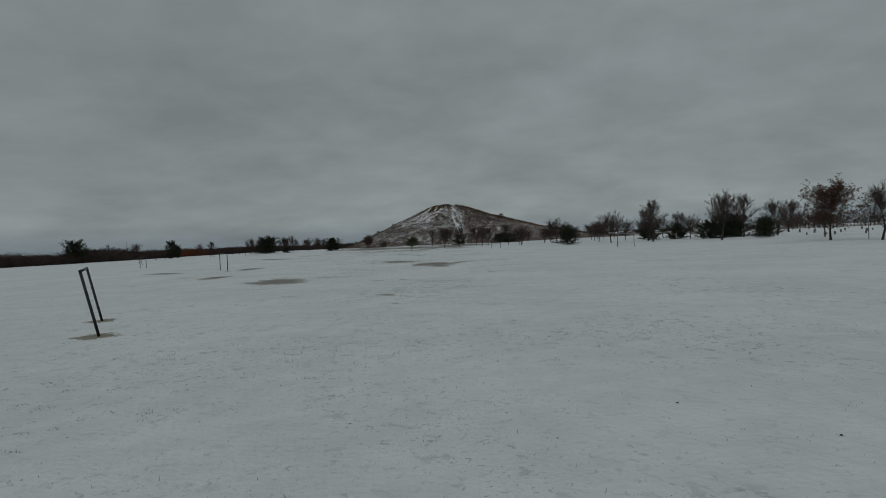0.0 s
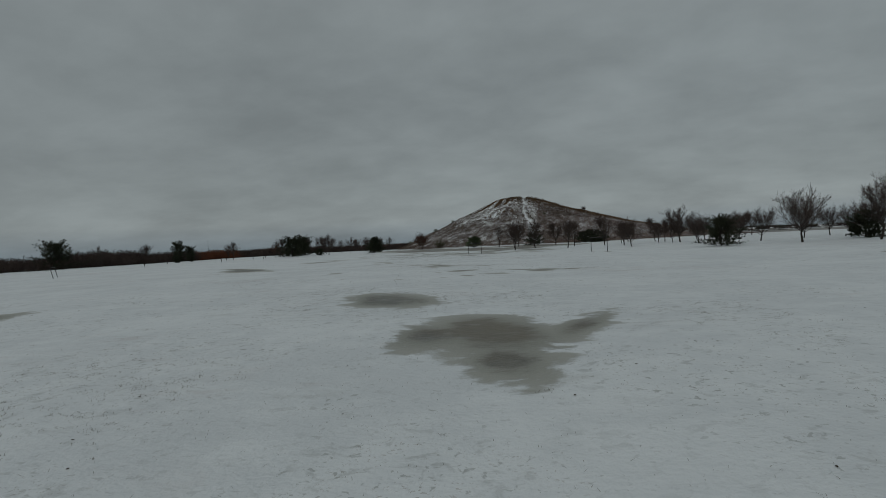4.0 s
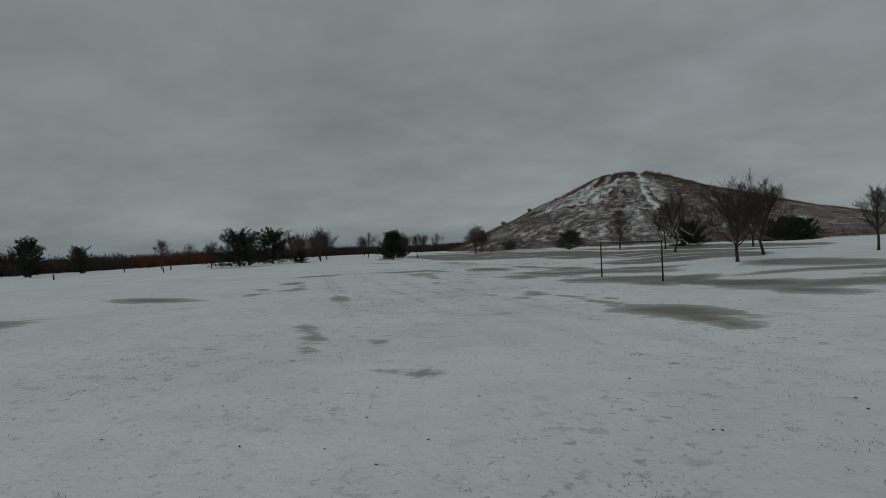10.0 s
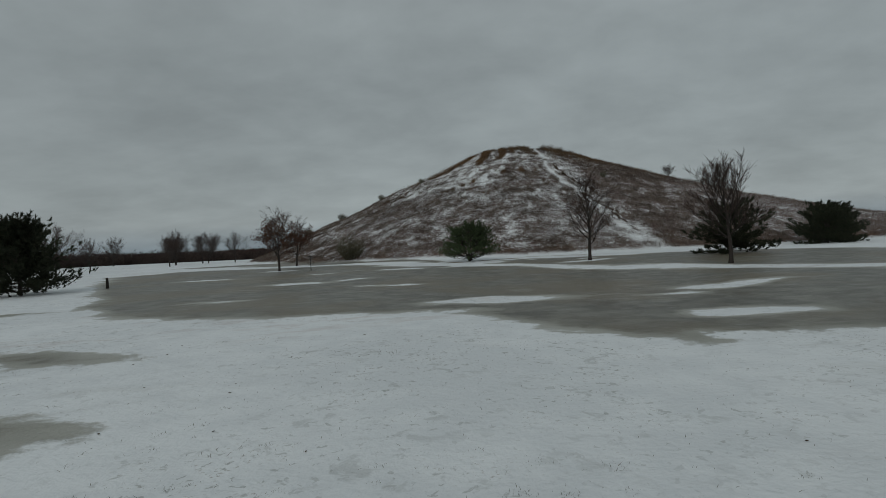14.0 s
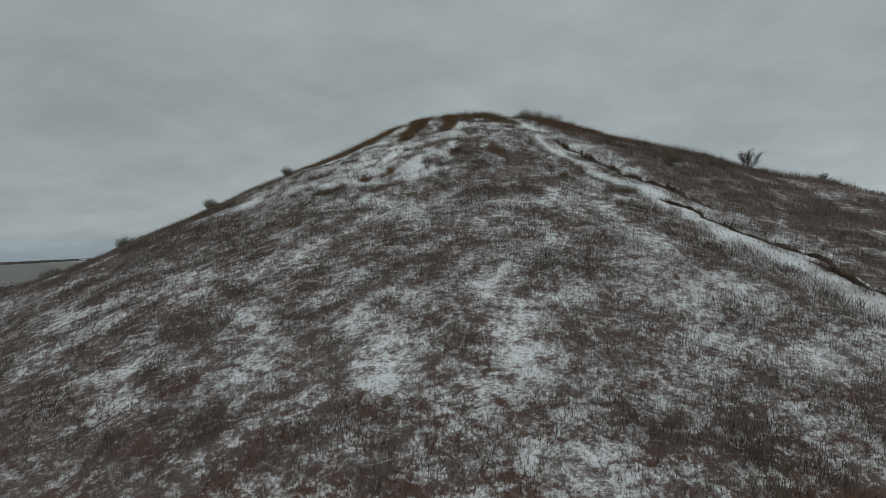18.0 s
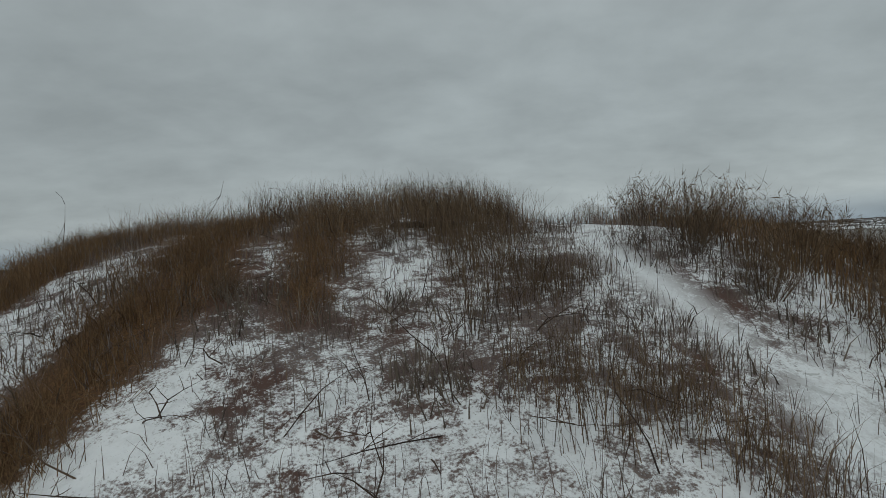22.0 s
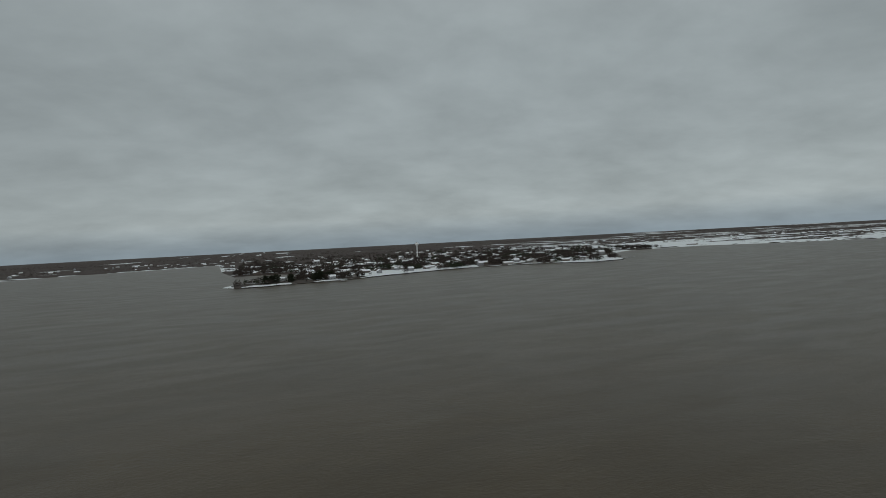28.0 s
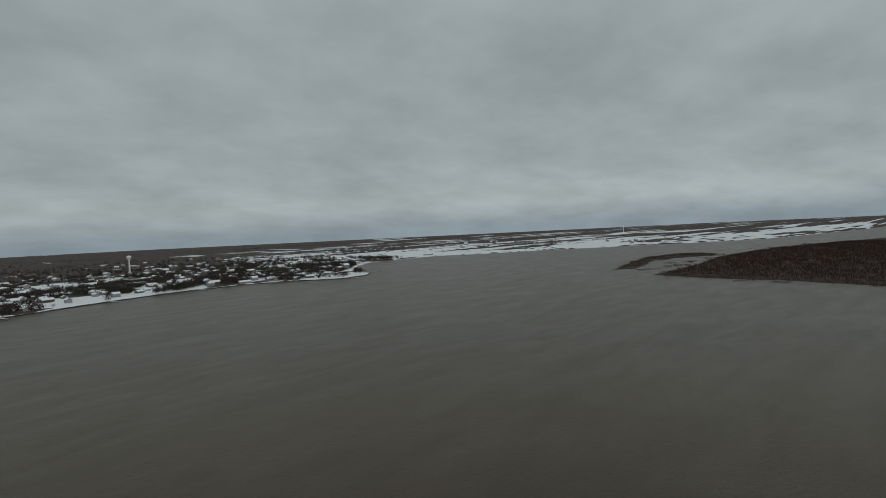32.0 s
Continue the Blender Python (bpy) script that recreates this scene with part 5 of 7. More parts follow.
EVERGREENS += [(juniper, 38.0, 231.0, 250, 1.0), (cone_pine, 57.5, 88.5, 80, 0.7),
              (juniper, 55.6, 102.6, 210, 0.9), (juniper, 54.0, 112.5, 290, 0.85), (juniper, 59.0, 104.0, 80, 1.12), (juniper, 62.4, 106.5, 150, 1.15), (spruce, 68.0, 246.0, 20, 0.6), (cone_pine, 66.0, 114.0, 20, 0.75),
              (juniper, 50.0, 118.0, 130, 0.9)]
for model, x, y, turn, size in EVERGREENS:
    plant(model, x, y, turn, size)


def shrub(seed, height, width, stems, material, name="shrub", label="", category="bush", thin=1.0):
    """Many thin stems rising and forking from one foot."""
    rng = np.random.default_rng(seed)
    root = thing(name, label=label, category=category)
    a, r = rng.uniform(0, 6.28, stems), np.sqrt(rng.uniform(0, 1, stems))
    foot = np.stack([np.cos(a) * r * width * 0.16, np.sin(a) * r * width * 0.16, np.full(stems, -0.05)], 1)
    out = np.stack([np.cos(a) * r * width * 0.5, np.sin(a) * r * width * 0.5, height * (1 - 0.45 * r * r) * rng.uniform(0.7, 1.1, stems)], 1)
    pieces = []
    side = rng.normal(0, 1, (stems, 3))
    side /= np.linalg.norm(side, axis=1)[:, None]
    wd = (0.008 + 0.004 * height) * thin
    v = np.stack([foot - side * wd, foot + side * wd, out], 1).reshape(-1, 3)
    k = (np.arange(stems) * 3)[:, None]
    main = stuff_free(v, k + [[0, 1, 2]])
    n = stems * 9
    i = rng.integers(0, stems, n)
    t = rng.uniform(0.35, 1.0, n)[:, None]
    b = foot[i] * (1 - t) + out[i] * t
    d = rng.normal(0, 0.55, (n, 3)) + [0, 0, 0.55]
    tip = b + d * height * 0.16
    s = rng.normal(0, 1, (n, 3)) * wd * 0.5
    v2 = np.stack([b - s, b + s, tip], 1).reshape(-1, 3)
    twig = stuff_free(v2, (np.arange(n) * 3)[:, None] + [[0, 1, 2]])
    st = part("stem_tuft", main, material, root)
    st.data.materials.append(material)
    st["kind"] = "stuff"
    tg = part("crown", twig, material, root)
    tg.data.materials.append(material)
    tg["kind"] = "stuff"
    return root


def stuff_free(v, f):
    me = bpy.data.meshes.new("shrub_part")
    me.from_pydata(np.asarray(v).tolist(), [], np.asarray(f).tolist())
    me.update()
    return me


willow = shrub(2, 2.4, 3.6, 260, GREY_SCRUB, label="rounded grey-green leafless shrub at the hill's foot")
willow.matrix_basis = pose(-18.6, 242.6, rest(-18.6, 242.6)) @ Matrix.Diagonal((1.25, 1.25, 1.25, 1))
for x, y, sz in [(22.5, 262, 0.45), (-24, 281, 0.6), (-16, 281, 0.5), (-31, 282, 0.7), (-36, 283, 0.6), (-8, 276, 0.4)]:
    put_copy(willow, x, y, rest(x, y), x * 37, sz)["label"] = "small leafless shrub on the snowy slope"
for x, y, sz, model in [(40.0, 274, 0.47, wide), (45.0, 270, 0.26, tall)]:
    plant(model, x, y, 40, sz, "small lone leafless tree on the hill's ridge")


far_rng = np.random.default_rng(33)


def far_trees(name_, x, y, hmin, hmax, material, label, broad=0.9, per=70, facet=0.10, low=0.52):
    """Rounded far crowns of many small leaf-like facets round a short trunk, joined."""
    n = len(x)
    hh = far_rng.uniform(hmin, hmax, n)
    H_ = np.repeat(hh, per)[:, None]
    d = far_rng.normal(0, 1, (n * per, 3))
    d /= np.linalg.norm(d, axis=1)[:, None]
    d *= far_rng.uniform(0.15, 1.0, (n * per, 1)) ** 0.45
    lump = 1 + 0.3 * np.sin(d[:, :1] * 5 + H_ * 9) * np.cos(d[:, 1:2] * 4)
    foot = ground_z(x, y)
    c = np.stack([np.repeat(x, per), np.repeat(y, per), np.repeat(foot, per)], 1) + d * lump * H_ * np.array([[broad * 0.5, broad * 0.5, 0.42]]) + np.array([[0, 0, low]]) * H_
    u, w_ = far_rng.normal(0, 1, (n * per, 3)), far_rng.normal(0, 1, (n * per, 3))
    u[:, 2] += 0.8
    k = H_ * facet
    v = np.stack([c - u * k, c + u * k * 0.6 + w_ * k * 0.35, c + w_ * k * 0.7], 1).reshape(-1, 3)
    f = np.arange(n * per * 3).reshape(-1, 3)
    v2, f2 = blades(np.stack([x, y, foot - 0.3], 1), hh * 0.6, 0.03 * hh, 0.02, far_rng)
    v, f = join_arrays([(v, f), (v2, f2)])
    return stuff_mesh(name_, v, f, material, label, "woods")


# ---- field furniture ----
def goal(name_group, width, height=1.95, label="plain dark steel football goal frame without a net"):
    root = thing("goal_frame", label=label, category="goal", group=name_group)
    for sx in (-width / 2, width / 2):
        part("post", Shape().tube([(sx, 0, -0.1), (sx, 0, height * 0.5), (sx, 0, height)], [0.042, 0.042, 0.042], 10), POST_STEEL, root, smooth=True)
    part("crossbar", Shape().tube([(-width / 2 - 0.05, 0, height), (0, 0, height - 0.012), (width / 2 + 0.05, 0, height)], [0.042, 0.042, 0.042], 10), POST_STEEL, root, smooth=True)
    return root


def place_goal(ax, ay, bx, by, height=1.95, tilt=(0, 0), label=""):
    g_ = goal("goal frames on the field", math.hypot(bx - ax, by - ay), height)
    x, y = (ax + bx) / 2, (ay + by) / 2
    g_.matrix_basis = pose(x, y, rest(x, y), tilt[0], tilt[1], math.degrees(math.atan2(by - ay, bx - ax)))
    if label:
        g_["label"] = label
    return g_


place_goal(-10.08, 16.7, -12.15, 20.38, 2.05, (-11, 0), "dark steel goal frame leaning to one side")
place_goal(15.0, 119.9, 16.6, 116.9)
place_goal(-3.8, 152.4, -1.05, 147.5, 2.1)
place_goal(31.8, 87.4, 33.4, 84.4)
place_goal(-24.2, 64.0, -22.0, 60.3)
place_goal(-46.0, 88.0, -43.5, 85.0, 1.7)
place_goal(-57.5, 110.0, -55.5, 107.0, 1.4, (12, 0), "pale steel goal frame leaning over")

signpost = thing("marker_post", label="slim grey steel post standing in the snow", category="post", group="marker posts")
part("shaft", Shape().tube([(0, 0, -0.1), (0, 0, 1.3), (0.01, 0, 2.5)], [0.045, 0.043, 0.04], 8), GALVANISED, signpost, smooth=True)
part("cap", Shape().lathe([(0.0, 2.53), (0.05, 2.52), (0.052, 2.48), (0.0, 2.475)], 8), POST_STEEL, signpost)
signpost.matrix_basis = pose(52.0, 61.0, rest(52, 61))

stump = thing("low_marker", label="short dark wooden marker post in the snow", category="post", group="low markers along the field edge")
part("shaft", Shape().tube([(0, 0, -0.1), (0, 0, 0.3), (0.02, 0, 0.75)], [0.10, 0.10, 0.085], 7), BARK, stump)
part("top", Shape().lathe([(0.0, 0.78), (0.08, 0.765), (0.088, 0.74), (0.0, 0.735)], 7), WOOD_GREY, stump)
stump.matrix_basis = pose(-78, 158, rest(-78, 158))
for x, y in [(-66, 170), (-60, 181), (-84, 176), (-75, 190), (-70, 205), (-90, 212), (-68, 192), (-32.3, 211.8), (-51.9, 267.1)]:
    put_copy(stump, x, y, rest(x, y), x * 13, 0.9 + (x % 3) * 0.1)


def disc_basket():
    root = thing("disc_golf_basket", label="dark metal disc golf basket with hanging chains on a pole", category="disc golf basket")
    part("pole", Shape().tube([(0, 0, -0.1), (0, 0, 0.7), (0, 0, 1.42)], [0.03, 0.03, 0.028], 10), POST_STEEL, root, smooth=True)
    part("top_band", Shape().lathe([(0.27, 1.29), (0.275, 1.29), (0.275, 1.36), (0.27, 1.36), (0.27, 1.29)], 18), POST_STEEL, root)
    sp = Shape()
    for k in range(4):
        w_ = k * math.pi / 4
        sp.tube([(-0.27 * math.cos(w_), -0.27 * math.sin(w_), 1.35), (0, 0, 1.37), (0.27 * math.cos(w_), 0.27 * math.sin(w_), 1.35)], [0.008] * 3, 4)
    part("spokes", sp, POST_STEEL, root)
    tray = Shape()
    for z, r in ((0.60, 0.30), (0.70, 0.325), (0.80, 0.33)):
        ring = [(r * math.cos(k * math.pi / 9), r * math.sin(k * math.pi / 9), z) for k in range(19)]
        tray.tube(ring, [0.008] * 19, 4)
    for k in range(18):
        c, s = math.cos(k * math.pi / 9), math.sin(k * math.pi / 9)
        tray.tube([(0.04 * c, 0.04 * s, 0.585), (0.30 * c, 0.30 * s, 0.60), (0.33 * c, 0.33 * s, 0.80)], [0.005] * 3, 4)
    part("basket_tray", tray, POST_STEEL, root)
    for k in range(12):
        c, s = math.cos(k * math.pi / 6), math.sin(k * math.pi / 6)
        part("chain", Shape().tube([(0.25 * c, 0.25 * s, 1.30), (0.19 * c, 0.19 * s, 1.05), (0.09 * c, 0.09 * s, 0.84), (0.035 * c, 0.035 * s, 0.78)], [0.008] * 4, 4), GALVANISED, root)
    return root


basket = disc_basket()
basket.matrix_basis = pose(-20.5, 224.8, rest(-20.5, 224.8))


def park_bench():
    root = thing("park_bench", label="long dark slatted park bench on the snowy shore", category="bench")
    for sx in (-0.88, 0.88):
        part("leg", Shape().tube([(sx, -0.26, -0.03), (sx, -0.24, 0.42), (sx, 0.2, 0.44), (sx, 0.3, 0.9)], [0.028] * 4, 6).tube([(sx, 0.2, 0.44), (sx, 0.26, -0.03)], [0.028] * 2, 6), POST_STEEL, root)
        part("armrest", Shape().tube([(sx, -0.26, 0.42), (sx, -0.26, 0.63), (sx, 0.22, 0.66)], [0.024] * 3, 6), POST_STEEL, root)
    for k in range(4):
        part("seat_slat", Shape().box(-0.98, -0.27 + k * 0.125, 0.44, 0.98, -0.165 + k * 0.125, 0.475, 0.006), BENCH_WOOD, root)
    for k in range(3):
        y0, z0 = 0.225 + k * 0.027, 0.54 + k * 0.125
        part("back_slat", Shape().box(-0.98, y0, z0, 0.98, y0 + 0.03, z0 + 0.10, 0.006), BENCH_WOOD, root)
    return root


bench = park_bench()
bench.matrix_basis = pose(6.3, 349.8, rest(6.3, 349.8), 0, 0, 176)


def info_panel():
    root = thing("information_panel", label="tilted outdoor information panel on two dark posts", category="sign")
    for sx in (-0.42, 0.42):
        part("post", Shape().box(sx - 0.06, -0.06, -0.1, sx + 0.06, 0.06, 1.35, 0.01), POST_STEEL, root)
    pan = Shape().box(-0.78, -0.52, 0.0, 0.78, 0.52, 0.06, 0.012)
    p_ = part("panel", pan, PANEL, root, "pale printed panel")
    p_.matrix_basis = pose(0, 0.0, 1.5, 38, 0, 0)
    rail = part("frame", Shape().box(-0.84, -0.58, -0.03, 0.84, -0.52, 0.08, 0.01).box(-0.84, 0.52, -0.03, 0.84, 0.58, 0.08, 0.01), POST_STEEL, root)
    rail.matrix_basis = pose(0, 0.0, 1.5, 38, 0, 0)
    for k in range(4):
        bar = part("text_bar", Shape().box(-0.62, 0.28 - k * 0.18, 0.062, 0.62 - 0.2 * (k % 2), 0.36 - k * 0.18, 0.066), GRANITE, p_)
    return root


panel = info_panel()
panel.matrix_basis = pose(80.5, 349.1, rest(80.5, 349.1), 0, 0, 78)
for x, y, sz in [(79.0, 361.3, 0.62), (89.0, 360.5, 0.5), (90.6, 361.2, 0.52), (92.0, 362.0, 0.45)]:
    plant(rough, x, y, x * 50, sz, "small leafless tree near the lake shore")

# a graveyard and a low house past the trees
stone = thing("gravestone", label="small dark upright gravestone in the snow", category="gravestone", group="rows of gravestones")
part("slab", Shape().box(-0.3, -0.1, 0.1, 0.3, 0.1, 0.85, 0.03), GRANITE, stone)
part("plinth", Shape().box(-0.42, -0.2, -0.1, 0.42, 0.2, 0.1, 0.02), STONE, stone)
stone.matrix_basis = pose(66, 84, rest(66, 84), 0, 0, 20) @ Matrix.Diagonal((0.6, 0.6, 0.6, 1))
rng = random.Random(4)
for i in range(7):
    for j in range(9):
        x, y = 68 + i * 9 + rng.gauss(0, 0.8), 80 + j * 6 - i * 1.5 + rng.gauss(0, 0.6)
        if rng.random() < 0.75:
            put_copy(stone, x, y, rest(x, y), 20 + rng.gauss(0, 5), rng.uniform(0.45, 0.75))


def gable_house(name, w_, d_, h_, pitch, wall, label, group, chimney=True):
    root = thing(name, label=label, category="house", group=group)
    body = Shape().box(-w_ / 2, -d_ / 2, -1.0, w_ / 2, d_ / 2, h_)
    top = h_ + pitch
    body.face((-w_ / 2, -d_ / 2, h_), (-w_ / 2, d_ / 2, h_), (-w_ / 2, 0, top))
    body.face((w_ / 2, d_ / 2, h_), (w_ / 2, -d_ / 2, h_), (w_ / 2, 0, top))
    part("wall", body, wall, root)
    roof, o = Shape(), 0.45
    for s in (-1, 1):
        lo, hi = (h_ - 0.16, top + 0.02)
        a = [(-w_ / 2 - o, s * (d_ / 2 + o), lo), (w_ / 2 + o, s * (d_ / 2 + o), lo), (w_ / 2 + o, 0, hi), (-w_ / 2 - o, 0, hi)]
        b = [(x, y, z + 0.22) for x, y, z in a]
        roof.face(*a[::-1])
        roof.face(*b)
        for k in range(4):
            roof.face(a[k], a[(k + 1) % 4], b[(k + 1) % 4], b[k])
    roof_ob = part("roof", roof, SNOW_CAP, root, "snow-covered pitched roof")
    for s in (-1, 1):
        for k in range(max(int(w_ / 4), 2)):
            x = -w_ / 2 + (k + 0.5) * w_ / max(int(w_ / 4), 2)
            part("window", Shape().box(x - 0.6, s * d_ / 2 - 0.05, 1.0, x + 0.6, s * d_ / 2 + 0.05, 2.2, 0.02), WINDOW_DARK, root)
    if chimney:
        part("chimney", Shape().box(w_ * 0.2, -0.4, h_, w_ * 0.2 + 0.8, 0.4, top + 0.9, 0.03), WALL_TONES[1], roof_ob)
    return root


lodge = gable_house("park_lodge", 10, 6, 2.4, 1.5, WALL_TONES[0], "low pale park building with a snowy roof", "park buildings")
lodge.matrix_basis = pose(84, 153, rest(84, 153), 0, 0, 15)
pole = thing("utility_pole", label="tall dark wooden utility pole with a crossarm", category="pole")
part("shaft", Shape().tube([(0, 0, -0.5), (0, 0, 5), (0, 0, 10)], [0.16, 0.14, 0.11], 9), WOOD_GREY, pole, smooth=True)
part("crossarm", Shape().box(-1.1, -0.06, 9.3, 1.1, 0.06, 9.45, 0.01), WOOD_GREY, pole)
for sx in (-0.95, 0.95):
    part("insulator", Shape().lathe([(0.0, 9.62), (0.05, 9.6), (0.06, 9.5), (0.03, 9.44), (0.0, 9.44)], 8), GRANITE, pole).matrix_basis = pose(sx, 0, 0)
pole.matrix_basis = pose(80, 146, rest(80, 146), 0, 0, 56)

# grass tips in loose clumps and dead leaves poking through the snow
rng = np.random.default_rng(12)
path_y, path_x = [0, 20, 60, 85, 111, 137, 165, 190], [0, 1, 0, -2, -5, -9, -12, -10]


def open_field(n, spread_):
    y = rng.uniform(2.5, 188, n)
    x = np.interp(y, path_y, path_x) + rng.normal(0, spread_, n)
    ok = (np.hypot(x, y) > 2) & (blob(x, y, ICE) < -0.15)
    return x[ok], y[ok]


def grassy(x, y):
    return hash_noise(x, y, 6.5, 41) + 0.5 * hash_noise(x, y, 2.1, 43) + 0.5 * hash_noise(x, y, 19, 42)


cx, cy = open_field(52000, 9)
keep = grassy(cx, cy) > rng.normal(0.7, 0.22, len(cx))
cx, cy = cx[keep], cy[keep]
per = 14
size = np.repeat(rng.gamma(2.2, 0.45, len(cx)), per)
bx = np.repeat(cx, per) + rng.normal(0, 0.055, len(cx) * per) * (0.5 + 0.6 * size)
by = np.repeat(cy, per) + rng.normal(0, 0.04, len(cx) * per) * (0.5 + 0.6 * size)
base = np.stack([bx, by, ground_z(bx, by) - 0.008], 1)
v, f = blades(base, rng.uniform(0.012, 0.036, len(base)) * (0.5 + 0.5 * size), 0.004, 1.1, rng)
stuff_mesh("grass_tips", v, f, TURF, "sparse dead grass tips poking through thin snow", "grass")
# bent blades along the wheel tracks
bx, by = [], []
for at_x, y0, y1 in RUTS:
    yy = rng.uniform(y0, y1, 1500)
    yy = yy[hash_noise(yy, yy * 0 + at_x, 0.7, 90) > 0.15]
    by.append(yy)
    bx.append(at_x - 0.51 * (yy - 140) - 0.12 * hash_noise(at_x - 0.51 * (yy - 140), yy, 3.0, 88) + rng.normal(0, 0.07, len(yy)))
bx, by = np.concatenate(bx), np.concatenate(by)
v, f = blades(np.stack([bx, by, ground_z(bx, by) - 0.008], 1), rng.uniform(0.01, 0.035, len(bx)), 0.006, 1.4, rng)
stuff_mesh("track_grass", v, f, TURF, "flattened dead grass along old wheel tracks in the snow", "grass")
# single tips between the clumps
bx, by = open_field(30000, 8)
v, f = blades(np.stack([bx, by, ground_z(bx, by) - 0.008], 1), rng.uniform(0.015, 0.045, len(bx)), 0.0035, 1.2, rng)
stuff_mesh("lone_grass_tips", v, f, TURF, "single dead grass blades standing in snow", "grass")


def curled_leaf(seed):
    """A small dry leaf: a curled blade with a short stalk."""
    r_ = random.Random(seed)
    sh, n_, m_ = Shape(), 6, 4
    wide_, curl = r_.uniform(0.45, 0.7), r_.uniform(0.5, 1.3)
    rows_l = []
    for i in range(n_ + 1):
        q = i / n_
        half = wide_ * math.sin(math.pi * min(q * 0.92 + 0.06, 1)) * (1 + 0.25 * math.sin(q * 19))
        rows_l.append([(q * 1.6 - 0.8, half * (2 * j / m_ - 1), 0.18 + curl * (0.25 * (2 * j / m_ - 1) ** 2 + 0.35 * (q - 0.4) ** 2)) for j in range(m_ + 1)])
    for p_, q_ in zip(rows_l, rows_l[1:]):
        for j in range(m_):
            sh.face(p_[j], q_[j], q_[j + 1], p_[j + 1])
    return sh


leaf_kinds = [curled_leaf(k) for k in range(5)]
bx, by = open_field(900, 9)
vs, fs, k = [], [], 0
for x, y in zip(bx, by):
    sh = leaf_kinds[rng.integers(5)]
    a, r = rng.uniform(0, 6.28), rng.uniform(0.014, 0.032)
    p_ = np.array(sh.v) * r
    c, s_ = math.cos(a), math.sin(a)
    vs.append(np.stack([p_[:, 0] * c - p_[:, 1] * s_ + x, p_[:, 0] * s_ + p_[:, 1] * c + y, p_[:, 2] + float(ground_z(x, y)) - 0.002], 1))
    fs.append(np.array(sh.f) + k)
    k += len(p_)
stuff_mesh("fallen_leaves", np.concatenate(vs), np.concatenate(fs), DARK_STEM, "small curled dark leaves lying on the snow", "leaves")


# ---- growth on the hill ----
rng = np.random.default_rng(7)


def hill_sites(n, x0, x1, y0, y1):
    x, y = rng.uniform(x0, x1, n), rng.uniform(y0, y1, n)
    h = hill_part(x, y)
    ok = (h > 0.008) & (trail_off(x, y) > trail_half(y) * (0.85 - 0.45 * step(y, 256, 244) + 0.5 * hash_noise(x, y, 1.3, 34))) & (lane(x, y) < rng.normal(0.12, 0.22, n)) & (np.hypot((x - 17) / 6.5, (y - 287.5) / 3.2) > 1)
    return x[ok], y[ok], h[ok]


def tufts(x, y, per, tall, wide_, lean, spread):
    px_, py_ = np.repeat(x, per) + rng.normal(0, spread, len(x) * per), np.repeat(y, per) + rng.normal(0, spread, len(x) * per)
    size = np.repeat(rng.uniform(0.6, 1.25, len(x)), per) * rng.uniform(0.6, 1.15, len(x) * per)
    return blades(np.stack([px_, py_, ground_z(px_, py_) - 0.03], 1), tall * size, wide_, lean, rng, 0.3)


def thick(x, y, lo):
    """Where the growth is dense; snow shows through elsewhere."""
    return hash_noise(x, y, 6, 62) * 0.2 + hash_noise(x, y, 2.2, 63) * 0.55 + hash_noise(x, y, 0.9, 85) * 0.95 + hash_noise(x, y, 15, 53) * 0.2 + rng.normal(0, 0.22, len(x)) > lo


# dry grass over the face towards the field and the far flank
def litter_here(x, y, h):
    """Where growth stands, after the same leanings as the litter on the ground."""
    return 0.55 * step(h, 0.5, 0.85) + 0.5 * step(x, 7, -6) * step(h, 0.35, 0.6) * step(h, 1.0, 0.8)


x, y, h = hill_sites(58000, -48, 34, 226, 292)
ok = thick(x, y, -0.6) & (rng.random(len(x)) > litter_here(x, y, h))
v, f = tufts(x[ok], y[ok], 14, 0.34, 0.0046, 0.5, 0.2)
stuff_mesh("dry_hill_grass", v, f, DRY_GRASS, "dense dry brown grass standing out of snow on the hill", "grass")
x, y, h = hill_sites(30000, -48, 34, 226, 294)
ok = thick(x, y, -0.25) & (rng.random(len(x)) > 0.8 * litter_here(x, y, h))
v, f = tufts(x[ok], y[ok], 8, 0.5, 0.0044, 0.34, 0.18)
stuff_mesh("dark_weeds", v, f, HILL_STEM, "dark dead weed stalks on the snowy hillside", "weeds")
# matted darker clumps
x, y, h = hill_sites(5200, -46, 34, 228, 284)
ok = thick(x, y, 0.15) & (rng.random(len(x)) > 0.4 * litter_here(x, y, h))
v, f = tufts(x[ok], y[ok], 46, 0.34, 0.009, 0.55, 0.24)
stuff_mesh("matted_clumps", v, f, HILL_STEM, "dark matted clumps of dead weeds on the slope", "weeds")
# scattered bent tussocks on the snowier shoulder
x, y, h = hill_sites(1500, -9, 7.5, 257, 279)
ok = hash_noise(x, y, 1.1, 93) + 0.5 * hash_noise(x, y, 3.5, 94) > 0.25
v, f = tufts(x[ok], y[ok], 40, 0.3, 0.0055, 0.7, 0.2)
stuff_mesh("shoulder_tussocks", v, f, BROWN_STEM, "bent brown tussocks scattered on the hill's snowy shoulder", "grass")
# thin lone stalks that stand in the snowier patches too
x, y, h = hill_sites(6500, -40, 34, 228, 286)
v, f = tufts(x, y, 2, 0.5, 0.004, 0.2, 0.25)
stuff_mesh("lone_stalks", v, f, BROWN_STEM, "thin single stalks standing in snow on the slope", "weeds")
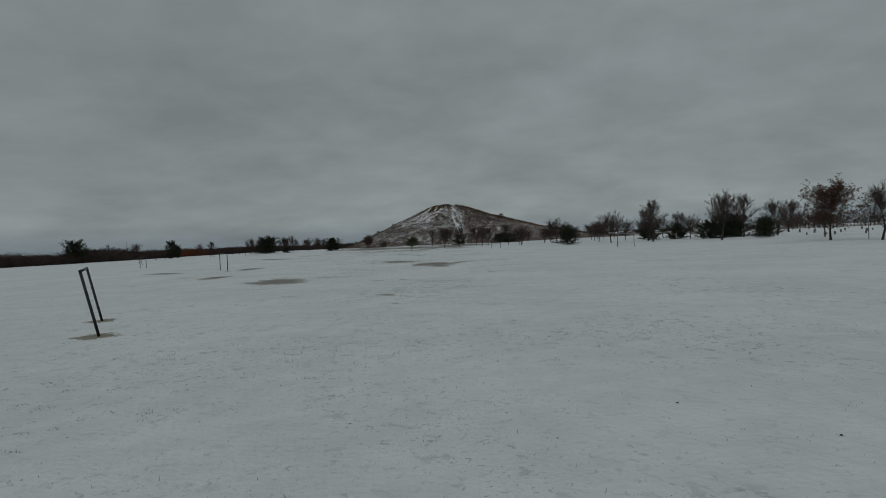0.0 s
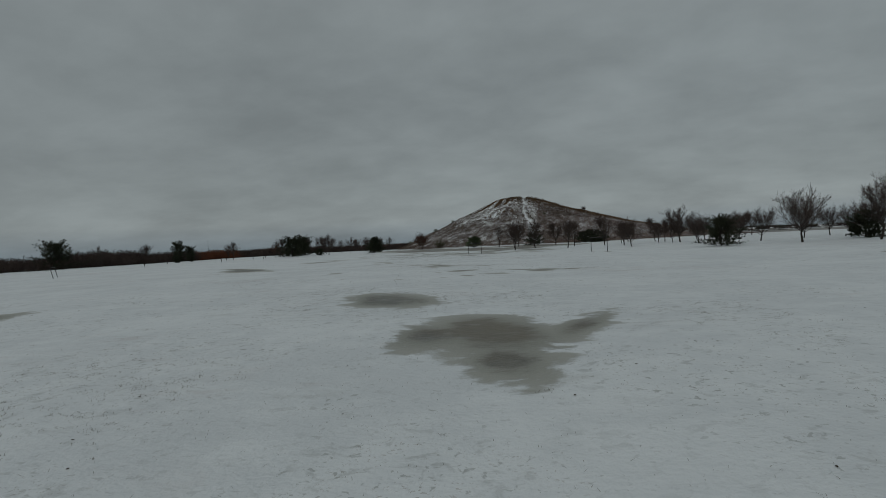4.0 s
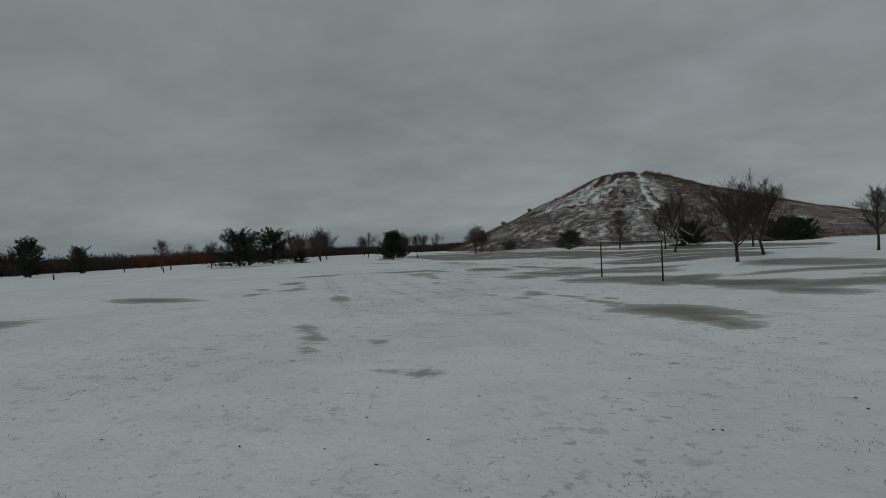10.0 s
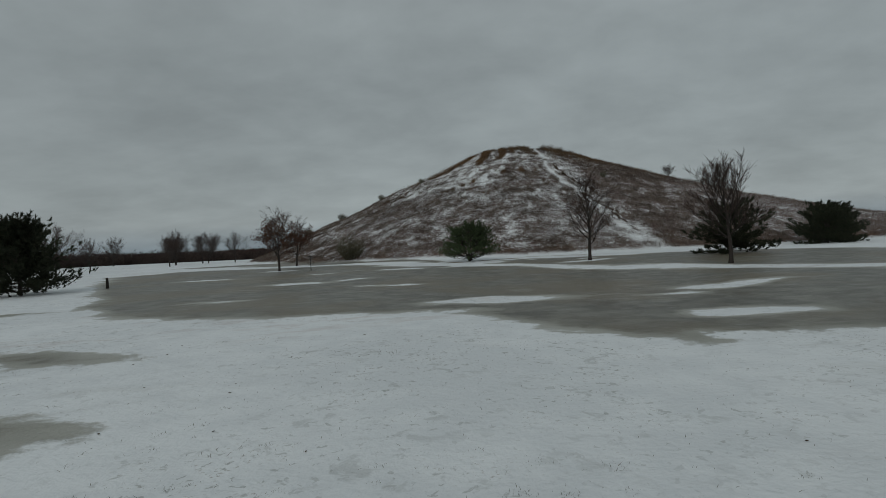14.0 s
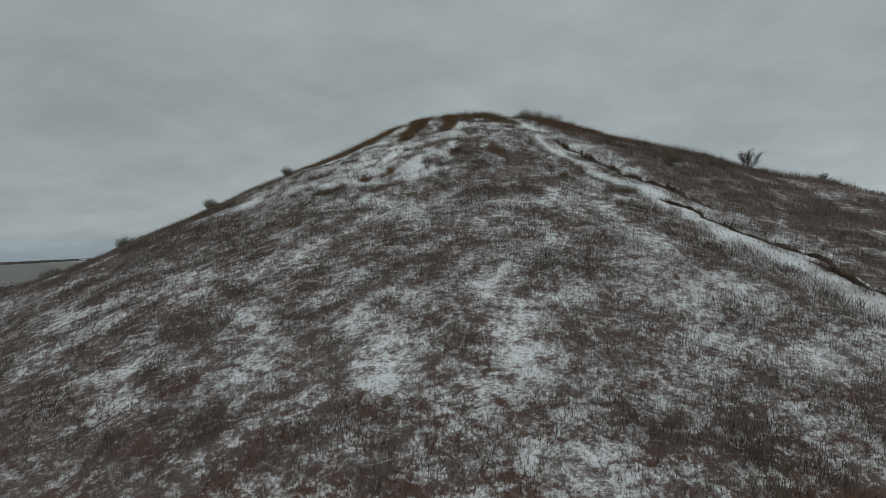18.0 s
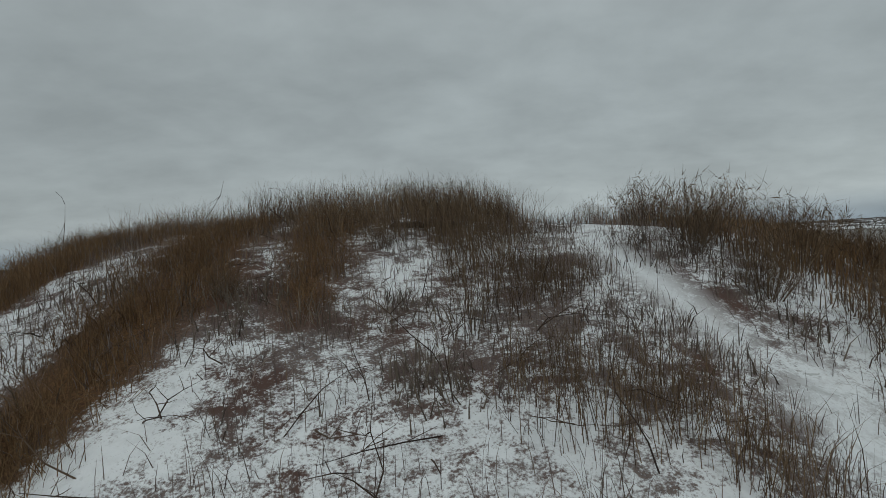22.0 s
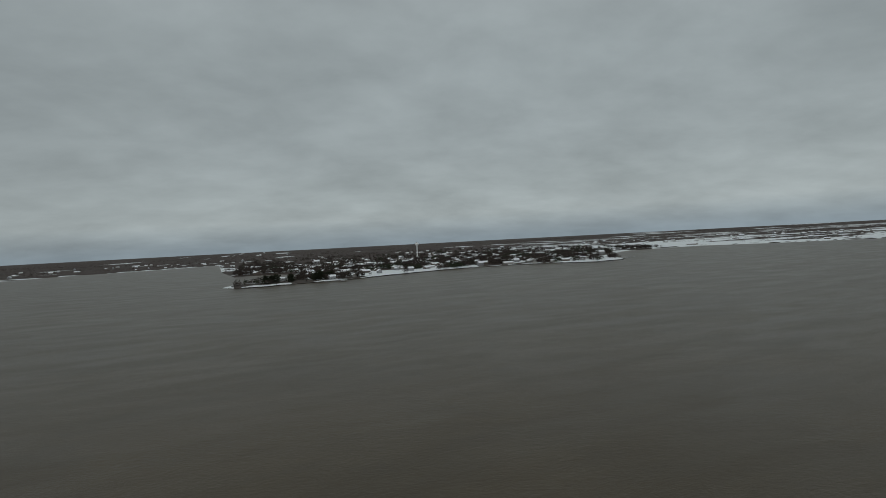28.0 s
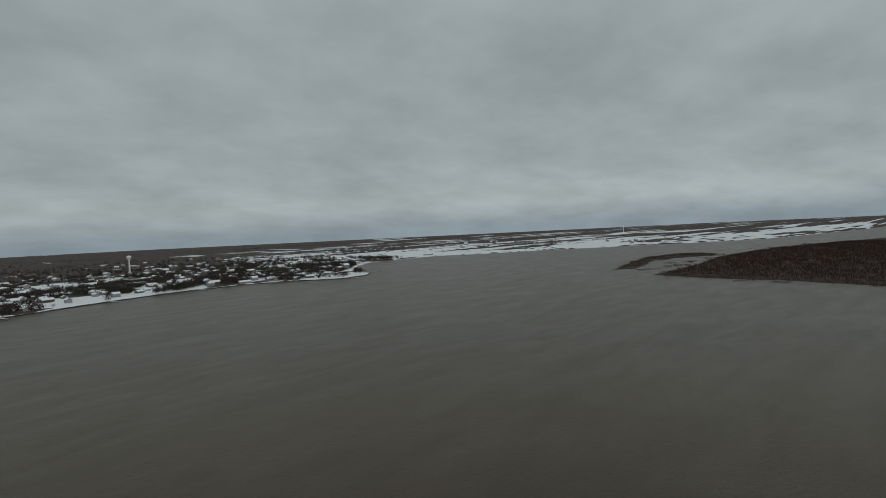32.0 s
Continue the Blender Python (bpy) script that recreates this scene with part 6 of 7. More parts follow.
# short stalks that stand close together low on the shoulder, and the soft brown heart of the face
x, y, h = hill_sites(1600, -16, 7, 248, 263)
v, f = tufts(x, y, 3, 0.34, 0.005, 0.2, 0.2)
stuff_mesh("short_stalks", v, f, BROWN_STEM, "short brown stalks standing close in snow", "weeds")
x, y = rng.normal(9.6, 3.2, 1300), rng.normal(263.0, 3.8, 1300)
ok = (trail_off(x, y) > 1.1) & (lane(x, y) < 0.1) & (hash_noise(x, y, 1.4, 78) > -0.1)
v, f = tufts(x[ok], y[ok], 7, 0.3, 0.007, 0.6, 0.2)
stuff_mesh("brown_grass", v, f, DRY_GRASS, "soft matted brown grass in the middle of the slope", "grass")
x, y, h = hill_sites(21000, 18, 130, 226, 285)
ok = thick(x, y, -0.3) & ((x > 19 + 0.9 * hash_noise(x, y, 1.7, 82)) | (rng.random(len(x)) < 0.22))
v, f = tufts(x[ok], y[ok], 8, 0.5, 0.011, 0.4, 0.3)
stuff_mesh("flank_grass", v, f, DRY_GRASS, "dry grass along the hill's long flank", "grass")
x, y = rng.uniform(17.5, 110, 9500), 0
y = HILL_Y - 6 + (x - 12) * rng.normal(-0.02, 0.05, len(x)) + rng.normal(0, 3.2, len(x))
ok = (hill_part(x, y) > 0.05) & (trail_off(x, y) > 1.5)
v, f = tufts(x[ok], y[ok], 9, 0.55, 0.010, 0.24, 0.28)
stuff_mesh("ridge_grass", v, f, RUST_STEM, "tall rusty brown grass along the hill's ridge", "grass")
# thin pale stalks that carry dark seed heads, close on the shoulder and loose elsewhere
def seed_stalks(n, x0, x1, y0, y1, tall):
    x, y, h = hill_sites(n, x0, x1, y0, y1)
    ok = hash_noise(x, y, 2.8, 83) + 0.5 * hash_noise(x, y, 0.9, 84) > -0.55
    foot = np.stack([x[ok], y[ok], ground_z(x[ok], y[ok]) - 0.02], 1)
    n = len(foot)
    way = rng.normal(0, 0.16, (n, 3)) * [1, 1, 0] + [0, 0, 1]
    long = (tall * rng.uniform(0.55, 1.2, n))[:, None]
    a = rng.uniform(0, 6.283, n)
    side = np.stack([np.cos(a), np.sin(a), np.zeros(n)], 1)
    top = foot + way * long
    stem = np.stack([foot - side * 0.0035, foot + side * 0.0035, top], 1).reshape(-1, 3)
    fat = (rng.uniform(0.008, 0.016, n))[:, None]
    nod = top - way * (rng.uniform(0.035, 0.075, n))[:, None]
    end = top + (way + rng.normal(0, 0.3, (n, 3))) * 0.035
    mid = (nod + end) / 2
    head = np.stack([nod, mid - side * fat, mid + side * fat, end], 1).reshape(-1, 3)
    k = (np.arange(n) * 4)[:, None]
    return (stem, (np.arange(n) * 3)[:, None] + [[0, 1, 2]]), (head, np.concatenate([k + [[0, 1, 2]], k + [[1, 3, 2]]], 1).reshape(-1, 3))


for n, x0, x1, y0, y1, tall_, words in [(17000, -18, 7, 243, 267, 0.4, "close on the hill's shoulder"), (12000, 3, 18, 236, 272, 0.5, "over the hill's snowy face")]:
    stems_, heads_ = seed_stalks(n, x0, x1, y0, y1, tall_)
    stuff_mesh("seed_stalks", *stems_, DRY_GRASS, "thin pale weed stalks standing " + words, "weeds")
    stuff_mesh("seed_heads", *heads_, SEED_HEAD, "small dark seed heads on weed stalks " + words, "weeds")
# rusty rim of grass round the foot
a = rng.uniform(-180, -5, 3600)
r = np.interp(a, HILL_DIR, HILL_REACH) * rng.uniform(0.9, 0.99, len(a))
x, y = HILL_X + r * np.cos(np.radians(a)), HILL_Y + r * np.sin(np.radians(a))
ok = (trail_off(x, y) > 1.2) & (hash_noise(x, y, 4, 61) > -0.35)
v, f = tufts(x[ok], y[ok], 16, 0.3, 0.009, 0.7, 0.3)
stuff_mesh("foot_grass", v, f, BRUSH_STEM, "rusty grass rim along the hill's foot", "grass")


# bushes of upright stems near the top, each a thing of its own
def stem_bush(seed, height, width, stems, material, label):
    return shrub(seed, height, width, stems, material, "stem_bush", label, thin=0.42)


rust_bush = stem_bush(51, 0.95, 1.5, 170, RUST_STEM, "rust-brown clump of upright dry stems on the hilltop")
dark_bush = stem_bush(52, 1.05, 1.5, 110, BROWN_STEM, "dark clump of thin bare stems standing in snow")
rust_bush["group"] = dark_bush["group"] = "bushes on the hilltop"
spots = []
for _ in range(900):
    x, y = HILL_X + rng.uniform(-34, 40), HILL_Y + rng.uniform(7, 26)
    h = float(hill_part(np.array([x]), np.array([y]))[0])
    off = float(trail_off(np.array([x]), np.array([y]))[0])
    if h < 0.4 or (8 < x < 24 and y < 297) or off < 1.9 or math.hypot((x - 17.0) / 7.0, (y - 287.0) / 3.6) < 1 :
        continue
    spots.append((x, y))
first = {}
for x, y in spots[:45]:
    z = rest(x, y)
    size = rng.uniform(0.6, 1.05)
    left = x < 9.5
    model = rust_bush if (rng.random() < (0.75 if left else 0.45)) else dark_bush
    if model not in first:
        first[model] = 1
        model.matrix_basis = pose(x, y, z, 0, 0, x * 77) @ Matrix.Diagonal((size, size, size, 1))
    else:
        put_copy(model, x, y, z - 0.03, x * 77, size)

# tall thin stems in drifts round the top, with bare lanes between
def stem_field(name_, n, x0, x1, y0, y1, rule, per, tall_, mat, label, lean_=0.3, twiggy=1.6):
    x, y = rng.uniform(x0, x1, n), rng.uniform(y0, y1, n)
    ok = rule(x, y) & (trail_off(x, y) > 0.8) & (np.hypot((x - 17) / 6.5, (y - 287.2) / 3.2) > 1) & ((y < 288) | (y > crest_edge(x) + 0.25 * hash_noise(x, y, 0.7, 86)))
    x, y = x[ok], y[ok]
    px_, py_ = np.repeat(x, per) + rng.normal(0, 0.16, len(x) * per), np.repeat(y, per) + rng.normal(0, 0.16, len(x) * per)
    size = np.repeat(rng.uniform(0.7, 1.15, len(x)), per) * rng.uniform(0.55, 1.15, len(x) * per)
    v, f = blades(np.stack([px_, py_, ground_z(px_, py_) - 0.03], 1), tall_ * size, 0.0045, lean_, rng, 0.55)
    k = rng.integers(0, len(px_), int(len(px_) * twiggy))
    up_ = rng.uniform(0.25, 0.95, len(k))
    twig_base = np.stack([px_[k], py_[k], ground_z(px_[k], py_[k]) + tall_ * size[k] * up_ * 0.9], 1)
    v2, f2 = blades(twig_base, rng.uniform(0.14, 0.32, len(k)) * tall_, 0.0022, 0.7, rng)
    v, f = join_arrays([(v, f), (v2, f2)])
    stuff_mesh(name_, v, f, mat, label, "stems")


stem_field("rust_stems", 16000, -8, 13, 264, 286, lambda x, y: step(drift(x, y), -0.35, 0.4) > rng.random(len(x)), 10, 0.46, RUST_STEM, "rust-brown bent grass in drifts near the hilltop", 0.75, 2.0)
stem_field("brown_stems", 620, 8.6, 14.6, 280.4, 285, lambda x, y: hash_noise(x, y, 1.6, 59) > -0.62, 7, 0.85, BROWN_STEM, "thin dark stems standing thick on the hilltop")
stem_field("left_stems", 800, -14, 8, 281, 288, lambda x, y: hash_noise(x, y, 2.2, 59) > -0.3, 7, 0.75, RUST_STEM, "rusty stems along the hill's shoulder", 0.5)
stem_field("ridge_brush", 900, -16, -4.5, 260, 274, lambda x, y: hash_noise(x, y, 2.0, 91) + 0.4 * hash_noise(x, y, 0.8, 92) > -0.1, 9, 0.55, BRUSH_STEM, "dark reddish brush along the hill's left shoulder", 0.4, 2.4)
stem_field("slope_stems", 900, 12.4, 15.0, 273.5, 283.5, lambda x, y: hash_noise(x, y, 1.3, 66) > -0.35, 6, 0.7, BROWN_STEM, "olive-brown stems along the trail")
stem_field("right_stems", 2900, 15.6, 46, 262, 284.5, lambda x, y: (hill_part(x, y) > 0.45) & ((x > 18.6) | (y > 274) | (rng.random(len(x)) < 0.3)) & (hash_noise(x, y, 2.6, 56) + 0.4 * hash_noise(x, y, 1.0, 67) > -0.35), 7, 0.8, DARK_STEM, "thin dark stems standing thick beside the trail")
stem_field("low_back_stems", 5000, -34, 17, 288, 320, lambda x, y: (hill_part(x, y) > 0.3) & (hash_noise(x, y, 5, 57) > -0.75), 9, 0.3, BRUSH_STEM, "low dark brush on the slope towards the lake", 0.5, 3.0)
stem_field("back_stems", 13000, 16.5, 95, 288, 322, lambda x, y: (hill_part(x, y) > 0.2) & ((x > 14) | (hill_part(x, y) > 0.36)) & (hash_noise(x, y, 5, 57) > -0.75), 7, 0.55, BRUSH_STEM, "rusty brush on the slope towards the lake", 0.45, 3.0)
stem_field("back_dark_stems", 6500, 16.5, 80, 291, 320, lambda x, y: (hill_part(x, y) > 0.3) & (hash_noise(x, y, 5, 58) > -0.3), 7, 0.55, DARK_STEM, "dark brush on the slope towards the lake", 0.45, 3.0)

stem_field("crest_brush", 6800, 16.8, 52, 290, 309, lambda x, y: (hill_part(x, y) > 0.25) & (hash_noise(x, y, 3.2, 68) > -0.85), 13, 1.05, BRUSH_STEM, "tall rusty brush behind the hill's crest", 0.5, 3.4)
stem_field("crest_dark_brush", 2600, 17.2, 52, 290, 311, lambda x, y: (hill_part(x, y) > 0.2) & (hash_noise(x, y, 3.2, 69) > -0.6), 13, 1.25, BRUSH_STEM, "tall dark brush behind the hill's crest", 0.5, 3.4)
for x, y, size in [(17.2, 281.7, 0.95), (16.9, 283.2, 0.7), (17.8, 280.2, 1.0), (18.4, 283.0, 0.9), (16.6, 278.9, 0.6), (13.6, 280.6, 0.55), (11.6, 280.2, 0.6), (9.4, 278.6, 0.5), (19.6, 279.5, 0.95), (20.8, 281.6, 1.05), (22.4, 280.0, 0.9), (21.6, 283.6, 1.0), (19.2, 282.8, 0.8), (23.8, 282.4, 1.0), (12.6, 283.6, 0.7), (14.4, 282.2, 0.65), (16.5, 277.4, 0.9), (17.2, 276.2, 1.0), (17.0, 279.6, 1.15), (18.0, 278.4, 1.2), (18.9, 277.2, 1.1), (17.9, 282.2, 1.25), (19.0, 281.0, 1.2), (20.2, 278.4, 1.2), (16.7, 274.9, 0.8), (17.6, 273.6, 0.9), (19.2, 274.8, 1.0)]:
    put_copy(dark_bush, x, y, rest(x, y) - 0.03, x * 77, size)
# twiggy bushes that close the crest towards the lake, on both sides of the gap where the trail goes over
rng3 = random.Random(23)
crest_bush = stem_bush(53, 1.0, 1.5, 240, BRUSH_STEM, "dense dark reddish-brown bush of fine twigs behind the hilltop")
crest_bush["group"] = "bushes on the hilltop"
crest_bush.matrix_basis = pose(21.0, 291.6, rest(21.0, 291.6) - 0.03)
for k in range(200):
    x = rng3.uniform(17.0, 36) if k < 130 else rng3.uniform(-4.0, 14.4)
    y = float(crest_edge(x)) + 0.35 + abs(rng3.gauss(0, 1.9 if k < 130 else 1.4))
    size = rng3.uniform(0.85, 1.35) * ((0.6 + 0.4 * min(abs(x - 16.2) / 3.0, 1)) if k < 130 else 0.35 + 0.6 * min((14.6 - x) / 6, 1))
    put_copy(rng3.choice([crest_bush, crest_bush, dark_bush, rust_bush]), x, y, rest(x, y) - 0.05, x * 77, size)
# bent stalks that lean out over the snow at the edge of the brush
edge_n = 420
ex_ = rng.uniform(15.4, 24, edge_n)
ey_ = crest_edge(ex_) + rng.uniform(-0.35, 0.25, edge_n)
v, f = blades(np.stack([ex_, ey_, ground_z(ex_, ey_) - 0.02], 1), rng.uniform(0.12, 0.4, edge_n), 0.005, 1.3, rng, 0.3)
stuff_mesh("bent_stalks", v, f, DARK_STEM, "dark bent stalks leaning over the snow at the brush edge", "sticks")
# lone twiggy bushes lower on the face
low = [(-1.3, 263.9, 0.75), (3.3, 263.6, 0.45), (1.0, 259.4, 0.5)]
while len(low) < 17:
    x, y = rng3.uniform(7.5, 16.8), rng3.uniform(248, 262)
    if float(trail_off(np.array([x]), np.array([y]))[0]) > 1.1:
        low.append((x, y, rng3.uniform(0.45, 0.85)))
for x, y, size in low:
    put_copy(dark_bush, x, y, rest(x, y) - 0.03, x * 77, size)

# fallen sticks and broken stalks by the line over the top
rng2 = random.Random(15)
sticks = Shape()
for k in range(330):
    x, y = (9 + rng2.gauss(0, 7), rng2.uniform(256, 283)) if k < 220 else (11 + rng2.gauss(0, 2.6), rng2.uniform(271.5, 282.5))
    if float(trail_off(np.array([x]), np.array([y]))[0]) < 1.2:
        continue
    z = rest(x, y)
    p0 = Vector((x, y, z - 0.02))
    d = Vector((rng2.gauss(0, 1), rng2.gauss(0, 1), rng2.uniform(0.1, 1.6))).normalized()
    ln = rng2.uniform(0.4, 1.2)
    pts = limb(rng2, p0, d, ln, -0.12, 3, 0.22)
    sticks.tube(pts, [0.008, 0.007, 0.005, 0.002], 4)
    for _ in range(3):
        k = rng2.choice(pts[1:])
        sticks.tube(limb(rng2, k, (rng2.gauss(0, 1), rng2.gauss(0, 1), rng2.gauss(0.3, 0.7)), ln * 0.3, 0, 2, 0.2), [0.005, 0.004, 0.002], 3)
tagged(new("broken_stalks", sticks.mesh("broken_stalks", DARK_STEM)), "broken dark stalks and sticks leaning over the snow", "sticks", kind="stuff")


# the washed-out bank along the trail's upper side: a dark earth face under a lip of turf
EARTH = simple("dark_earth", (0.022, 0.016, 0.012), (0.06, 0.042, 0.03), 7.0, 0.95, bump=0.9, world_space=True)
TURF_LIP = simple("matted_turf", (0.04, 0.029, 0.02), (0.095, 0.068, 0.045), 11.0, 0.95, bump=0.9, world_space=True)


def washed_bank(line, seed, high):
    """A ragged little scarp: an undercut earth face below a rounded turf lip."""
    rr_ = random.Random(seed)
    root = thing("washed_bank", label="low dark washed-out earth bank beside the snowy trail", category="bank", kind="structure")
    face_, lip, back_ = Shape(), Shape(), Shape()
    pts = []
    for (ax, ay), (bx, by) in zip(line, line[1:]):
        m_ = max(int(math.hypot(bx - ax, by - ay) / 0.16), 1)
        pts += [(ax + (bx - ax) * k / m_, ay + (by - ay) * k / m_) for k in range(m_)]
    xs, ys = np.array([p[0] for p in pts]), np.array([p[1] for p in pts])
    xs = xs + 0.26 * hash_noise(ys, ys * 0 + seed, 1.3, 71) + 0.2 * hash_noise(ys, ys * 0 + seed, 0.45, 72)
    tall_b = high * np.clip(0.5 + 0.9 * hash_noise(ys, ys * 0 + seed, 0.9, 73) + 0.6 * hash_noise(ys, ys * 0 + seed, 0.3, 74), 0.02, 1.3)
    rows_b = []
    for k, (x, y) in enumerate(zip(xs, ys)):
        up_b = float(tall_b[k]) * min(k, len(pts) - 1 - k, 5) / 5
        z0 = rest(x, y)
        j = [rr_.gauss(0, 0.045) for _ in range(6)]
        back_x = x + 0.45 + 0.15 * rr_.random()
        rows_b.append([(x - 0.12 + j[0], y, z0 - 0.07), (x - 0.03 + j[1], y, z0 + up_b * 0.2), (x + 0.05 + j[2], y, z0 + up_b * 0.55), (x + j[3], y, z0 + up_b * 0.85), (x + 0.08 + j[4], y, z0 + up_b * 1.05), (x + 0.16, y, z0 + up_b * (0.95 + j[5])), (back_x, y, rest(back_x, y) - 0.04)])
    for p_, q_ in zip(rows_b, rows_b[1:]):
        for j in range(6):
            (face_ if j < 3 else lip if j < 5 else back_).face(p_[j], q_[j], q_[j + 1], p_[j + 1])
    part("earth_face", face_, EARTH, root)
    part("turf_lip", lip, TURF_LIP, root, "matted brown turf lip")
    part("snow_cover", back_, SNOW_CAP, root, "settled snow behind the lip")
    # dead grass hanging over the lip
    n_ = len(pts) * 16
    k = rng.integers(0, len(pts), n_)
    base_ = np.array([rows_b[i][4] for i in k]) + rng.normal(0, 0.07, (n_, 3)) * [1, 1, 0.1]
    v_, f_ = blades(base_ - [0, 0, 0.03], rng.uniform(0.1, 0.32, n_), 0.006, 0.8, rng, 0.4)
    stuff_mesh("overhanging_grass", v_, f_, BROWN_STEM, parent=root)


washed_bank([(15.9, 269.4), (16.0, 267.6), (16.2, 265.2), (15.9, 263.4), (16.2, 261.4)], 3, 0.3)
washed_bank([(16.4, 261.6), (16.8, 260.0), (17.0, 257.6), (17.8, 255.6), (17.6, 251.0)], 5, 0.32)
washed_bank([(15.6, 253.0), (15.9, 251.2), (16.5, 248.0), (17.3, 244.8), (17.1, 242.4)], 6, 0.2)
washed_bank([(16.6, 243.8), (16.9, 241.4), (16.9, 239.4)], 7, 0.2)
washed_bank([(17.0, 238.6), (17.1, 236.6)], 8, 0.16)
ledge = thing("earth_ledge", label="low ledge of dark matted grass on the hilltop", category="ledge", kind="structure")
lp_ = Shape()
lp_.tube([(11.9 + k * 0.13, 281.5 + 0.12 * math.sin(k * 1.3), rest(11.9 + k * 0.13, 281.5) + 0.02 + 0.04 * math.sin(k * 2.1)) for k in range(12)], [0.03] + [0.07 + 0.025 * math.sin(k * 1.7) for k in range(10)] + [0.03], 7)
part("turf", lp_, EARTH, ledge)


# ---- lake shore ----
rng = np.random.default_rng(19)
n = 9000
x = rng.uniform(-75, 125, n)
y = np.interp(x, *zip(*SHORE)) + np.abs(rng.normal(0, 5.5, n)) * np.where(x < 60, 1.0, 0.45) - 0.4
ok = hash_noise(x, y, 7, 71) + 0.5 * hash_noise(x, y, 2.6, 72) > -0.35
x, y = x[ok], y[ok]
per = 5
px_, py_ = np.repeat(x, per) + rng.normal(0, 0.22, len(x) * per), np.repeat(y, per) + rng.normal(0, 0.22, len(x) * per)
base = np.stack([px_, py_, np.maximum(ground_z(px_, py_), WATER) - 0.05], 1)
v, f = blades(base, rng.uniform(0.45, 1.2, len(base)), 0.02, 0.16, rng, 0.4)
stuff_mesh("shore_reeds", v, f, REED, "tall dry reeds fringing the muddy water", "reeds")
n = 620
x = rng.uniform(-60, 112, n)
y = np.interp(x, *zip(*SHORE)) + rng.uniform(8, 27, n) * np.where(x < 55, 1.0, 0.45)
ok = hash_noise(x, y, 9, 73) > -0.15
x, y = x[ok], y[ok]
per = 12
px_, py_ = np.repeat(x, per) + rng.normal(0, 0.35, len(x) * per), np.repeat(y, per) + rng.normal(0, 0.25, len(x) * per)
v, f = blades(np.stack([px_, py_, np.full(len(px_), WATER - 0.1)], 1), rng.uniform(0.5, 1.25, len(px_)), 0.02, 0.08, rng)
stuff_mesh("standing_cattails", v, f, DARK_STEM, "scattered dark cattail clumps standing in the lake", "reeds")

olive_bush = shrub(61, 1.7, 3.4, 330, GREY_SCRUB, "shore_bush", "low olive-brown leafless bush at the water's edge")
red_bush = shrub(62, 1.5, 2.6, 300, RED_STEM, "shore_bush", "rusty red leafless bush at the water's edge")
brown_bush = shrub(63, 1.6, 2.4, 260, DARK_STEM, "shore_bush", "dark brown leafless bush at the water's edge")
for b_ in (olive_bush, red_bush, brown_bush):
    b_["group"] = "bushes along the shore"
fresh = {olive_bush: 1, red_bush: 1, brown_bush: 1}


def shore_plant(model, x, y, size):
    z = max(rest(x, y), WATER - 0.1)
    if fresh.pop(model, None):
        model.matrix_basis = pose(x, y, z) @ Matrix.Diagonal((size, size, size, 1))
    else:
        put_copy(model, x, y, z - 0.05, x * 61, size)


for row in range(4):
    for i in range(11 - row):
        shore_plant(olive_bush, 9 + row * 1.6 + i * 1.8 + 0.5 * math.sin(i * 3.7 + row), 361.6 + row * 2.1 + 0.6 * math.sin(i * 2.1 + row * 1.7), 1.0 + 0.25 * math.sin(i * 1.3 + row * 2.2))
for row in range(4):
    for i in range(9 - row // 2):
        shore_plant(red_bush, 41.5 + row * 1.2 + i * 2.1 + 0.5 * math.sin(i * 3.1 + row), 355.6 + row * 2.0 + 0.6 * math.sin(i * 1.7 + row * 2.3) + max(0, i - 5) * 0.5, 1.05 + 0.25 * math.sin(i * 2.3 + row * 1.1))
for i in range(46):
    x = -70 + i * 1.75 if i < 40 else 57 + (i - 40) * 2.4
    shore_plant(brown_bush if i % 3 else olive_bush, x, float(np.interp(x, *zip(*SHORE))) + 0.9 + 0.5 * math.sin(i * 1.9), 0.55 + 0.25 * math.sin(i * 2.7) ** 2)
for i in range(26):
    x = 60 + i * 2.0
    shore_plant(brown_bush, x, float(np.interp(x, *zip(*SHORE))) + 0.8 + 0.3 * math.sin(i * 2.9), 0.8 + 0.3 * math.sin(i * 1.7) ** 2)

# the brushy hedge along the field's western edge
HEDGE = [(-150, 90), (-118, 128), (-108, 165), (-106, 200), (-104, 240), (-100, 275), (-92, 305), (-74, 322), (-52, 330), (-40, 322)]
n = 1900
t = rng.uniform(0, len(HEDGE) - 1.001, n)
k = t.astype(int)
hx, hy = np.array([p[0] for p in HEDGE], float), np.array([p[1] for p in HEDGE], float)
x = hx[k] + (hx[k + 1] - hx[k]) * (t - k) + rng.normal(0, 3.0, n)
y = hy[k] + (hy[k + 1] - hy[k]) * (t - k) + rng.normal(0, 3.0, n)
tone = hash_noise(x, y, 14, 81)
for name_, sel, mat, word in (("hedge_brush", tone < 0.35, TWIG, "dark"), ("red_hedge_brush", tone >= 0.35, RED_STEM, "reddish")):
    far_trees(name_, x[sel], y[sel], 2.2, 4.6, mat, word + " leafless brush along the edge of the field", 1.7, 300, 0.042, 0.36)["category"] = "hedge"
sel = (y < 215) & (hash_noise(x, y, 9, 82) > 0.0)
far_trees("hedge_trees", x[sel] - 5, y[sel], 2.8, 4.8, TWIG, "leafless dark trees behind the brush at the edge of the field", 1.1, 170, 0.05)
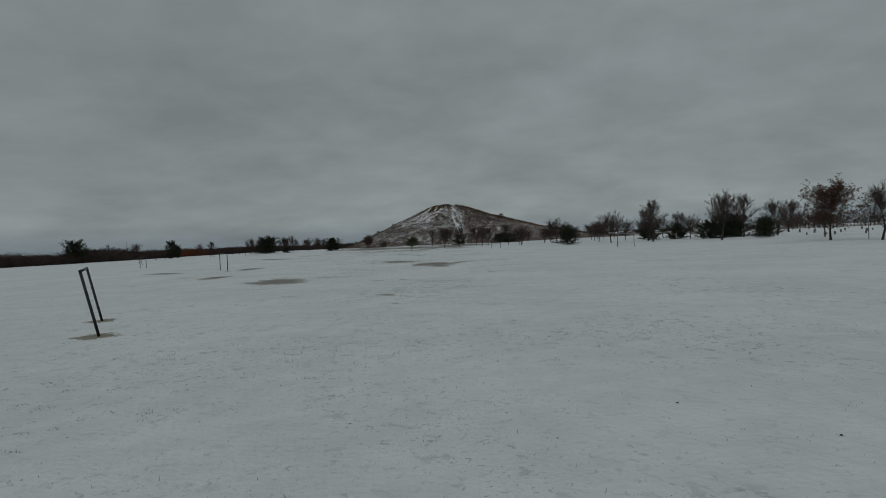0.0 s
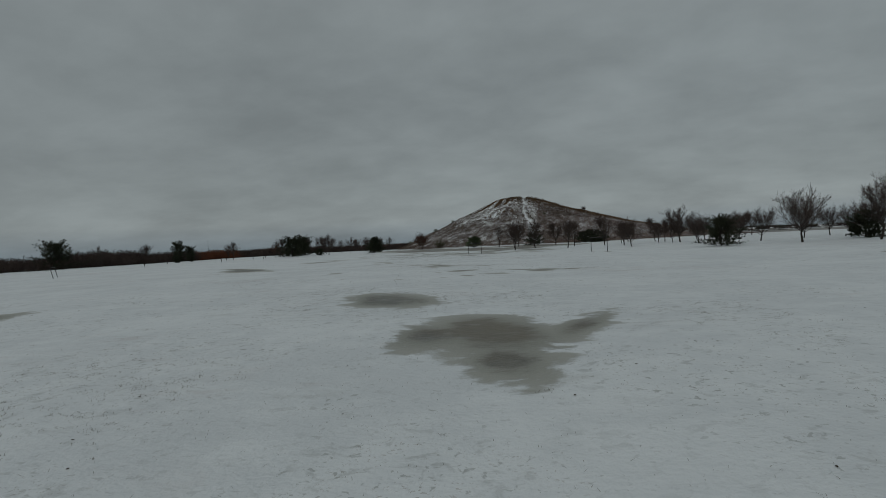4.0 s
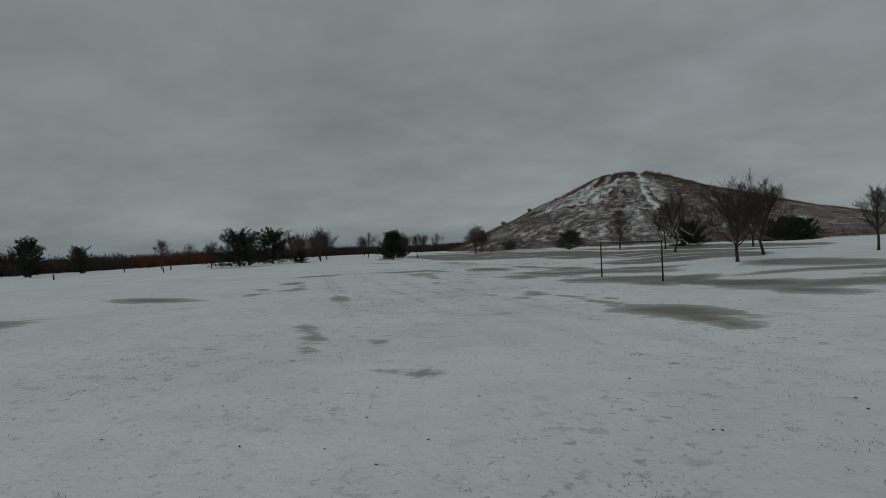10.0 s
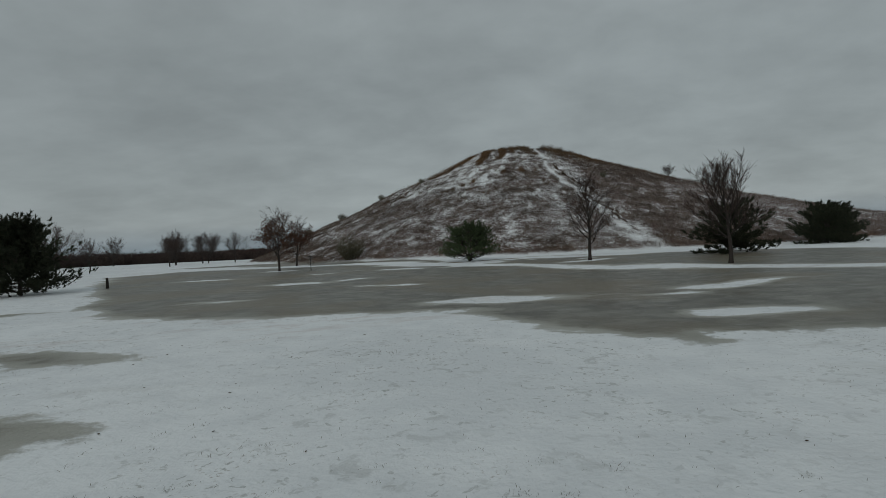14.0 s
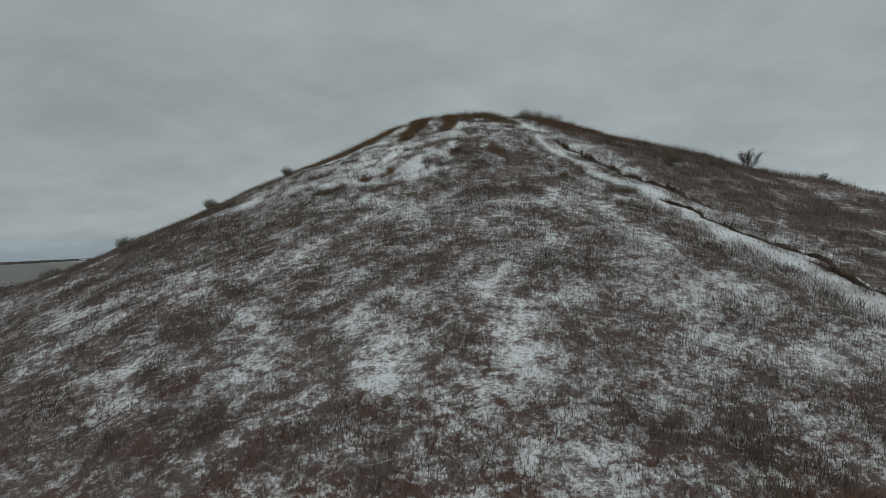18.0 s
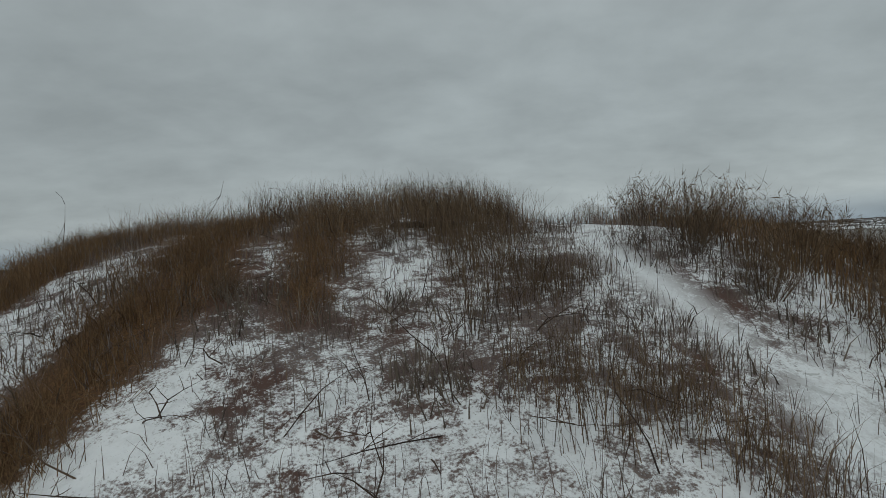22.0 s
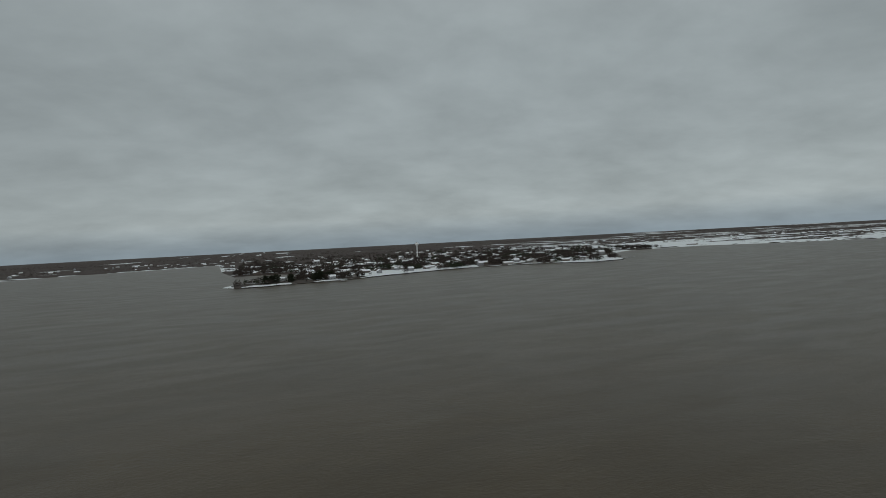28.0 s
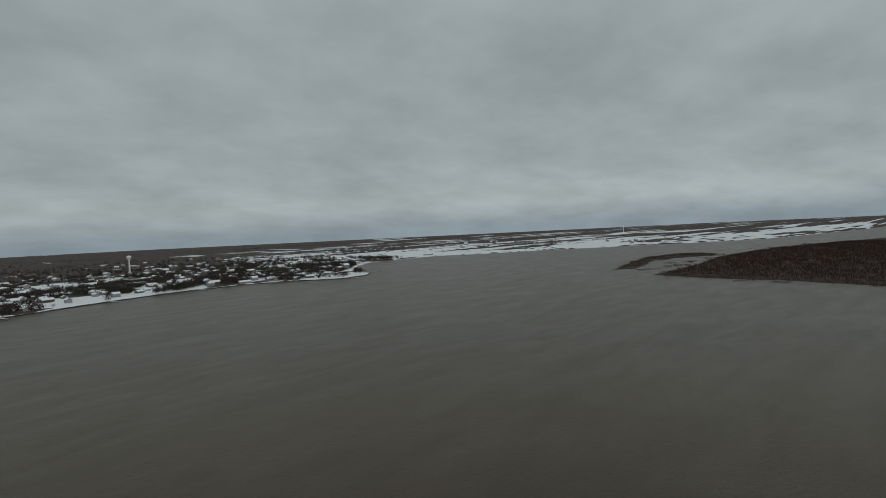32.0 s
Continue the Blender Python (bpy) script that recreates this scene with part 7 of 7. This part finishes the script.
# distant woods behind the park to the east
n = 1700
x, y = rng.uniform(70, 420, n), rng.uniform(40, 330, n)
ok = (hash_noise(x, y, 35, 91) + 0.4 * hash_noise(x, y, 11, 92) > 0.0) & (x > 78 + 0.35 * (y - 60)) & (shore_gap(x, y) > 6) & ((y > 150) | (x > 165))
far_trees("park_woods", x[ok], y[ok], 4, 7.5, TWIG, "leafless dark woods beyond the park", 1.2, 150, 0.05)


# ---- town across the lake ----
rng = np.random.default_rng(33)
ROWS = "houses of the lakeside town"
homes = [gable_house("house", 13, 9, 3.0, 2.6, WALL_TONES[0], "pale single-storey house with a snowy roof", ROWS),
         gable_house("house", 15, 9, 3.2, 2.4, WALL_TONES[1], "brown brick house with a snowy roof", ROWS),
         gable_house("house", 11, 8, 5.4, 2.8, WALL_TONES[2], "grey two-storey house with a snowy roof", ROWS),
         gable_house("house", 24, 12, 3.6, 2.2, WALL_TONES[0], "long low pale building with a snowy roof", ROWS, False)]


def in_town(x, y):
    return float(inside_by(np.array([x]), np.array([y]), TOWN_LAND)[0])


count = 0
spots = []
while count < 380:
    u = rng.random()
    if u < 0.72:
        x, y = rng.uniform(0, 760), 935 + rng.gamma(1.7, 150)
    elif u < 0.86:
        x, y = rng.uniform(700, 1700), rng.uniform(900, 1900)
    else:
        x, y = rng.uniform(-900, 0), rng.uniform(1500, 2300)
    if in_town(x, y) < 14 or any(abs(x - a) < 17 and abs(y - b) < 15 for a, b in spots):
        continue
    spots.append((x, y))
    k = int(rng.choice(4, p=[0.36, 0.34, 0.2, 0.1]))
    m = homes[k]
    turn, size = rng.choice([5, 95, 20, 110, 170]) + rng.normal(0, 6), rng.uniform(0.5, 0.85)
    if count < 4 and m not in used:
        used.add(m)
        m.matrix_basis = pose(x, y, rest(x, y), 0, 0, turn)
    elif m in used:
        put_copy(m, x, y, rest(x, y), turn, size)
    else:
        used.add(m)
        m.matrix_basis = pose(x, y, rest(x, y), 0, 0, turn)
    count += 1


n = 15000
x, y = rng.uniform(-5, 800, n), 932 + rng.gamma(1.7, 170, n)
ok = (inside_by(x, y, TOWN_LAND) > 5) & (hash_noise(x, y, 26, 95) + 0.5 * hash_noise(x, y, 70, 96) + 0.5 * step(x, 110, 60) * step(y, 975, 1000) > 0.02)
x, y = x[ok], y[ok]
sel = hash_noise(x, y, 20, 99) > 0.45
far_trees("town_trees", x[~sel], y[~sel], 4, 8, FAR_WOOD, "leafless dark trees among the town's houses", 1.0)
far_trees("town_evergreens", x[sel], y[sel], 4.5, 8, JUNIPER, "dark evergreen trees among the town's houses", 1.1)
tree_rr = random.Random(12)
for x, y in [(41, 953), (47, 957), (52, 962), (68, 960), (100, 966), (106, 962), (112, 968), (94, 960)]:
    plant(tree_rr.choice([juniper, cone_pine]), x, y, x * 31, tree_rr.uniform(1.7, 2.3), "big dark evergreen on the snowy spit")
n = 9000
x, y = rng.uniform(-1500, 2900, n), rng.uniform(1000, 3300, n)
lines = hash_noise(x * 0.22, y, 60, 27) > 0.2
ok = (inside_by(x, y, TOWN_LAND) > 10) & (lines | ((x < 600) & (hash_noise(x * 0.5, y, 41, 24) > 0.1))) & (y > 1100 - 0.3 * x)
far_trees("far_woods", x[ok], y[ok], 4, 8, FAR_WOOD, "distant leafless woods between snowy fields", 1.4, 26)
n = 26000
x, y = rng.uniform(520, 1250, n), rng.uniform(250, 740, n)
dm, da = inside_by(x, y, MARSH), inside_by(x, y, MARSH_ARM)
broken = hash_noise(x, y, 16, 97) + 0.6 * hash_noise(x, y, 6, 98)
islets = np.maximum.reduce([q - np.hypot((x - a) / 1.6, y - b) for a, b, q in [(634, 635, 9), (786, 673, 12), (835, 662, 10), (730, 640, 8), (690, 622, 9), (600, 612, 6), (760, 628, 9), (880, 632, 12)]])
ok = ((dm > -2) & (broken > -1.0)) | ((da > -5) & (broken > -0.35)) | ((islets > 0) & (broken > -0.4)) | ((dm > -26) & (broken > 0.75))
x, y, deep = x[ok], y[ok], np.clip(dm[ok], 0, 40)
per = 6
x, y, deep = np.repeat(x, per), np.repeat(y, per), np.repeat(deep, per)
x, y = x + rng.normal(0, 2.2, len(x)), y + rng.normal(0, 1.6, len(y))
v, f = blades(np.stack([x, y, np.maximum(ground_z(x, y), WATER) - 0.15], 1), rng.uniform(0.7, 1.7, len(x)) * (1 + 0.02 * deep), 0.16, 0.25, rng)
stuff_mesh("marsh_reeds", v, f, MARSH_STEM, "dark reddish reed beds on the marshy point", "reeds")

# shore walls of boulders along the town
shape = Shape()
rr = random.Random(8)
for (ax, ay), (bx, by) in zip(TOWN_LAND[:13], TOWN_LAND[1:14]):
    m = int(math.hypot(bx - ax, by - ay) / 2.2)
    for i in range(m):
        q = (i + rr.random()) / m
        x, y = ax + (bx - ax) * q + rr.gauss(0, 0.8), ay + (by - ay) * q + rr.gauss(0, 0.8)
        s = rr.uniform(0.5, 1.1)
        c = Vector((x, y, WATER + 0.15))
        ring = [c + Vector((math.cos(k * 1.257) * s * rr.uniform(0.7, 1.1), math.sin(k * 1.257) * s * rr.uniform(0.7, 1.1), rr.uniform(-0.2, 0.2) * s)) for k in range(5)]
        top = c + Vector((0, 0, s * 0.7))
        for k in range(5):
            shape.face(ring[k], ring[(k + 1) % 5], top)
tagged(new("shore_boulders", shape.mesh("shore_boulders", STONE)), "grey boulders lining the town's shore", "boulders", kind="stuff")


def water_tower(height, bowl, label):
    root = thing("water_tower", label=label, category="water tower")
    part("stem", Shape().lathe([(3.0, -1), (2.8, 0), (1.6, 4.5), (1.35, 8), (1.35, height - bowl * 2.1), (2.2, height - bowl * 1.75)], 24), TOWER_WHITE, root, smooth=True)
    prof = [(2.2, height - bowl * 1.75)] + [(bowl * math.cos(q) * 1.0, height - bowl * 0.85 + bowl * 0.85 * math.sin(q)) for q in [radians(a_) for a_ in range(-62, 91, 8)]] + [(0.0, height)]
    part("tank", Shape().lathe(prof, 28), TOWER_WHITE, root, smooth=True)
    part("hatch", Shape().lathe([(0.9, height - 0.2), (0.9, height + 0.7), (0.4, height + 1.0), (0.0, height + 1.0)], 12), GALVANISED, root)
    return root


tower = water_tower(33.0, 4.3, "tall white pedestal water tower above the town")
tower.matrix_basis = pose(374.5, 1508.9, rest(374.5, 1508.9))
tower_two = water_tower(34.0, 7.0, "distant white pedestal water tower over snowy fields")
tower_two.matrix_basis = pose(2560, 1560, rest(2560, 1560))
mast = thing("radio_mast", label="thin distant radio mast on the horizon", category="mast")
part("lattice", Shape().tube([(0, 0, -1), (0, 0, 30), (0, 0, 62)], [0.9, 0.7, 0.4], 5), GALVANISED, mast)
part("tip", Shape().tube([(0, 0, 62), (0, 0, 68)], [0.2, 0.1], 5), GALVANISED, mast)
mast.matrix_basis = pose(-1500, 2750, rest(-1500, 2750))


# low dark sea wall along the town's waterfront, one length for each stretch of shore
for (ax, ay), (bx, by) in zip(TOWN_LAND[1:13], TOWN_LAND[2:14]):
    run_ = math.hypot(bx - ax, by - ay)
    sea = thing("sea_wall", ((ax + bx) / 2, (ay + by) / 2, WATER), math.degrees(math.atan2(by - ay, bx - ax)), "low dark timber and stone sea wall at the water's edge", "sea wall", "sea walls of the town", "structure")
    m_ = max(int(run_ / 12), 1)
    for k in range(m_):
        part("wall_panel", Shape().box(-run_ / 2 + k * run_ / m_, -0.25, -0.8, -run_ / 2 + (k + 1) * run_ / m_ - 0.15, 0.25, 0.75 + 0.12 * math.sin(k * 1.9), 0.04), BARK, sea)
    part("coping", Shape().box(-run_ / 2, -0.32, 0.86, run_ / 2, 0.36, 0.98, 0.03), STONE, sea, "grey stone coping")

# short timber piers with posts
for px0, py0, turn_, long_ in [(118, 936, -78, 16), (205, 977, -70, 14), (300, 1003, -85, 18), (380, 992, -75, 15), (452, 935, -60, 20), (522, 972, 10, 22)]:
    pier = thing("boat_pier", (px0, py0, WATER), turn_, "short grey timber boat pier with a snowy deck", "pier", "boat piers of the town")
    part("deck", Shape().box(0, -0.8, 0.75, long_, 0.8, 0.9, 0.02), WOOD_GREY, pier)
    part("deck_snow", Shape().box(0.2, -0.7, 0.905, long_ - 0.2, 0.7, 0.97, 0.02), SNOW_CAP, pier, "thin snow on the deck")
    for k in range(4):
        for s_ in (-0.8, 0.8):
            part("post", Shape().tube([(1.5 + k * (long_ - 2) / 3, s_, -2.0), (1.5 + k * (long_ - 2) / 3, s_, 1.5)], [0.13, 0.12], 6), BARK, pier)
